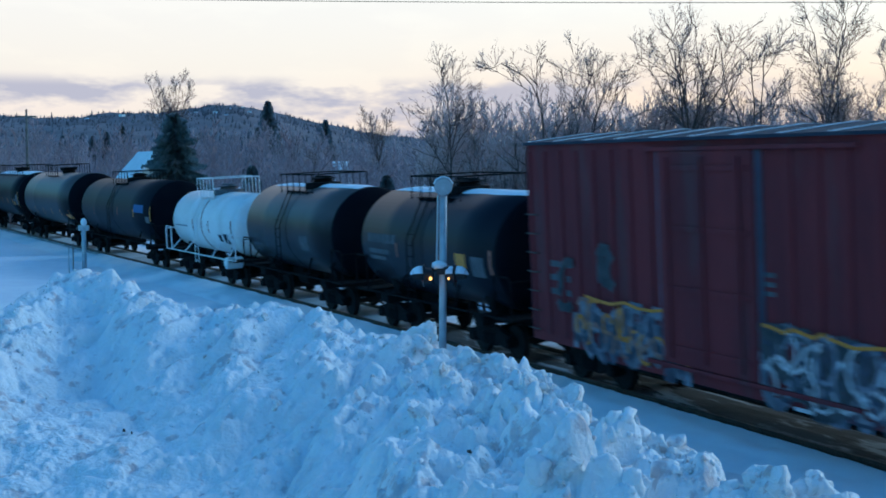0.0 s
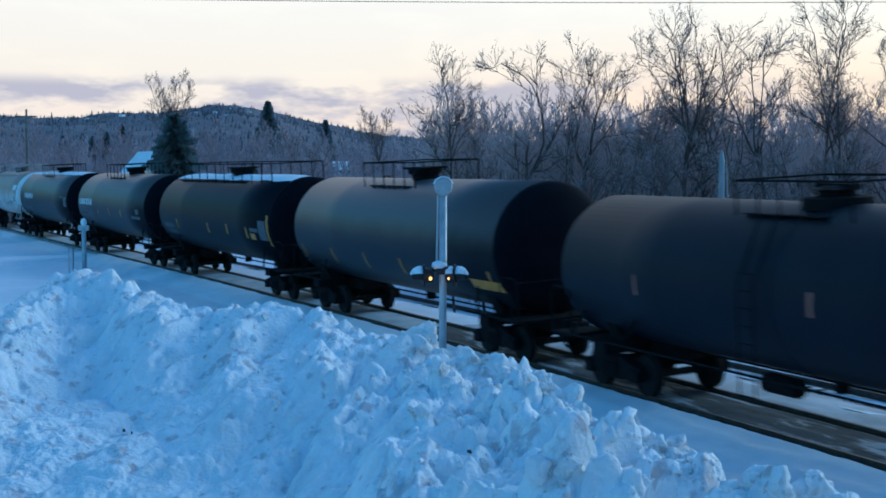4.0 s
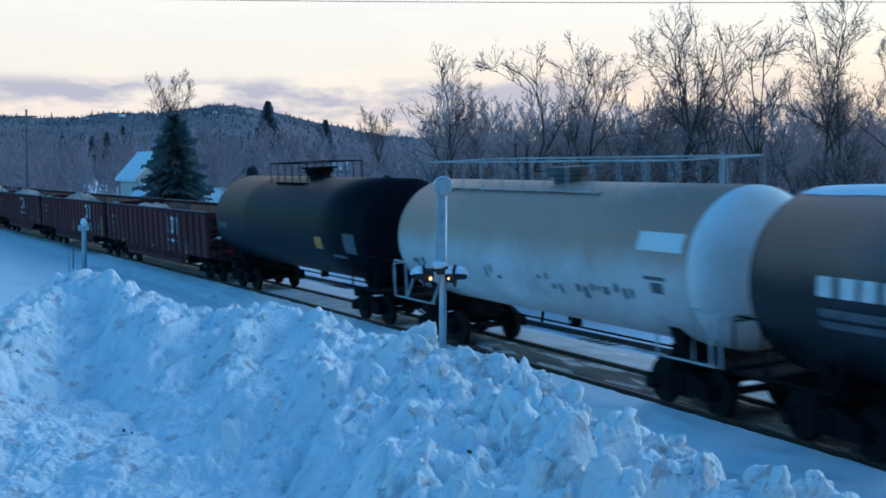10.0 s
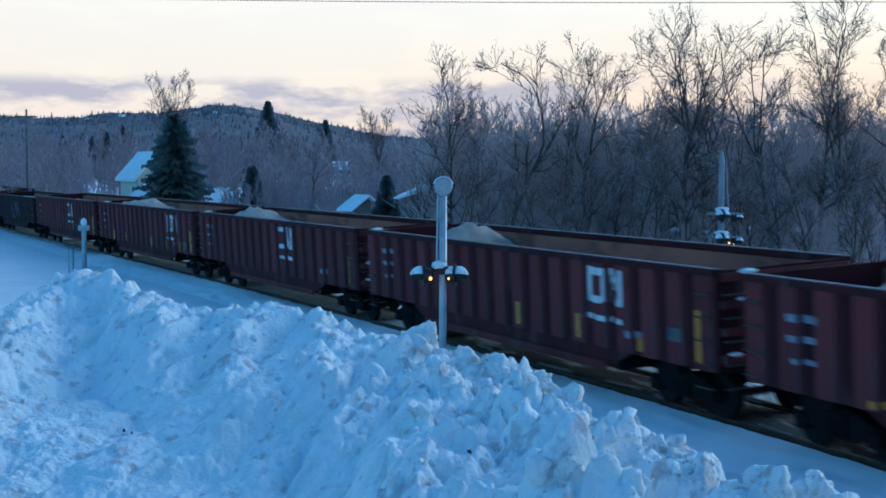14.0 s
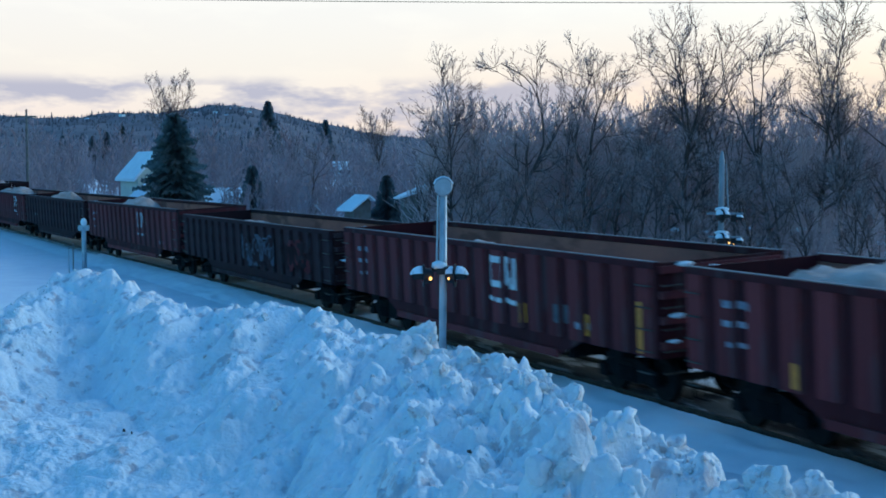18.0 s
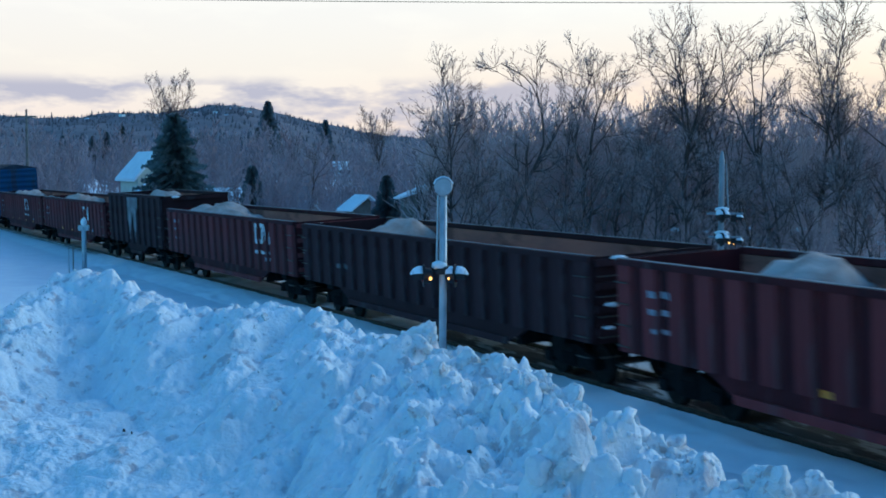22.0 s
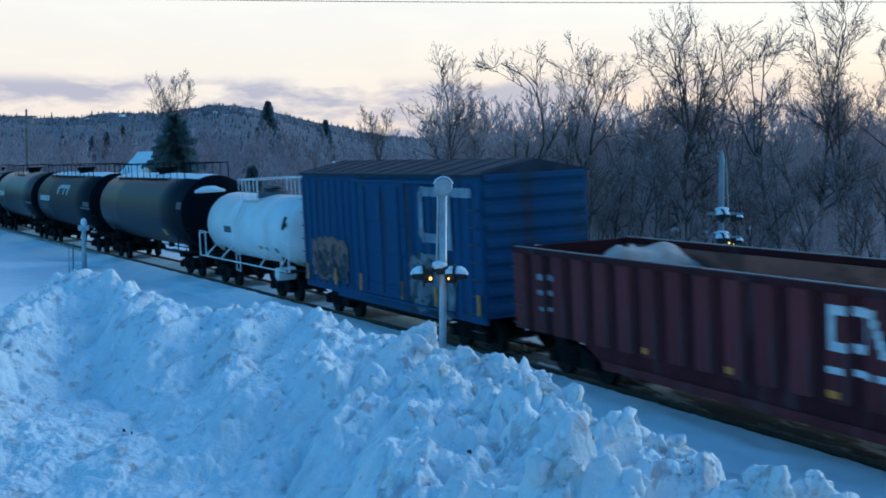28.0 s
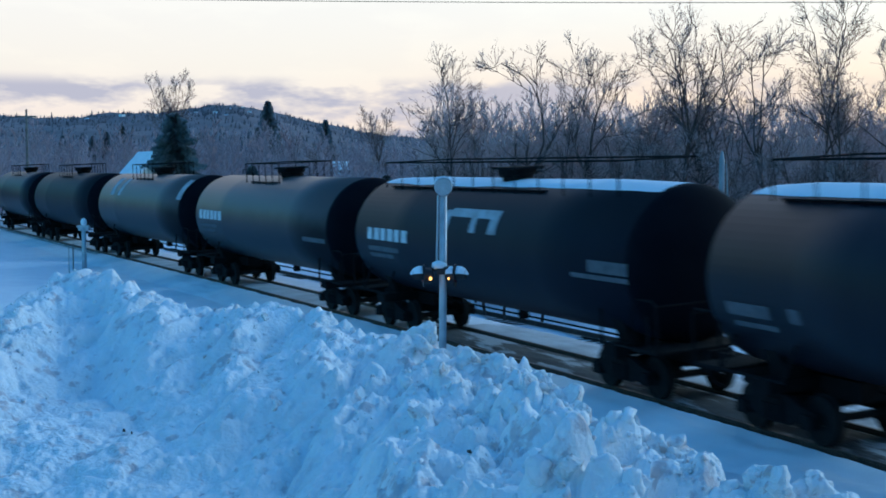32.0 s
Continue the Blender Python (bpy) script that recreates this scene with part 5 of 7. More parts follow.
def boxcar(rear, front, label, paint, eave=4.52, peak=0.32, door=(-0.3, 0.25), style="blue"):
    L = front - rear
    half, w, bot = L / 2, 1.46, 1.02
    car = start_car("boxcar", rear, front, label, "boxcar")
    bm = bmesh.new()
    box(bm, -half, half, -w, w, bot, eave - 0.02)
    part("body", bm, M[paint], car)
    bm = bmesh.new()
    box(bm, -half + 2.6, half - 2.6, -w + 0.10, w - 0.10, bot - 0.36, bot + 0.04)
    box(bm, -half - 0.3, half + 0.3, -0.3, 0.3, 0.70, 1.0)
    part("underframe", bm, M["truck"], car)
    for y in (-1, 1):
        bm = bmesh.new()
        box(bm, -half, half, *sorted((y * (w - 0.05), y * (w + 0.012))), bot - 0.16, bot + 0.03)
        box(bm, -half + 2.8, half - 2.8, *sorted((y * (w - 0.05), y * (w + 0.010))), bot - 0.27, bot - 0.16)
        part("side_sill", bm, M[paint], car)
    bm = bmesh.new()   # peaked roof
    sec = [(-w - 0.09, eave - 0.06), (-w - 0.09, eave), (0, eave + peak), (w + 0.09, eave), (w + 0.09, eave - 0.06)]
    a = [bm.verts.new((-half - 0.04, y, z)) for y, z in sec]
    b = [bm.verts.new((half + 0.04, y, z)) for y, z in sec]
    for i in range(5):
        bm.faces.new((a[i], a[(i + 1) % 5], b[(i + 1) % 5], b[i]))
    bm.faces.new(a)
    bm.faces.new(b[::-1])
    roof = part("roof", bm, M["roofgrey"], car, "ribbed metal roof with frost")
    bm = bmesh.new()
    for y in (-1, 1):
        v = [bm.verts.new(c) for c in ((-0.04, y * (w + 0.08), eave + 0.005), (0.04, y * (w + 0.08), eave + 0.005), (0.04, 0, eave + peak + 0.005), (-0.04, 0, eave + peak + 0.005), (-0.04, y * (w + 0.08), eave + 0.020), (0.04, y * (w + 0.08), eave + 0.020), (0.04, 0, eave + peak + 0.020), (-0.04, 0, eave + peak + 0.020))]
        for f in ((4, 5, 6, 7), (0, 1, 5, 4), (1, 2, 6, 5), (3, 0, 4, 7)):
            bm.faces.new([v[i] for i in f])
    seam_me = mesh("roof_seam", bm, M["roofgrey"] if style == "blue" else M["roof_snow"])
    for i in range(13):
        part("roof_seam", seam_me, None, roof, at=Matrix.Translation((-half + 0.2 + (L - 0.4) * i / 12, 0, 0)))
    d0, d1 = door[0] * half, door[1] * half
    for y in (-1, 1):
        bm = bmesh.new()
        sec = [(-0.085, 0), (-0.06, 0.05), (0.06, 0.05), (0.085, 0)]
        lo = [bm.verts.new((x, y * (w + d), bot)) for x, d in sec]
        hi = [bm.verts.new((x, y * (w + d), eave - 0.2)) for x, d in sec]
        for i in range(3):
            bm.faces.new((lo[i], lo[i + 1], hi[i + 1], hi[i]))
        bm.faces.new(lo)
        bm.faces.new(hi[::-1])
        rib_me = mesh("rib", bm, M[paint])
        xs = [x for x in np.linspace(-half + 0.12, half - 0.12, 23) if not (d0 - 0.25 < x < d1 + 0.25)]
        for x in xs:
            part("rib", rib_me, None, car, at=Matrix.Translation((x, 0, 0)))
        bm = bmesh.new()
        box(bm, d0, d1, *sorted((y * (w + 0.02), y * (w + 0.10))), bot + 0.05, eave - 0.25)
        dr = part("door", bm, M[paint], car, "sliding plug door")
        # dark strips stand in for the shaded recess at each door edge
        for xa, xb in ((d0 - 0.13, d0 - 0.01), (d1 + 0.01, d1 + 0.13)):
            bm = bmesh.new()
            box(bm, xa, xb, *sorted((y * (w + 0.003), y * (w + 0.05))), bot + 0.05, eave - 0.25)
            part("door_seal", bm, M["ink"], car)
        for i in range(4):
            bm = bmesh.new()
            z = bot + 0.35 + i * (eave - bot - 0.9) / 3
            box(bm, d0 + 0.15, d1 - 0.15, *sorted((y * (w + 0.103), y * (w + 0.13))), z - 0.05, z + 0.05)
            part("door_bar", bm, M[paint], dr)
        for x in (d0 + 0.35, (d0 + d1) / 2, d1 - 0.35):
            bm = bmesh.new()
            tube(bm, [(x, y * (w + 0.15), bot + 0.15), (x, y * (w + 0.15), eave - 0.35)], 0.025, 6)
            part("lock_rod", bm, M[paint], dr)
        bm = bmesh.new()
        box(bm, d0 - (d1 - d0) * 0.2, d1 + (d1 - d0) * 0.9, *sorted((y * (w + 0.072), y * (w + 0.13))), eave - 0.24, eave - 0.17)
        part("door_track", bm, M[paint], car)
        bm = bmesh.new()
        box(bm, d0 - (d1 - d0) * 0.2, d1 + (d1 - d0) * 0.9, *sorted((y * (w + 0.072), y * (w + 0.13))), bot - 0.04, bot + 0.03)
        part("door_track", bm, M[paint], car)
    for sx in (-1, 1):
        bm = bmesh.new()
        for i in range(9):
            z = bot + 0.2 + i * (eave - bot - 0.3) / 8
            x = sx * half
            v = []
            for dz, dx in ((-0.15, 0), (-0.05, 0.07), (0.05, 0.07), (0.15, 0)):
                v.append([bm.verts.new((x + sx * dx, y, z + dz)) for y in (-w + 0.06, w - 0.06)])
            for r0, r1 in zip(v, v[1:]):
                bm.faces.new((r0[0], r0[1], r1[1], r1[0]))
        bm.faces.new([bm.verts.new(c) for c in ((sx * (half + 0.01), -w, eave - 0.02), (sx * (half + 0.01), w, eave - 0.02), (sx * (half + 0.01), 0, eave + peak - 0.02))])
        part("end_corrugation", bm, M[paint], car)
        for i in range(8):
            part("grab_iron", GRAB_ME, None, car, at=Matrix.Translation((sx * (half - 0.28), -w - 0.12, 0.7 + i * 0.42)))
        truck(car, sx * (half - 1.75))
    yo = -(w + 0.004)
    if style == "blue":
        bm = bmesh.new()   # plain angular emblem
        ye = -(w + 0.054)
        bent(bm, [(4.15, 3.42), (4.15, 3.92), (4.02, 4.05), (3.05, 4.05), (2.92, 3.92), (2.92, 2.98), (3.05, 2.85), (4.02, 2.85), (4.15, 2.98), (4.15, 3.44)], 0.24, ye)
        part("emblem", bm, M["emblem_faded"], car, "faded pale ring with cut corners")
        bm = bmesh.new()
        bent(bm, [(4.45, 4.05), (5.75, 4.05)], 0.24, ye)
        bent(bm, [(4.58, 4.05), (4.58, 2.72)], 0.26, ye - 0.002)
        part("emblem", bm, M["emblem_faded"], car, "faded pale angled bar")
        scrawl(car, -5.5, -2.6, 1.3, 2.4, ye, 3, ("graf2", "graf_faint", "graf2", "ink"))
        scrawl(car, 1.3, 4.7, 0.92, 2.35, ye, 4, ("graf_faint", "graf", "letter_dim"))
        for x in (-3.4, -1.35, 1.62, 3.76, 6.2, -5.9):
            bm = bmesh.new()
            box(bm, x - 0.07, x + 0.07, yo - 0.13, yo - 0.12, 1.1, 1.6)
            part("reflector", bm, M["yellow"], car)
    else:
        ye = -(w + 0.054)
        scrawl(car, -5.7, -1.6, 0.80, 1.95, ye, 7, ("graf", "ink", "graf", "yellow", "graf2"))
        scrawl(car, 0.6, 5.9, 0.78, 2.0, ye, 8, ("graf", "letter_dim", "letter", "ink", "graf"))
        scrawl(car, -6.6, -5.8, 1.7, 2.9, ye, 9, ("letter_dim",))
        scrawl(car, -4.6, -4.0, 2.3, 3.2, ye, 10, ("letter_dim",))
        for x0, x1, z in ((-5.2, -2.2, 1.98), (0.7, 2.2, 2.03), (2.3, 5.8, 1.99)):
            bm = bmesh.new()
            bent(bm, [(x0 + (x1 - x0) * i / 6, z + 0.05 * math.sin(i * 2.2 + x0)) for i in range(7)], 0.06, ye - 0.02)
            part("graffiti", bm, M["yellow"], car, "yellow outline above the spray paint")
        for i in range(3):
            for bx, bz, hh in ((-half + 0.8, 2.6 - i * 0.3, 0.13), (0.0, 2.9 - i * 0.16, 0.08)):
                bm = bmesh.new()
                bent(bm, [(bx, bz), (bx + 0.9, bz)], hh, yo)
                part("number_bar", bm, M["letter_dim"], car)
    couplers(car, -half - 0.3, half + 0.3)
    CARS.append((car, (rear + front) / 2, half - 1.75))
    return car


boxcar(176.1, 191.5, "brown-red ribbed boxcar with spray-painted lower sides", "brown", eave=5.22, peak=0.13, door=(-0.30, 0.07), style="brown")
tank_car(165.55, 174.6, "short black tank car with a yellow square", "black", 1.47, 2.52, word=(-3.7, -1.7, 2.55, 2.8, 6, "letter_dim"), marks=[(2.03, 2.62, 2.18, 2.53, "yellow"), (1.0, 1.1, 2.1, 2.45, "rust"), (3.9, 4.02, 2.1, 2.7, "rust"), (2.9, 3.6, 2.0, 2.5, "letter_dim"), (-1.7, -1.58, 2.2, 2.6, "rust")], style="small", snow=0.35)
tank_car(154.6, 163.7, "short dusty grey tank car with a middle band", "grey", 1.47, 2.52, word=(-3.9, -2.6, 2.18, 2.34, 5, "letter_dim"), marks=[(1.26, 2.04, 1.95, 2.44, "letter_dim")], style="small", snow=0.3)
tank_car(143.8, 152.9, "short white tank car with a rusty middle band", "white", 1.25, 2.34, style="small", marks=[(-3.85, -2.05, 2.16, 2.22, "graf"), (2.1, 2.5, 1.72, 2.0, "black2"), (2.75, 3.35, 1.65, 2.05, "black2"), (-1.3, -1.2, 1.9, 2.5, "rust"), (0.9, 1.0, 2.0, 2.5, "rust"), (3.85, 3.98, 1.9, 2.6, "rust")])
tank_car(126.5, 141.3, "black tank car with a blue rectangle", "black2", 1.5, 2.5, style="small", marks=[(4.24, 6.0, 2.54, 2.91, "bluemark"), (4.1, 4.22, 2.3, 2.7, "yellow"), (7.15, 7.3, 2.2, 2.85, "yellow"), (6.3, 7.0, 2.1, 2.4, "letter_dim"), (-4.2, -4.1, 2.2, 2.6, "rust"), (1.0, 1.1, 2.3, 2.7, "rust")])
tank_car(109.3, 124.2, "black tank car, dust and painted sky light on its upper side", "grey", stripes=6, marks=[(5.4, 7.0, 1.7, 1.95, "yellow")])
tank_car(92.1, 107.5, "black tank car with snow along its top", "black_clean", snow=0.52, marks=[(-6.6, -5.2, 2.1, 2.3, "letter_dim"), (-6.3, -5.0, 1.85, 1.98, "letter_dim"), (-4.65, -4.5, 2.1, 2.5, "yellow"), (-0.2, -0.05, 2.1, 2.5, "yellow"), (2.3, 2.45, 2.15, 2.55, "yellow"), (4.6, 4.75, 2.1, 2.5, "yellow"), (7.0, 7.15, 1.9, 3.0, "yellow"), (5.1, 5.6, 2.08, 2.3, "yellow"), (5.1, 6.0, 2.36, 2.5, "letter_dim"), (6.1, 6.9, 2.1, 2.8, "letter_dim")])
tank_car(75.3, 90.2, "dusty black tank car with white lettering bars", "grey", word=(-6.6, -3.6, 2.68, 3.0, 6, "letter"), marks=[(4.5, 6.1, 2.22, 2.36, "letter_dim"), (5.4, 6.0, 2.45, 2.7, "letter_dim"), (-2.5, -2.38, 2.2, 2.5, "yellow"), (-0.05, 0.07, 2.25, 2.6, "yellow"), (2.4, 2.55, 2.25, 2.6, "yellow")])
tank_car(56.9, 73.0, "dusty black tank car with white lettering bars and snow", "grey", word=(-5.9, -2.9, 2.68, 3.0, 6, "letter"), snow=0.45, marks=[(6.7, 7.5, 2.4, 2.95, "letter_dim"), (5.6, 6.4, 2.9, 3.0, "letter_dim")])
cream = tank_car(41.5, 55.8, "cream-white tank car with rust stains, painted warm light and graffiti", "cream", 1.56, 2.72, marks=[(5.0, 6.5, 3.1, 3.45, "white"), (5.3, 6.0, 2.55, 2.62, "letter_dim"), (5.5, 5.9, 2.3, 2.5, "letter_dim")])
rng = random.Random(12)
for x0, n in ((-5.9, 3), (-1.6, 3), (1.0, 4), (2.6, 5), (4.2, 3)):
    bm = bmesh.new()
    for i in range(n):
        a, z = x0 + 0.28 * i + rng.uniform(-0.06, 0.06), rng.uniform(1.95, 2.25)
        patch_round(bm, a, a + rng.uniform(0.08, 0.22), z, z + rng.uniform(0.08, 0.26), 1.56, 2.72)
    o = part("graffiti", bm, M["letter_dim"], cream, "faint dark scrawl")
    o["kind"] = "stuff"
tank_car(24.3, 39.7, "plain black tank car with a yellow square", "black_clean", marks=[(3.35, 3.95, 2.12, 2.5, "yellow"), (5.8, 6.7, 2.1, 2.7, "letter_dim"), (4.6, 5.7, 1.9, 2.0, "letter_dim"), (-6.9, -5.9, 2.4, 2.6, "letter_dim")])
RED = "ox-red steel gondola car with outside ribs"


def stickers(xs, z, w=0.34, h=0.12):
    return [(x, z, w, h, "yellow") for x in xs]


gondola(6.2, 23.2, RED, logo=(3.05, 1.84, "letter"), marks=stickers((-5.2, -2.34, 0.29, 3.01, 5.63), 1.15) + [(5.64, 1.42, 0.4, 0.24, "letter_dim")], heaps=[(-6, 0.9, 1.7), (2, 0.7, 1.3)])
gondola(-11.2, 5.3, RED, logo=(3.95, 1.94, "letter"), marks=stickers((0.9, 3.55), 1.4, 0.16, 0.5) + [(5.7, 1.25, 0.16, 0.3, "yellow"), (7.0, 1.6, 0.5, 0.25, "letter_dim"), (7.75, 1.65, 0.2, 0.95, "yellow")], heaps=[(-4.9, 0.8, 1.95), (3, 1.2, 1.0)])
gondola(-28.6, -12.2, RED, logo=(1.45, 1.95, "letter"), marks=[(7.6, 1.6, 0.2, 0.9, "yellow")], heaps=[(-5.8, 0.9, 1.9), (-3, 0.6, 1.5)])
gondola(-46.5, -29.6, RED, logo=(4.8, 1.9, "letter"), marks=stickers((-5.3, -2.94, 1.86, 4.26, 6.58), 1.32, 0.18, 0.42) + [(8.1, 1.6, 0.22, 0.9, "yellow"), (7.2, 1.4, 0.4, 0.3, "letter_dim")], heaps=[(-5.7, 1.9, 1.85), (-3.5, 0.8, 1.7)])
gondola(-64.0, -47.6, RED, logo=(1.4, 1.9, "letter"), marks=stickers((-1.2, 2.9, 5.6), 1.4, 0.16, 0.45) + [(4.7, 1.55, 0.6, 0.4, "letter_dim"), (7.7, 1.6, 0.25, 1.0, "yellow")], heaps=[(-1.5, 0.5, 1.5)])
worn = gondola(-81.9, -65.2, "dark worn gondola car with faded graffiti", "charcoal", top=2.72, heaps=[(-4.5, 1.3, 1.4)])
scrawl(worn, -0.3, 3.0, 1.25, 2.2, -1.597, 21, ("ink", "charcoal_rib", "ink"))
scrawl(worn, 4.4, 6.4, 1.3, 2.2, -1.597, 22, ("brown", "charcoal_rib"))
gondola(-99.9, -82.9, RED, logo=(2.0, 1.86, "frost_pale"), heaps=[(-4.8, 1.3, 1.85)], marks=stickers((-2.3, 0.4, 3.2, 6.0), 1.12))
gondola(-118.7, -101.0, "charcoal gondola car with shallow ribs", "charcoal", top=2.85, heaps=[(-5, 1.0, 1.8)], marks=[(-5.3, 1.7, 0.9, 0.14, "letter_dim")])
gondola(-135.4, -119.6, RED + " and snow heaped inside", logo=(4.15, 1.98, "letter"), heaps=[(-5.5, 1.9, 1.95), (-3.4, 1.3, 1.75)], ribs=18)
ore = gondola(-146.2, -136.4, "tall short ore car with snow streaks", "charcoal", top=3.40, ribs=10, heaps=[(0.9, 2.3, 2.42)])
rng = random.Random(31)
for x0, x1, z0 in ((-1.0, -0.35, 1.05), (0.05, 0.55, 0.95), (-0.35, 0.05, 2.1), (0.55, 0.95, 2.5)):
    bm = bmesh.new()
    for i in range(7):
        a = x0 + (x1 - x0) * i / 7
        t = rng.uniform(0.75, 1.0) * (1 - 0.3 * abs(i - 3) / 3)
        box(bm, a, a + (x1 - x0) / 7 - 0.004, -1.603, -1.595, 3.26 - (3.26 - z0) * t, 3.26)
    part("snow_streak", bm, M["frost"], ore, "snow smeared down the side")
gondola(-163.6, -147.4, RED, logo=(3.2, 1.82, "letter"), heaps=[(-4.4, 0.7, 1.95)], marks=stickers((-2.5, 0.2, 3.0), 1.15))
gondola(-181.0, -164.4, RED, logo=(2.6, 1.86, "letter"), heaps=[(-5.2, 0.8, 1.9)], marks=stickers((-2.88, -0.18, 2.54, 5.2), 1.18))
boxcar(-195.4, -182.7, "bright blue ribbed boxcar with white emblem", "blue", eave=4.5, door=(-0.175, 0.31))
tank_car(-207.5, -197.6, "short white tank car with pale railings", "white", 1.25, 2.34, style="small", marks=[(4.2, 4.5, 2.5, 2.95, "black2"), (4.45, 4.7, 2.6, 2.75, "black2"), (-2.4, -1.5, 2.15, 2.4, "letter_dim"), (1.3, 1.75, 1.68, 1.8, "yellow"), (2.0, 2.3, 1.66, 1.78, "graf"), (3.0, 3.4, 1.62, 1.8, "graf")])
tank_car(-225.1, -209.4, "black tank car with snow along its top", "black", snow=0.52, marks=[(6.7, 7.4, 2.9, 3.2, "letter_dim"), (3.7, 4.2, 1.65, 1.95, "yellow"), (-6.9, -5.7, 2.15, 2.38, "letter_dim"), (-6.8, -5.6, 1.95, 2.05, "letter_dim"), (-5.2, -4.9, 2.15, 2.4, "letter_dim")])
tank_car(-242.3, -227.0, "dusty black tank car with white lettering bars", "black2", snow=0.50, word=(-6.3, -3.4, 2.65, 2.98, 6, "letter"), marks=[(-1.4, -1.0, 3.1, 3.6, "frost_pale"), (-1.0, 1.6, 3.45, 3.65, "frost_pale"), (0.2, 0.5, 3.1, 3.45, "frost_pale"), (1.2, 1.6, 3.1, 3.45, "frost_pale"), (5.1, 7.3, 2.4, 2.5, "letter_dim"), (5.8, 7.3, 2.55, 2.8, "letter_dim")])
tank_car(-259.2, -243.9, "dusty black tank car with white lettering bars", "grey", word=(-6.7, -3.7, 2.65, 3.0, 6, "letter"), marks=[(5.0, 7.0, 2.3, 2.45, "letter_dim")])
tank_car(-276.7, -261.0, "dusty black tank car with pale bands", "grey", marks=[(-5.2, -4.4, 3.3, 4.1, "frost_pale"), (-3.6, -3.0, 3.3, 4.1, "frost_pale"), (6.8, 7.5, 3.3, 4.1, "frost_pale")])
tank_car(-294.6, -278.6, "plain black tank car", "black2")
tank_car(-312.0, -296.2, "plain black tank car", "black")


# ---- crossing signals and posts ----
def dir_pose(p, tan_dir):
    return Matrix.Translation(p) @ Matrix.Rotation(tan_dir, 4, "Z")


def lamp_unit(thing, x, y, z, turn, drift=True, size=1.0):
    """One flasher: round dark background, housing and a hood with snow on it. It faces along turn."""
    m = Matrix.Translation((x, y, z)) @ Matrix.Rotation(turn, 4, "Z") @ Matrix.Scale(size, 4)
    bm = bmesh.new()
    tube(bm, [(0, 0, 0), (0.03, 0, 0)], 0.23, 24)
    tube(bm, [(-0.18, 0, 0), (-0.15, 0, 0), (0, 0, 0)], [0.06, 0.14, 0.16], 16)
    u = part("background", bm, M["lampblack"], thing, at=m)
    bm = bmesh.new()
    n = 12
    rows = [[bm.verts.new((xx, r * math.cos(a), r * math.sin(a))) for a in (math.pi * (-0.15 + 1.3 * k / n) for k in range(n + 1))] for xx, r in ((0.03, 0.15), (0.24, 0.14), (0.24, 0.13), (0.03, 0.135))]
    for r0, r1 in zip(rows, rows[1:]):
        for k in range(n):
            bm.faces.new((r0[k], r0[k + 1], r1[k + 1], r1[k]))
    part("hood", bm, M["lampblack"], u)
    bm = bmesh.new()
    tube(bm, [(0.03, 0, 0), (0.05, 0, 0)], 0.13, 20)
    part("lens", bm, M["lens"], u)
    caps = [((0.035, 0.15), (0.05, 0.19), (0.14, 0.185), (0.23, 0.14), (0.29, 0.05))]
    if drift:
        caps.append(((-0.20, 0.05), (-0.16, 0.15), (-0.08, 0.19), (-0.01, 0.17)))
    for prof in caps:
        bm = bmesh.new()
        rows = [[bm.verts.new((xx, r * math.cos(a), r * math.sin(a) + 0.01)) for a in (math.pi * (0.08 + 0.84 * k / n) for k in range(n + 1))] for xx, r in prof]
        for r0, r1 in zip(rows, rows[1:]):
            for k in range(n):
                bm.faces.new((r0[k], r0[k + 1], r1[k + 1], r1[k]))
        part("snow_cap", bm, M["roof_snow"], u, "snow lying on the hood", smooth=True)
    return u


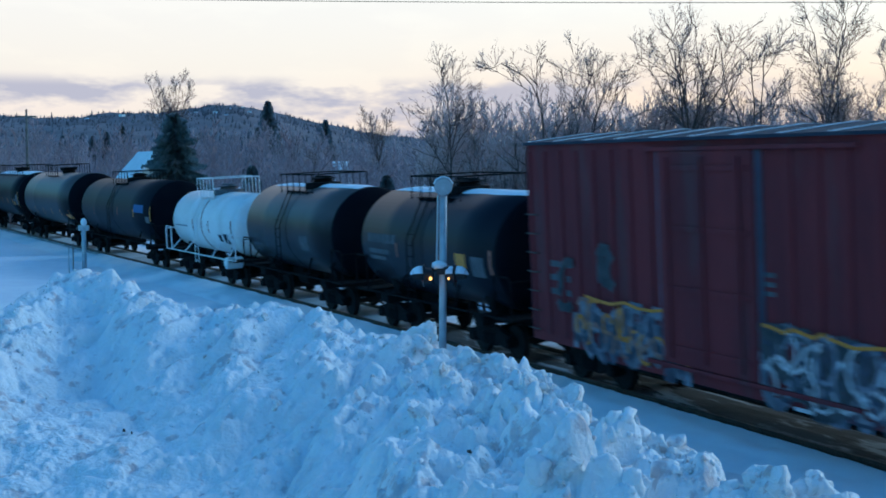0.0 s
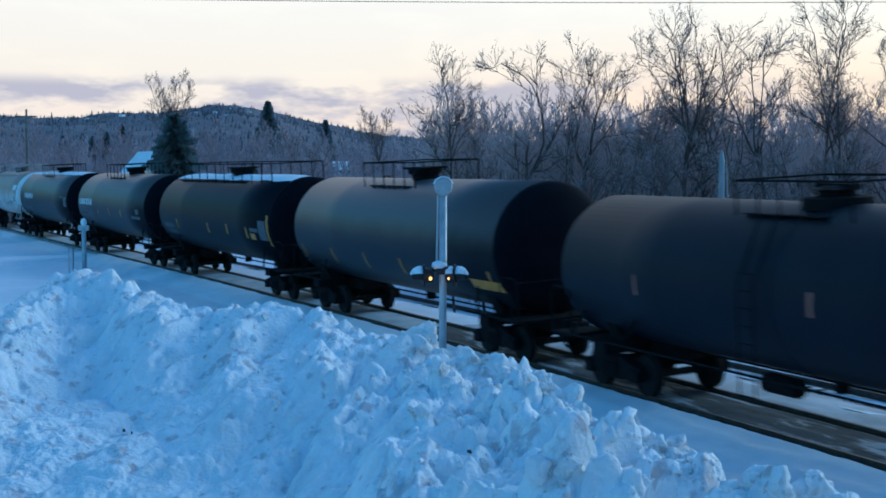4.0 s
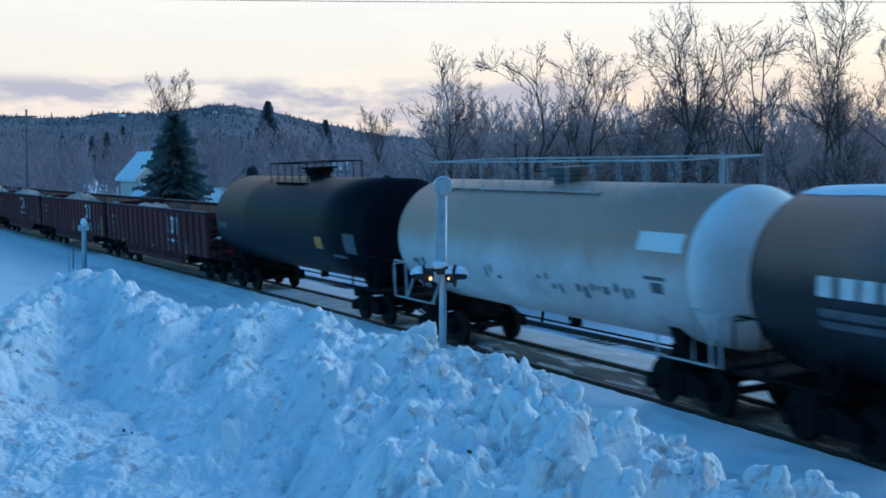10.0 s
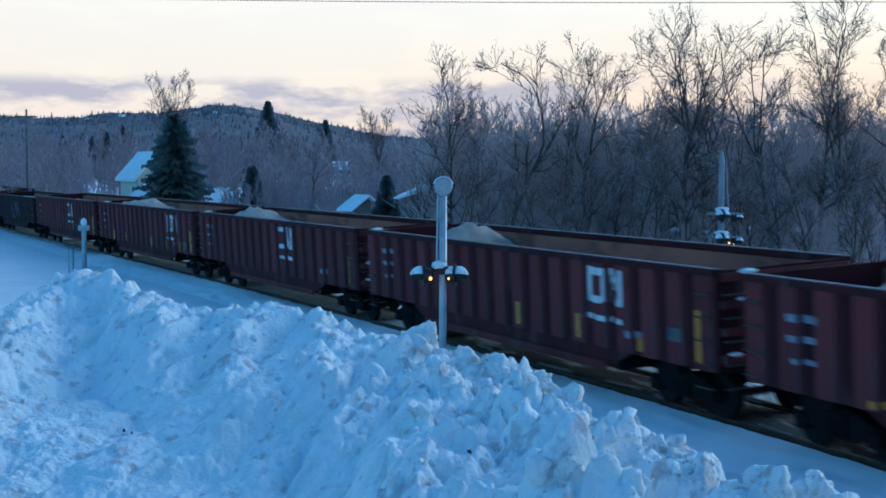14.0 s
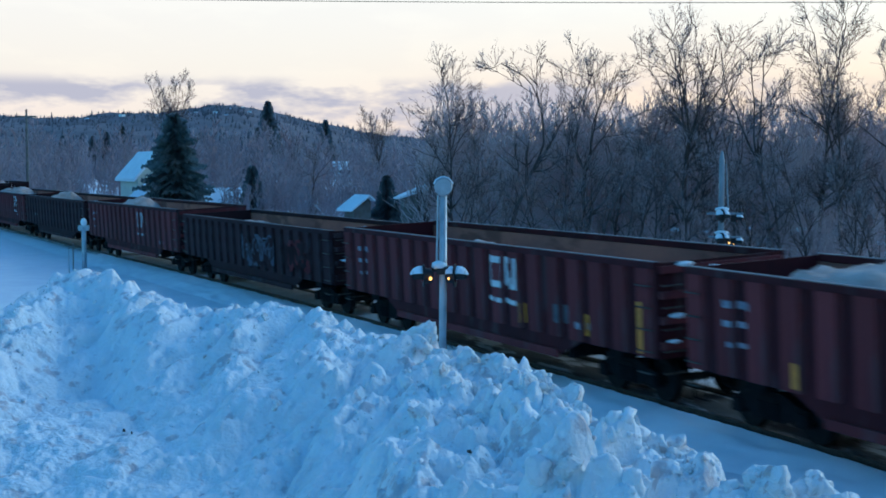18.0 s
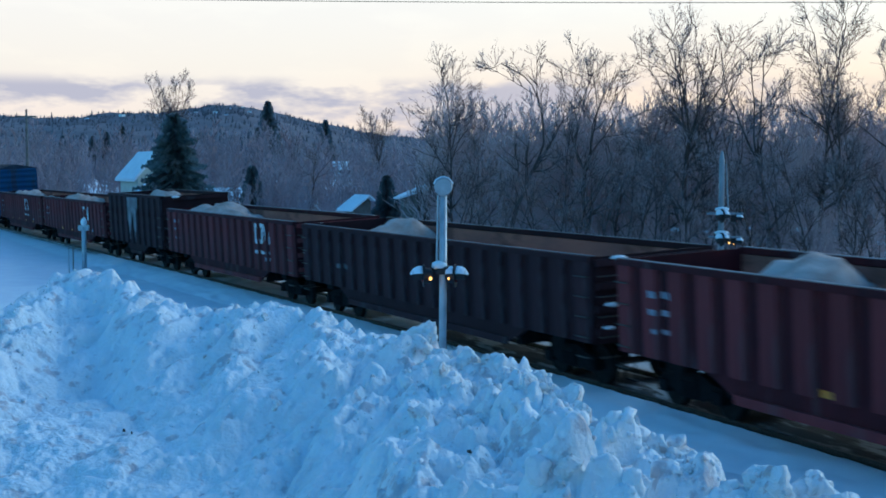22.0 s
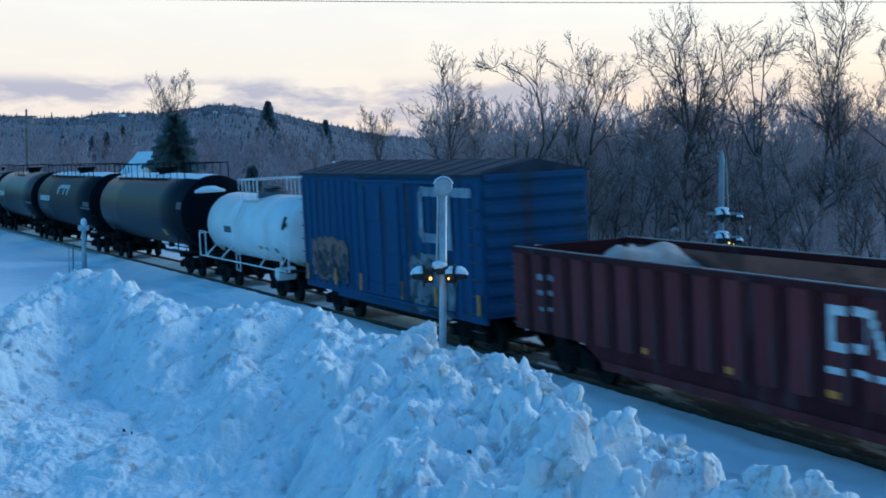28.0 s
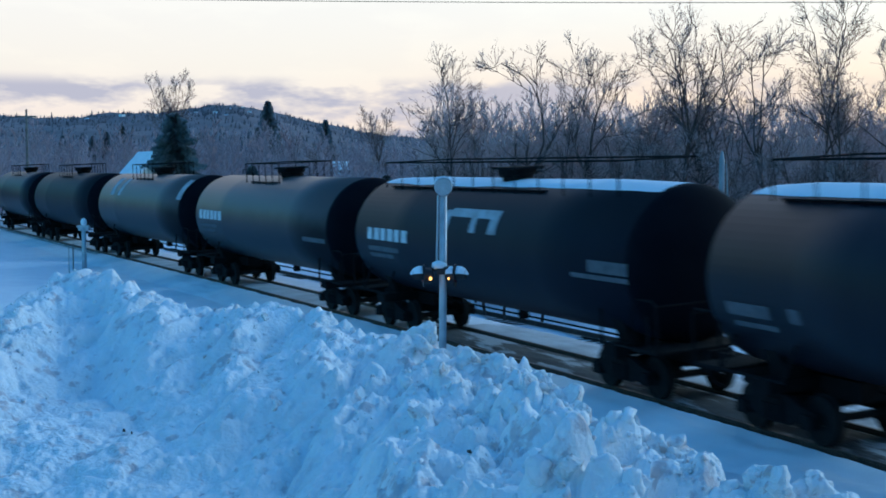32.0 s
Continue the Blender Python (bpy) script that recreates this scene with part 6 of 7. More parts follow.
def near_signal():
    base = spot(-0.0005, 26.8, -0.4)
    th = tagged(new("crossing_signal"), "aluminium crossing signal mast with snow-capped flashers", "crossing signal", group="crossing signals")
    th.matrix_basis = dir_pose(base, AXIS)      # local x: to the right, y: away
    bm = bmesh.new()
    tube(bm, [(0, 0, 0), (0.02, 0, 4.45)], 0.076, 16)
    part("mast", bm, M["mast"], th, smooth=True)
    bm = bmesh.new()
    tube(bm, [(0, 0, 0), (0, 0, 0.1), (0, 0, 0.5)], [0.3, 0.3, 0.16], 12)
    part("base", bm, M["mast"], th)
    bm = bmesh.new()
    tube(bm, [(-0.112, -0.02, 2.95), (-0.085, -0.02, 4.44)], 0.022, 8)
    part("conduit", bm, M["mast"], th)
    bm = bmesh.new()
    tube(bm, [(0.02, -0.11, 4.6), (0.02, -0.08, 4.6), (0.02, 0.08, 4.6)], [0.165, 0.185, 0.185], 28)
    bell = part("bell", bm, M["mast"], th, "round grey bell housing", smooth=False)
    bm = bmesh.new()
    n = 14
    rows = [[bm.verts.new((0.02 + r * math.cos(a), y, 4.6 + r * math.sin(a))) for a in (math.pi * (0.1 + 0.8 * k / n) for k in range(n + 1))] for y, r in ((-0.10, 0.188), (-0.09, 0.215), (0.07, 0.215), (0.085, 0.188))]
    for r0, r1 in zip(rows, rows[1:]):
        for k in range(n):
            bm.faces.new((r0[k], r0[k + 1], r1[k + 1], r1[k]))
    part("snow_cap", bm, M["roof_snow"], bell, smooth=True)
    bm = bmesh.new()
    tube(bm, [(-0.34, 0, 2.92), (0.34, 0, 2.92)], 0.04, 8)
    box(bm, -0.12, 0.12, -0.12, 0.12, 2.84, 3.0)
    part("cross_arm", bm, M["lampblack"], th)
    bm = bmesh.new()
    bmesh.ops.create_icosphere(bm, subdivisions=2, radius=0.14, matrix=Matrix.Translation((-0.06, -0.02, 3.02)) @ Matrix.Diagonal((1.2, 1, 0.7, 1)))
    part("snow_lump", bm, M["roof_snow"], th, smooth=True)
    lamp_unit(th, -0.36, -0.05, 2.81, radians(185), False)
    lamp_unit(th, 0.24, -0.05, 2.81, radians(-10))
    for x, r in ((-0.235, 0.024), (0.125, 0.017)):
        bm = bmesh.new()
        bmesh.ops.create_uvsphere(bm, u_segments=10, v_segments=6, radius=r, matrix=Matrix.Translation((x, -0.34, 2.77)))
        bmesh.ops.create_cone(bm, segments=10, radius1=r * 1.4, radius2=r * 1.4, depth=0.16, cap_ends=True, matrix=Matrix.Translation((x, -0.24, 2.77)) @ Matrix.Rotation(math.pi / 2, 4, "X"))
        part("side_light", bm, M["lamp"], th, "small amber side light")


near_signal()


def far_signal():
    base = spot(0.209, 38.0, -0.9)
    th = tagged(new("crossing_signal"), "crossing signal mast with two tiers of snowy flashers", "crossing signal", group="crossing signals")
    th.matrix_basis = dir_pose(base, AXIS)
    bm = bmesh.new()
    tube(bm, [(0, 0, 0), (0, 0, 5.7), (0, 0, 5.95)], [0.09, 0.08, 0.03], 14)
    part("mast", bm, M["mast_far"], th, smooth=True)
    bm = bmesh.new()
    tube(bm, [(0.16, 0, 4.2), (0.2, 0, 4.3), (0.12, 0, 5.6)], 0.025, 8)
    part("conduit", bm, M["mast_far"], th)
    for z, spread in ((4.12, 0.42), (3.45, 0.36)):
        bm = bmesh.new()
        tube(bm, [(-spread, 0, z + 0.05), (spread + 0.2, 0, z + 0.05)], 0.035, 8)
        part("cross_arm", bm, M["mast_far"], th)
        lamp_unit(th, -0.05, -0.28, z, radians(12), True, 0.85)
        lamp_unit(th, 0.42, 0.1, z - 0.08, radians(-10), False, 0.8)
        bm = bmesh.new()
        bmesh.ops.create_icosphere(bm, subdivisions=2, radius=0.12, matrix=Matrix.Translation((0, -0.1, z + 0.18)) @ Matrix.Diagonal((1.8, 1, 0.6, 1)))
        part("snow_lump", bm, M["roof_snow"], th, smooth=True)
    for x, z, r in ((0.13, 3.36, 0.030), (0.26, 3.32, 0.016)):
        bm = bmesh.new()
        bmesh.ops.create_uvsphere(bm, u_segments=10, v_segments=6, radius=r, matrix=Matrix.Translation((x, -0.5, z)))
        light = part("side_light", bm, M["lamp"], th, "small amber side light")
        bm = bmesh.new()
        tube(bm, [(x, -0.5 + r, z), (x, 0.0, z)], r * 1.25, 8)
        part("housing", bm, M["lampblack"], light)


far_signal()


def trackside_posts():
    p = spot(-0.270, 63.0, -0.42)
    th = tagged(new("signal_post"), "pale trackside post with a snow-capped cross arm", "post")
    th.matrix_basis = dir_pose(p, AXIS)
    bm = bmesh.new()
    tube(bm, [(0, 0, 0), (0, 0, 2.2)], 0.115, 12)
    part("shaft", bm, M["mast"], th, smooth=True)
    bm = bmesh.new()
    box(bm, -0.25, 0.25, -0.10, 0.10, 2.02, 2.28)
    bmesh.ops.bevel(bm, geom=bm.edges[:], offset=0.06, segments=3)
    part("cross_arm", bm, M["mast"], th)
    bm = bmesh.new()
    bmesh.ops.create_icosphere(bm, subdivisions=3, radius=0.15, matrix=Matrix.Translation((0, 0, 2.42)) @ Matrix.Diagonal((1, 1, 1.3, 1)))
    part("snow_cap", bm, M["roof_snow"], th, smooth=True)
    for tan, d, h, r in ((-0.2783, 61.0, 1.52, 0.036), (-0.2815, 61.3, 1.35, 0.014)):
        th = tagged(new("marker_stake"), "thin dark marker stake in the snow", "stake", group="stakes by the post")
        th.matrix_basis = dir_pose(spot(tan, d, -0.42), AXIS)
        bm = bmesh.new()
        tube(bm, [(0, 0, 0), (0, 0, h)], [r, r * 0.8], 6)
        part("stake", bm, M["wood"], th)
    for tan, d, h in ((-0.3115, 118, 10.5),):
        th = tagged(new("utility_pole"), "weathered wooden utility pole", "utility pole")
        th.matrix_basis = dir_pose(spot(tan, d, -0.8), AXIS)
        bm = bmesh.new()
        tube(bm, [(0, 0, 0), (0, 0, h)], [0.15, 0.09], 10)
        part("pole", bm, M["wood"], th)
        bm = bmesh.new()
        box(bm, -0.9, 0.9, -0.06, 0.06, h - 0.7, h - 0.55)
        part("cross_arm", bm, M["wood"], th)
    # overhead wire
    bm = bmesh.new()
    a, b = spot(-0.62, 22, 7.50), spot(0.62, 22, 7.34)
    tube(bm, [a.lerp(b, i / 16) - Vector((0, 0, 0.13 * math.sin(math.pi * i / 16))) for i in range(17)], 0.0055, 5)
    for p in (a, b):
        th = tagged(new("utility_pole"), "wooden utility pole that carries the wire", "utility pole")
        th.matrix_basis = Matrix.Translation((p.x, p.y, -0.6))
        bm2 = bmesh.new()
        tube(bm2, [(0, 0, 0), (0, 0, p.z + 0.6 + 0.02)], [0.15, 0.11], 10)
        part("pole", bm2, M["wood"], th)
    tagged(new("overhead_wire", mesh("overhead_wire", bm, M["wire"])), "thin dark overhead wire against the sky", "wire")


trackside_posts()


# ---- houses ----
def house(tan, d, z, lx, ly, wall_h, roof_h, turn, label, walls="siding", windows=2, snow=0.28, back=1.0, drift=1.0):
    th = tagged(new("house"), label, "house")
    th.matrix_basis = dir_pose(spot(tan, d, z), AXIS + turn)
    bm = bmesh.new()
    sec = [(-ly / 2, 0), (ly / 2 * back, 0), (ly / 2 * back, wall_h + roof_h * (1 - back)), (0, wall_h + roof_h), (-ly / 2, wall_h)]
    a = [bm.verts.new((-lx / 2, y, zz)) for y, zz in sec]
    b = [bm.verts.new((lx / 2, y, zz)) for y, zz in sec]
    bm.faces.new(a)
    bm.faces.new(b[::-1])
    for i in range(5):
        bm.faces.new((a[i], a[(i + 1) % 5], b[(i + 1) % 5], b[i]))
    part("wall", bm, M[walls], th)
    for sy in (-1, 1):
        bm = bmesh.new()
        o = 0.45
        k = roof_h / (ly / 2)
        e = (ly / 2 + o) * (back if sy > 0 else 1.0)
        pts = [(0.0, wall_h + roof_h + 0.06), (sy * e, wall_h + roof_h - k * e + 0.06), (sy * e, wall_h + roof_h - k * e + 0.06 + snow * drift), (0.0, wall_h + roof_h + 0.08 + snow)]
        a = [bm.verts.new((-lx / 2 - 0.4, y, zz)) for y, zz in pts]
        b = [bm.verts.new((lx / 2 + 0.4, y, zz)) for y, zz in pts]
        for i in range(4):
            bm.faces.new((a[i], a[(i + 1) % 4], b[(i + 1) % 4], b[i]))
        bm.faces.new(a)
        bm.faces.new(b[::-1])
        part("roof", bm, M["roof_snow"], th, "snow-covered roof slope")
    for i in range(windows):
        bm = bmesh.new()
        x = -lx / 2 + lx * (i + 1) / (windows + 1)
        box(bm, x - 0.5, x + 0.5, -ly / 2 - 0.05, -ly / 2 + 0.02, 1.0, 2.3)
        w = part("window", bm, M["letter"], th)
        bm = bmesh.new()
        box(bm, x - 0.42, x + 0.42, -ly / 2 - 0.06, -ly / 2 - 0.052, 1.08, 2.22)
        part("pane", bm, M["lampblack"], w)
    return th


house(-0.221, 130, -0.6, 6.0, 3.8, 4.3, 2.1, radians(119), "pale yellow house with a steep snow-covered gable roof")
house(-0.2185, 121, -0.6, 3.0, 3.2, 2.2, 1.3, radians(119), "small lean-to with a snowy roof", windows=1)
house(-0.164, 122, -0.6, 3.0, 2.6, 2.0, 1.0, radians(14), "low snow-covered shed roof", "shed", 1)
house(-0.0607, 98, -0.6, 1.2, 2.3, 2.235, 0.755, radians(-52), "small wooden shed with a snowy roof", "shed", 0, 0.14, 0.3)
house(-0.013, 98, -0.5, 0.9, 3.6, 2.86, 0.5, radians(-75), "low wooden lean-to under drifted snow", "shed", 0, 0.42, 0.12, 0.25)
house(-0.102, 118, -0.7, 1.8, 1.8, 1.6, 0.6, radians(95), "small hut with a snowy roof", "shed", 1)
house(-0.075, 230, 2.5, 3.6, 3.0, 1.9, 0.9, radians(20), "distant blue-grey house among trees", "mast", 2)


# ---- trees ----
def grow(rng, height, lean=0.015, spread=0.55, levels=4, first=0.3, kids=(15, 6, 5, 4), wig=0.2, thick=0.014, up=0.2, twig_len=0.45, trunk_wig=0.25, cuts=(12, 6, 5, 4, 3)):
    """Segments (a, b, radius a, radius b, level) of a bare branching tree."""
    segs = []

    def limb(p, d, length, r, lev):
        n = cuts[lev]
        step = length / n
        for i in range(n):
            wg = wig * (trunk_wig, 1.0, 0.85, 0.6, 0.5)[lev]
            d2 = (d + Vector((rng.gauss(0, wg), rng.gauss(0, wg), rng.gauss(0, wg * 0.6) + (up * 0.06 if lev else 0.15)))).normalized()
            q = p + d2 * step
            ra, rb = r * (1 - 0.85 * i / n), r * (1 - 0.85 * (i + 1) / n)
            segs.append((p.copy(), q.copy(), ra, rb, lev))
            frac = (i + 1) / n
            if lev < levels and (lev or frac > first):
                cnt = kids[lev] / n * (1.6 if not lev else 1.0)
                for _ in range(int(cnt) + (rng.random() < cnt - int(cnt))):
                    az = rng.uniform(0, 2 * math.pi)
                    side = d2.orthogonal().normalized()
                    side.rotate(Matrix.Rotation(az, 3, d2))
                    ang = rng.uniform(0.6, 1.15) * spread * 1.3
                    nd = (d2 * math.cos(ang) + side * math.sin(ang) + Vector((0, 0, up * 0.5))).normalized()
                    ln = length * (twig_len if lev else 0.36 * (1.25 - 0.95 * frac)) * rng.uniform(0.6, 1.2)
                    limb(q, nd, ln, max(rb * 0.7, 0.006), lev + 1)
            p, d = q, d2
    limb(Vector((0, 0, 0)), Vector((rng.gauss(0, lean), rng.gauss(0, lean), 1)).normalized(), height, height * thick, 0)
    return segs


def bars(segs, rmin=0.008):
    """Three-sided bars along segments, as arrays."""
    a = np.array([s[0] for s in segs])
    b = np.array([s[1] for s in segs])
    ra = np.maximum(np.array([s[2] for s in segs]), rmin)[:, None]
    rb = np.maximum(np.array([s[3] for s in segs]), rmin)[:, None]
    d = b - a
    d /= np.linalg.norm(d, axis=1)[:, None] + 1e-9
    ref = np.where(abs(d[:, 2:3]) < 0.9, np.array([[0, 0, 1.0]]), np.array([[1.0, 0, 0]]))
    u = np.cross(d, ref)
    u /= np.linalg.norm(u, axis=1)[:, None]
    w = np.cross(d, u)
    vs = []
    for c, r in ((a, ra), (b, rb)):
        for k in range(3):
            q = 2 * math.pi * k / 3
            vs.append(c + (u * math.cos(q) + w * math.sin(q)) * r)
    vs = np.stack(vs, 1).reshape(-1, 3)
    i = np.arange(len(segs))[:, None] * 6
    f = np.concatenate([i + np.array([[k, (k + 1) % 3, 3 + (k + 1) % 3, 3 + k]]) for k in range(3)], 0)
    return vs, f


def blades(segs, rmin, seed=0):
    """Flat tapering slips for the finest twigs, as arrays."""
    rs = np.random.RandomState(seed)
    a = np.array([s[0] for s in segs])
    b = np.array([s[1] for s in segs])
    ra = np.maximum(np.array([s[2] for s in segs]), rmin)[:, None]
    rb = np.maximum(np.array([s[3] for s in segs]), rmin)[:, None]
    d = b - a
    u = np.cross(d, rs.normal(size=d.shape))
    u /= np.linalg.norm(u, axis=1)[:, None] + 1e-9
    vs = np.stack([a - u * ra, a + u * ra, b + u * rb, b - u * rb], 1).reshape(-1, 3)
    return vs, np.arange(len(segs))[:, None] * 4 + np.arange(4)[None, :]


def twiggy(segs, rmin, fine, seed):
    """Round bars for the thick levels, slips for the rest, in one pair of arrays."""
    v0, f0 = bars([s for s in segs if s[4] < fine], rmin)
    v1, f1 = blades([s for s in segs if s[4] >= fine], rmin, seed)
    return np.concatenate([v0, v1]), np.concatenate([f0, f1 + len(v0)])


def branching(rng, height, fork=0.6, leaders=2, splay=0.4, kink=0.12, lean=0.0, boughs=16, reach=0.3, first=0.35, thick=0.012, curl=0.75):
    """Segments of an old bare tree: a trunk, its leaders, and four orders of branches that sweep upwards."""
    segs = []

    def run(p, d, length, r0, r1, lev, n, wig, lift):
        nodes = []
        for i in range(n):
            d = (d + Vector((rng.gauss(0, wig), rng.gauss(0, wig), rng.gauss(0, wig * 0.7) + lift))).normalized()
            q = p + d * (length / n)
            segs.append((p.copy(), q.copy(), r0 + (r1 - r0) * i / n, r0 + (r1 - r0) * (i + 1) / n, lev))
            nodes.append((q, d, r0 + (r1 - r0) * (i + 1) / n))
            p = q
        return nodes

    def shoots(nodes, length, lev, count, near=0.15):
        m = len(nodes)
        for j in range(count):
            f = near + (1 - near) * (j + rng.random()) / count
            q, d, r = nodes[min(m - 1, int(f * m))]
            side = d.orthogonal().normalized()
            side.rotate(Matrix.Rotation(rng.uniform(0, 6.283), 3, d))
            a = rng.uniform(0.45, 1.05) if lev < 4 else rng.uniform(0.35, 0.9)
            nd = (d * math.cos(a) + side * math.sin(a)).normalized()
            ln = length * (1.15 - 0.55 * f) * rng.uniform(0.65, 1.2)
            sub_nodes = run(q, nd, ln, min(r * 0.75, 0.05 + 0.02 * ln), 0.006, lev, (0, 6, 5, 3, 2)[lev], curl * (0, 0.17, 0.17, 0.13, 0.1)[lev], (0, 0.075, 0.07, 0.06, 0.05)[lev])
            if lev < 4:
                shoots(sub_nodes, ln * (0, 0.50, 0.52, 0.5)[lev], lev + 1, (0, 8, 5, 3)[lev])

    r = height * thick
    start = (RIGHT * lean + Vector((rng.gauss(0, 0.03), rng.gauss(0, 0.03), 1))).normalized()
    low = run(Vector((0, 0, -0.3)), start, height * fork, r, r * 0.62, 0, 10, kink * 0.6, 0.03)
    up = low[int(first * 10):] if fork > 0.5 else low[-3:]
    shoots(up, height * reach * 0.9, 1, max(3, boughs // 3), 0.0)
    p, d, rr = low[-1]
    turn = rng.uniform(0, 3.1)
    for k in range(leaders):
        side = RIGHT * math.cos(turn + 6.283 * k / leaders) + FWD * math.sin(turn + 6.283 * k / leaders)
        nd = (d + side * (splay if leaders > 1 else 0)).normalized()
        more = run(p, nd, height * (1 - fork) * rng.uniform(0.85, 1.08), rr * (0.9 if leaders == 1 else 0.72), 0.012, 0, 9, kink, 0.06)
        shoots(more, height * reach, 1, max(4, boughs * 2 // 3 // leaders), 0.08)
    return segs


def bare_tree(seed, height, **kw):
    segs = branching(random.Random(seed), height, **kw)
    th = tagged(new("bare_tree"), "tall leafless tree with frosted twigs", "tree", group="bare trees behind the line")
    for name, pick, material, rmin in (("trunk", lambda l: l == 0, "bark", 0.03), ("branchwork", lambda l: l in (1, 2), "bark", 0.013), ("crown", lambda l: l > 2, "twig", 0.0072)):
        ss = [q for q in segs if pick(q[4])]
        vs, f = bars(ss, rmin) if name != "crown" else blades(ss, rmin, seed)
        ob = new(name, npmesh(name, vs, f, M[material], False))
        ob.parent = th
        if name != "trunk":
            ob["kind"] = "stuff"
    th["reach"] = max(q[1].z for q in segs)
    return th


def stand(th, tan, d, h, turn=0.0, z=-0.9):
    """Sets a tree down and brings it to its height."""
    k = h / th["reach"]
    th.matrix_basis = Matrix.LocRotScale(spot(tan, d, z), Euler((0, 0, turn)), Vector((k, k, k)))
    return th


# the old trees along the edge of the wood, each with its own habit
stand(bare_tree(11, 11.5, fork=0.42, leaders=1, boughs=26, reach=0.27, kink=0.07), 0.007, 62, 11.3)
stand(bare_tree(12, 11.2, fork=0.5, leaders=2, splay=0.45, boughs=15, reach=0.24, kink=0.24, lean=-0.08), 0.060, 60, 11.4)
stand(bare_tree(13, 11.5, fork=0.56, leaders=3, splay=0.55, boughs=24, reach=0.26, kink=0.14), 0.113, 60, 11.7)
stand(bare_tree(14, 12.8, fork=0.6, leaders=4, splay=0.55, boughs=30, reach=0.25, kink=0.12, thick=0.014), 0.183, 60, 12.9)
stand(bare_tree(15, 12.0, fork=0.58, leaders=3, splay=0.32, boughs=18, reach=0.20, kink=0.12, lean=-0.13), 0.252, 58, 11.9)
stand(bare_tree(16, 13.2, fork=0.4, leaders=1, boughs=32, reach=0.20, kink=0.05), 0.282, 60, 13.6)
stand(bare_tree(17, 13.2, fork=0.45, leaders=2, splay=0.14, boughs=30, reach=0.18, kink=0.07, lean=-0.04), 0.304, 58, 13.4)
stand(bare_tree(18, 11.6, fork=0.55, leaders=3, splay=0.5, boughs=24, reach=0.27, kink=0.14), 0.334, 60, 12.0)
young = stand(bare_tree(19, 9.4, fork=0.55, leaders=2, splay=0.3, boughs=18, reach=0.24), -0.016, 66, 9.4)
slim = stand(bare_tree(20, 10.0, fork=0.4, leaders=1, boughs=20, reach=0.2), 0.147, 66, 10.2)
round_top = stand(bare_tree(21, 12.0, fork=0.55, leaders=5, splay=0.50, boughs=60, reach=0.16, kink=0.04, curl=0.3), -0.2055, 142, 16.0)
rng = random.Random(9)
for th, tan, d, h in ((round_top, 0.197, 62, 10.6), (slim, 0.035, 84, 8.8), (young, 0.09, 74, 9.6), (young, 0.15, 75, 10.6), (round_top, 0.355, 57, 11.4), (slim, 0.315, 68, 10.4), (young, 0.262, 70, 9.8), (slim, 0.083, 66, 9.2), (young, 0.222, 66, 9.6),
                      (round_top, -0.046, 150, 12.6), (young, -0.10, 112, 8.2), (slim, -0.19, 150, 12.4), (round_top, -0.112, 170, 10.0), (round_top, -0.135, 185, 10.5), (young, 0.13, 64, 8.4), (slim, 0.02, 70, 8.4)):
    stand(copy_thing(th, Matrix()), tan, d, h, rng.uniform(0, 6.2))
# slender young trunks in front of the thicket
for i in range(30):
    stand(copy_thing((slim, young)[i % 2], Matrix()), 0.012 + 0.0118 * i + rng.uniform(-0.005, 0.005), rng.uniform(50, 60), rng.uniform(5.0, 8.2), rng.uniform(0, 6.2), -1.1)

# thickets and far woods, too many to count
rng = random.Random(77)
low = []
for k in range(5):
    segs = grow(random.Random(100 + k), 7.0, spread=0.5, levels=3, first=0.08, kids=(18, 6, 2), wig=0.12, thick=0.0045, up=0.5, cuts=(8, 3, 2, 2))
    low.append(twiggy(segs, 0.014, 1, k))
low_far = []
for k in range(4):
    segs = grow(random.Random(200 + k), 9.0, spread=0.5, levels=2, first=0.15, kids=(15, 6), wig=0.14, thick=0.010, up=0.5, cuts=(8, 3, 2))
    low_far.append(twiggy(segs, 0.045, 1, k))


def scatter(name, label, count, pick, protos, material, cat="woods"):
    vs, fs, n = [], [], 0
    for i in range(count):
        tan, d, z, s = pick(i)
        v, f = protos[i % len(protos)]
        a = rng.uniform(0, 6.28)
        c, sn = math.cos(a) * s, math.sin(a) * s
        p = spot(tan, d, z)
        w = np.stack([v[:, 0] * c - v[:, 1] * sn + p.x, v[:, 0] * sn + v[:, 1] * c + p.y, v[:, 2] * s + p.z], 1)
        vs.append(w)
        fs.append(f + n)
        n += len(w)
    ob = new(name, npmesh(name, np.concatenate(vs), np.concatenate(fs), M[material], False))
    return tagged(ob, label, cat, kind="stuff")


scatter("thicket", "dense thicket of frosted leafless saplings", 560, lambda i: (rng.uniform(0.0, 0.42), rng.uniform(62, 115), -1.0, rng.uniform(0.5, 1.15)), low, "brush")
scatter("thicket", "tall frosted saplings at the edge of the wood", 80, lambda i: (rng.uniform(0.0, 0.40), rng.uniform(66, 92), -1.0, rng.uniform(1.0, 1.3)), low, "brush")
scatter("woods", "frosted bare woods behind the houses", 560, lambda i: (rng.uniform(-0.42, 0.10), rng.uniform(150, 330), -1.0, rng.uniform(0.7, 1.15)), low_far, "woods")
scatter("undergrowth", "low frosted brush below the trees", 200, lambda i: (rng.uniform(0.003, 0.42), rng.uniform(54, 84), -1.1, rng.uniform(0.25, 0.55)), low, "brush", "shrubs")
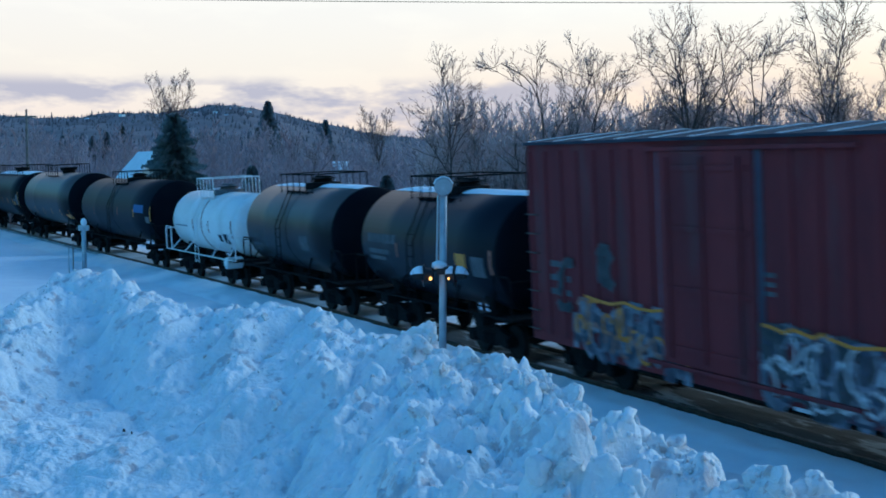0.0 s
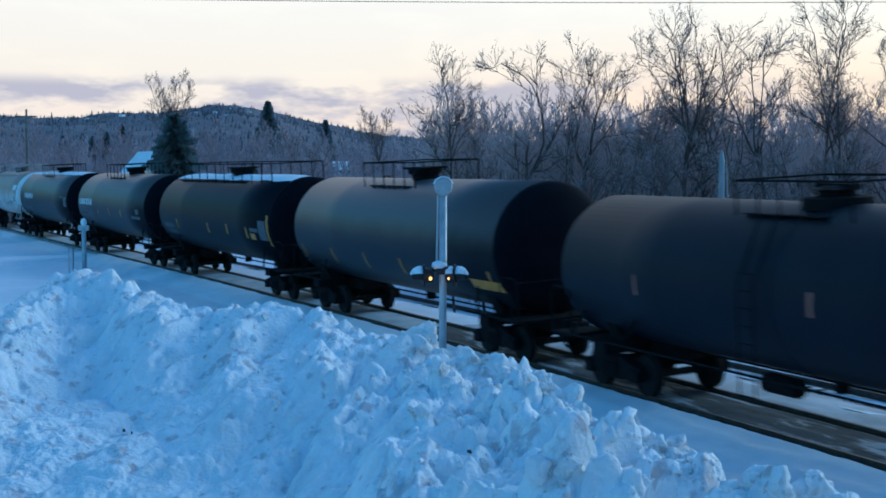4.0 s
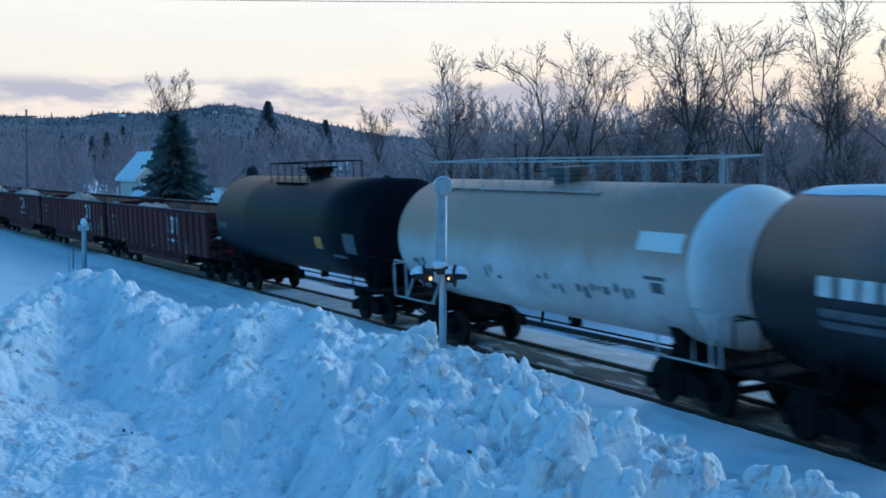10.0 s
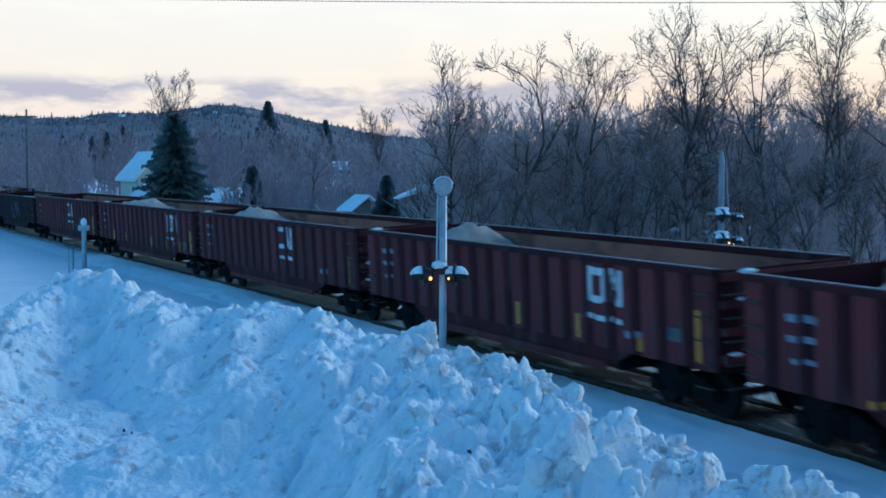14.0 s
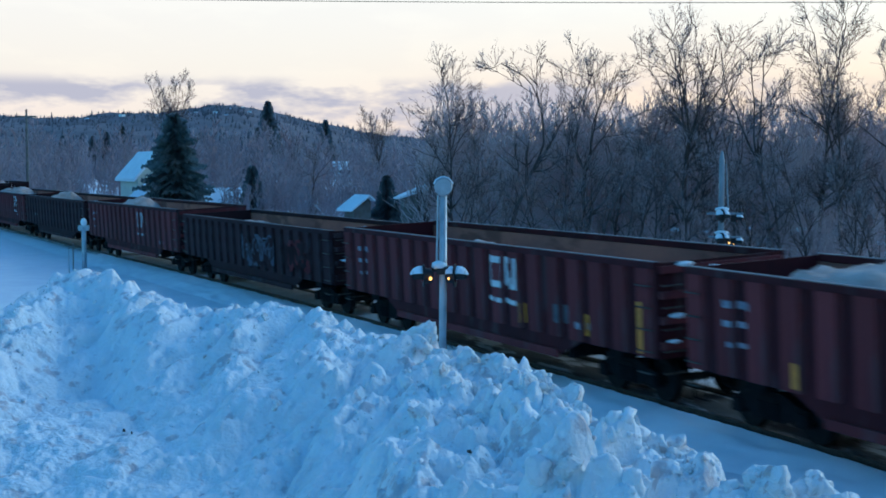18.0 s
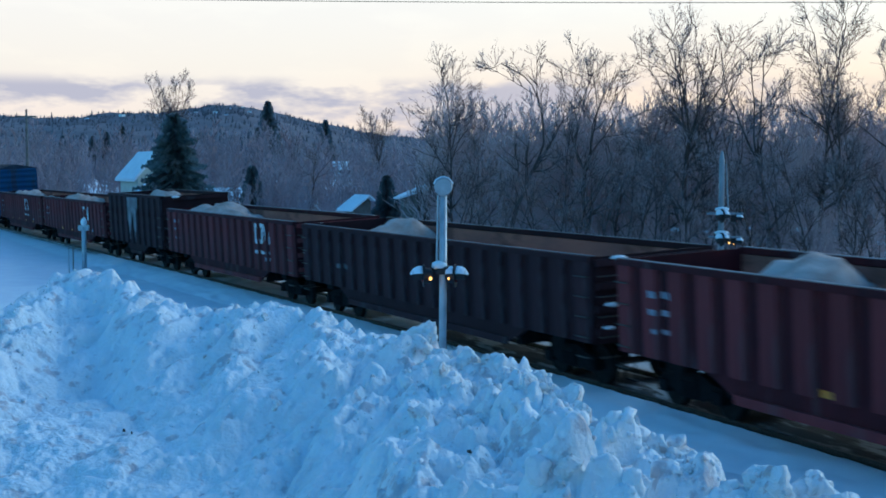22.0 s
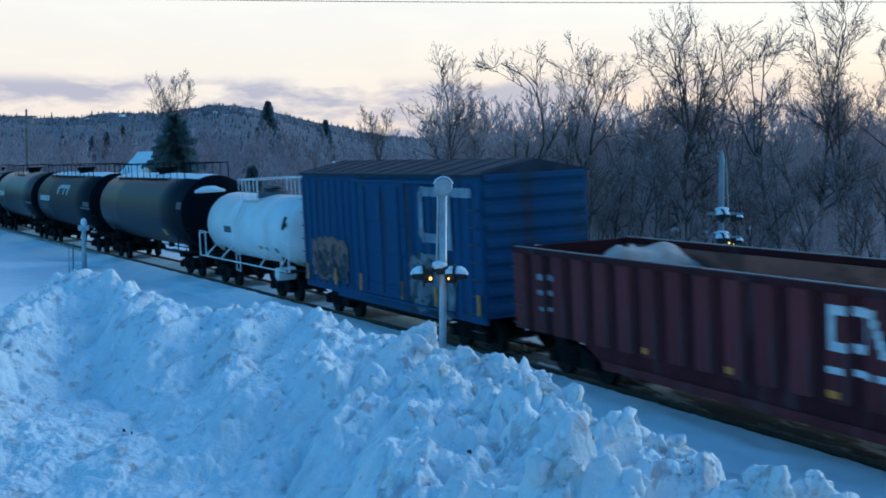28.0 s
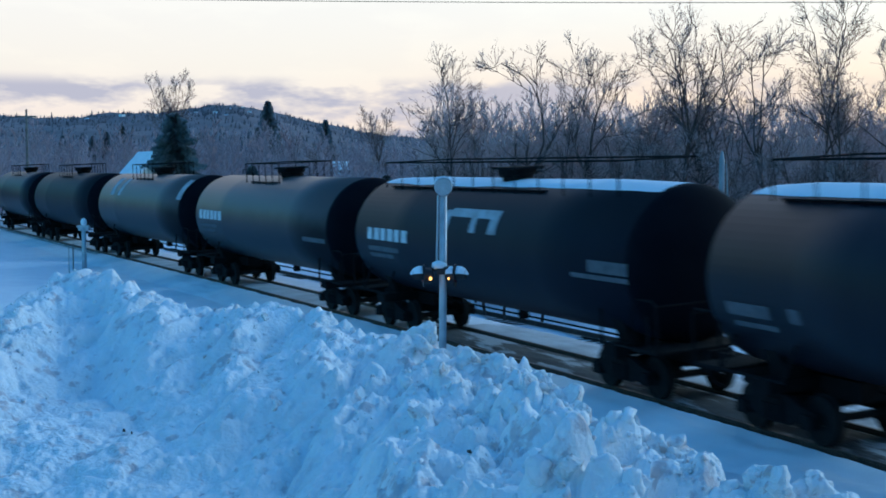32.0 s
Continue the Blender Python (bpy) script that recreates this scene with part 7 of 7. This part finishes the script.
scatter("undergrowth", "low frosted shrubs beyond the siding", 420, lambda i: ((lambda d: (rng.uniform(-0.42, 0.02) if d > 138 else rng.choice((rng.uniform(-0.15, 0.02), rng.uniform(-0.42, -0.27))), d, -0.8, rng.uniform(0.25, 0.65)))(rng.uniform(100, 165))), low_far, "woods", "shrubs")


lump_v = []
bm = bmesh.new()
bmesh.ops.create_icosphere(bm, subdivisions=2, radius=1)
bm.verts.ensure_lookup_table()
for k in range(4):
    lump_v.append(np.array([v.co * (1 + 0.5 * noise.noise(v.co * 1.6 + Vector((k * 5, 0, 0)))) for v in bm.verts]) * np.array([1.3, 0.8, 0.42]))
lump_f = np.array([[v.index for v in f.verts] for f in bm.faces])
bm.free()
scatter("snow_patches", "snow caught on stumps and fallen branches in the thicket", 150, lambda i: (lambda q: (rng.choice((rng.uniform(0.0, 0.09), rng.uniform(0.0, 0.36), rng.uniform(0.32, 0.36))), 54 + q * 8, -0.5 + 2.4 * q * q, rng.uniform(0.08, 0.34)))(rng.random()), [(v, lump_f) for v in lump_v], "snow", "snow")
scatter("undergrowth", "low frosted brush round the sheds", 170, lambda i: (rng.uniform(-0.17, 0.0), rng.uniform(104, 136), -0.8, rng.uniform(0.22, 0.5)), low_far, "woods", "shrubs")
# added woods, never in view: they cut the low sky light from behind
scatter("woods", "added bare woods out of view that block low light from behind", 90, lambda i: (lambda a, r: (math.tan(a), -r * math.cos(a), 1.6, rng.uniform(1.1, 1.7)))(rng.uniform(-1.1, 1.1), rng.uniform(22, 45)), low_far, "brush")


def spruce(seed, height, width, frost=False):
    rng = random.Random(seed)
    th = tagged(new("spruce_tree"), "dark green spruce tree dusted with frost", "tree")
    bm = bmesh.new()
    tube(bm, [(0, 0, 0), (0, 0, height)], [height * 0.02, 0.02], 8)
    part("trunk", bm, M["bark"], th)
    vs, fs = [], []
    z = height * 0.06
    while z < height * 0.985:
        f = 1 - z / height
        r = width * (0.06 + 0.94 * f ** 0.75) * rng.uniform(0.85, 1.1)
        nb = int(12 + 18 * f)
        for k in range(nb):
            a = 2 * math.pi * k / nb + rng.uniform(-0.35, 0.35)
            ln = r * rng.uniform(0.45, 1.25)
            jig = rng.uniform(-0.03, 0.03) * height
            d = Vector((math.cos(a), math.sin(a), 0))
            s = Vector((-d.y, d.x, 0))
            m = 9
            for j in range(m):
                q = (j + 0.6) / m
                zz = z + jig
                c = d * (ln * q) + Vector((0, 0, zz - 0.42 * ln * q + 0.14 * ln * q * q))
                wl = ln * 0.24 * (1.05 - q) + 0.20
                for sg in (-1, 1):
                    tip = c + (s * sg * wl * rng.uniform(0.6, 1.1) + d * wl * rng.uniform(0.4, 0.9)) + Vector((0, 0, -0.55 * wl + rng.uniform(-0.14, 0.06)))
                    t = d * 0.20 * (0.5 + wl) + Vector((0, 0, 0.07))
                    i0 = len(vs)
                    vs += [c - t, tip - t * 0.3 + Vector((0, 0, -0.05)), tip + t * 0.3, c + t]
                    fs.append((i0, i0 + 1, i0 + 2, i0 + 3))
        z += height * 0.024 * rng.uniform(0.7, 1.3)
    ob = new("crown", npmesh("crown", vs, fs, M["needle_frost_haze" if frost else "needle"], False))
    ob.parent = th
    return th


s1 = spruce(1, 9.9, 3.9)
s1.matrix_basis = Matrix.Translation(spot(-0.2005, 112, -0.6))
s2 = spruce(2, 5.4, 1.3, True)
s2.matrix_basis = Matrix.Translation(spot(-0.143, 112, -0.6))
s3 = spruce(3, 4.6, 1.4, True)
s3.matrix_basis = Matrix.Translation(spot(-0.042, 100, -0.6))
# far spruces, their needles paled to paint in the haze
s4 = spruce(4, 9.3, 2.6, True)
s4.matrix_basis = Matrix.Translation(spot(-0.262, 300, 2.5))
for tan, d, z, h in ((-0.131, 300, 3.5, 16), (-0.138, 310, 3, 11), (-0.088, 320, 3, 13), (-0.27, 340, 3, 10), (-0.252, 350, 3, 11), (-0.285, 345, 3, 10), (-0.305, 330, 3, 9), (-0.145, 200, 0, 7), (0.03, 95, -0.8, 6), (-0.24, 330, 3, 12), (0.055, 88, -0.9, 6.5)):
    m = Matrix.LocRotScale(spot(tan, d, z), Euler((0, 0, d)), Vector((1, 1, 1)))
    o = copy_thing(s4, m)
    o.scale = (h / 9.3 * 0.9, h / 9.3 * 0.9, h / 9.3)

# ---- the far hill ----
HILL = [(-0.60, 45), (-0.42, 58), (-0.333, 62), (-0.30, 60), (-0.26, 64), (-0.22, 66), (-0.18, 72), (-0.172, 74), (-0.155, 73), (-0.135, 68), (-0.11, 60), (-0.08, 50), (-0.05, 42), (0.0, 36), (0.1, 34), (0.3, 34), (0.6, 30)]
ht = np.linspace(-0.6, 0.6, 360)
hd = np.linspace(420, 2300, 90)
HT, HD = np.meshgrid(ht, hd)
top = np.interp(HT, [h[0] for h in HILL], [h[1] for h in HILL])
rise = np.clip((HD - 420) / (1450 - 420), 0, 1)
fall = np.clip((HD - 1500) / 700, 0, 1)
HZ = -6 + (top + 4) * (rise ** 1.25) * (1 - fall * fall) + waves(HT * 40, HD * 0.02, 1.0, 21) * 5 * rise + waves(HT * 160, HD * 0.06, 1.0, 22) * 3.0 * rise
HX, HY = HD * (FWD.x + HT * RIGHT.x), HD * (FWD.y + HT * RIGHT.y)
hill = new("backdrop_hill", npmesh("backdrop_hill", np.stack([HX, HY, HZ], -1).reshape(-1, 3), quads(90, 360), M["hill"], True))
tagged(hill, "distant wooded hill under thin snow", "hill", kind="structure")


def hill_z(tan, d):
    return float(HZ[np.argmin(abs(hd - d)), np.argmin(abs(ht - tan))])


cone_v = np.array([(0.5 * math.cos(k * 1.2566), 0.5 * math.sin(k * 1.2566), 0) for k in range(5)] + [(0, 0, 2.6)])
cone = (cone_v, np.array([(k, (k + 1) % 5, 5) for k in range(5)]))


def hill_pick(i):
    tan = rng.uniform(-0.45, 0.12)
    d = rng.choice((rng.uniform(1250, 1470), rng.uniform(700, 1400)))
    return tan, d, hill_z(tan, d) - 1, rng.uniform(0.8, 1.9) * (1.5 if rng.random() < 0.06 else 1)


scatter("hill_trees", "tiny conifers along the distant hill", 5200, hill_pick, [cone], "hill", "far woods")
hb = bmesh.new()
box(hb, -2.6, 2.6, -2.2, 2.2, -2.5, -0.1)
hut_me = mesh("far_roof", hb, M["roof_snow"])
for tan, d in ((-0.165, 1380), (-0.158, 1370), (-0.15, 1390), (-0.185, 1330), (-0.17, 1300), (-0.145, 1350), (-0.162, 1250), (-0.265, 1350), (-0.24, 1340), (-0.215, 1340)):
    o = new("far_house", hut_me)
    o.matrix_basis = Matrix.Translation(spot(tan, d, hill_z(tan, d) + 1)) @ Matrix.Rotation(AXIS + tan * 9, 4, "Z")
    tagged(o, "tiny snow-roofed house on the distant hill", "house", group="houses on the hill")


# ---- movement ----
def motions():
    times = [i * 0.5 for i in range(65)]
    for car, s, half in CARS:
        walk(car, [(t, car_pose(s + travelled(t), half)) for t in times])
    # wheels roll while their car is near; each row is one thirtieth of a second
    near = {}
    for car, s, half in CARS:
        ks = [k for k in range(961) if -115 < s + travelled(k / FPS) < 0]
        if ks:
            near[car] = (max(0, ks[0]), min(960, ks[-1]))
    for car, w, wx in WHEELS:
        if car not in near:
            continue
        k0, k1 = near[car]
        place = w.matrix_basis.translation.copy()
        rows = []
        for k in sorted({0, *range(k0, k1 + 1, 1), 960}):
            kk = min(max(k, k0), k1)
            turn = (travelled(kk / FPS) - travelled(k0 / FPS)) / 0.425
            rows.append((k / FPS, Matrix.Translation(place) @ Matrix.Rotation(turn, 4, "Y")))
        walk(w, rows)


motions()
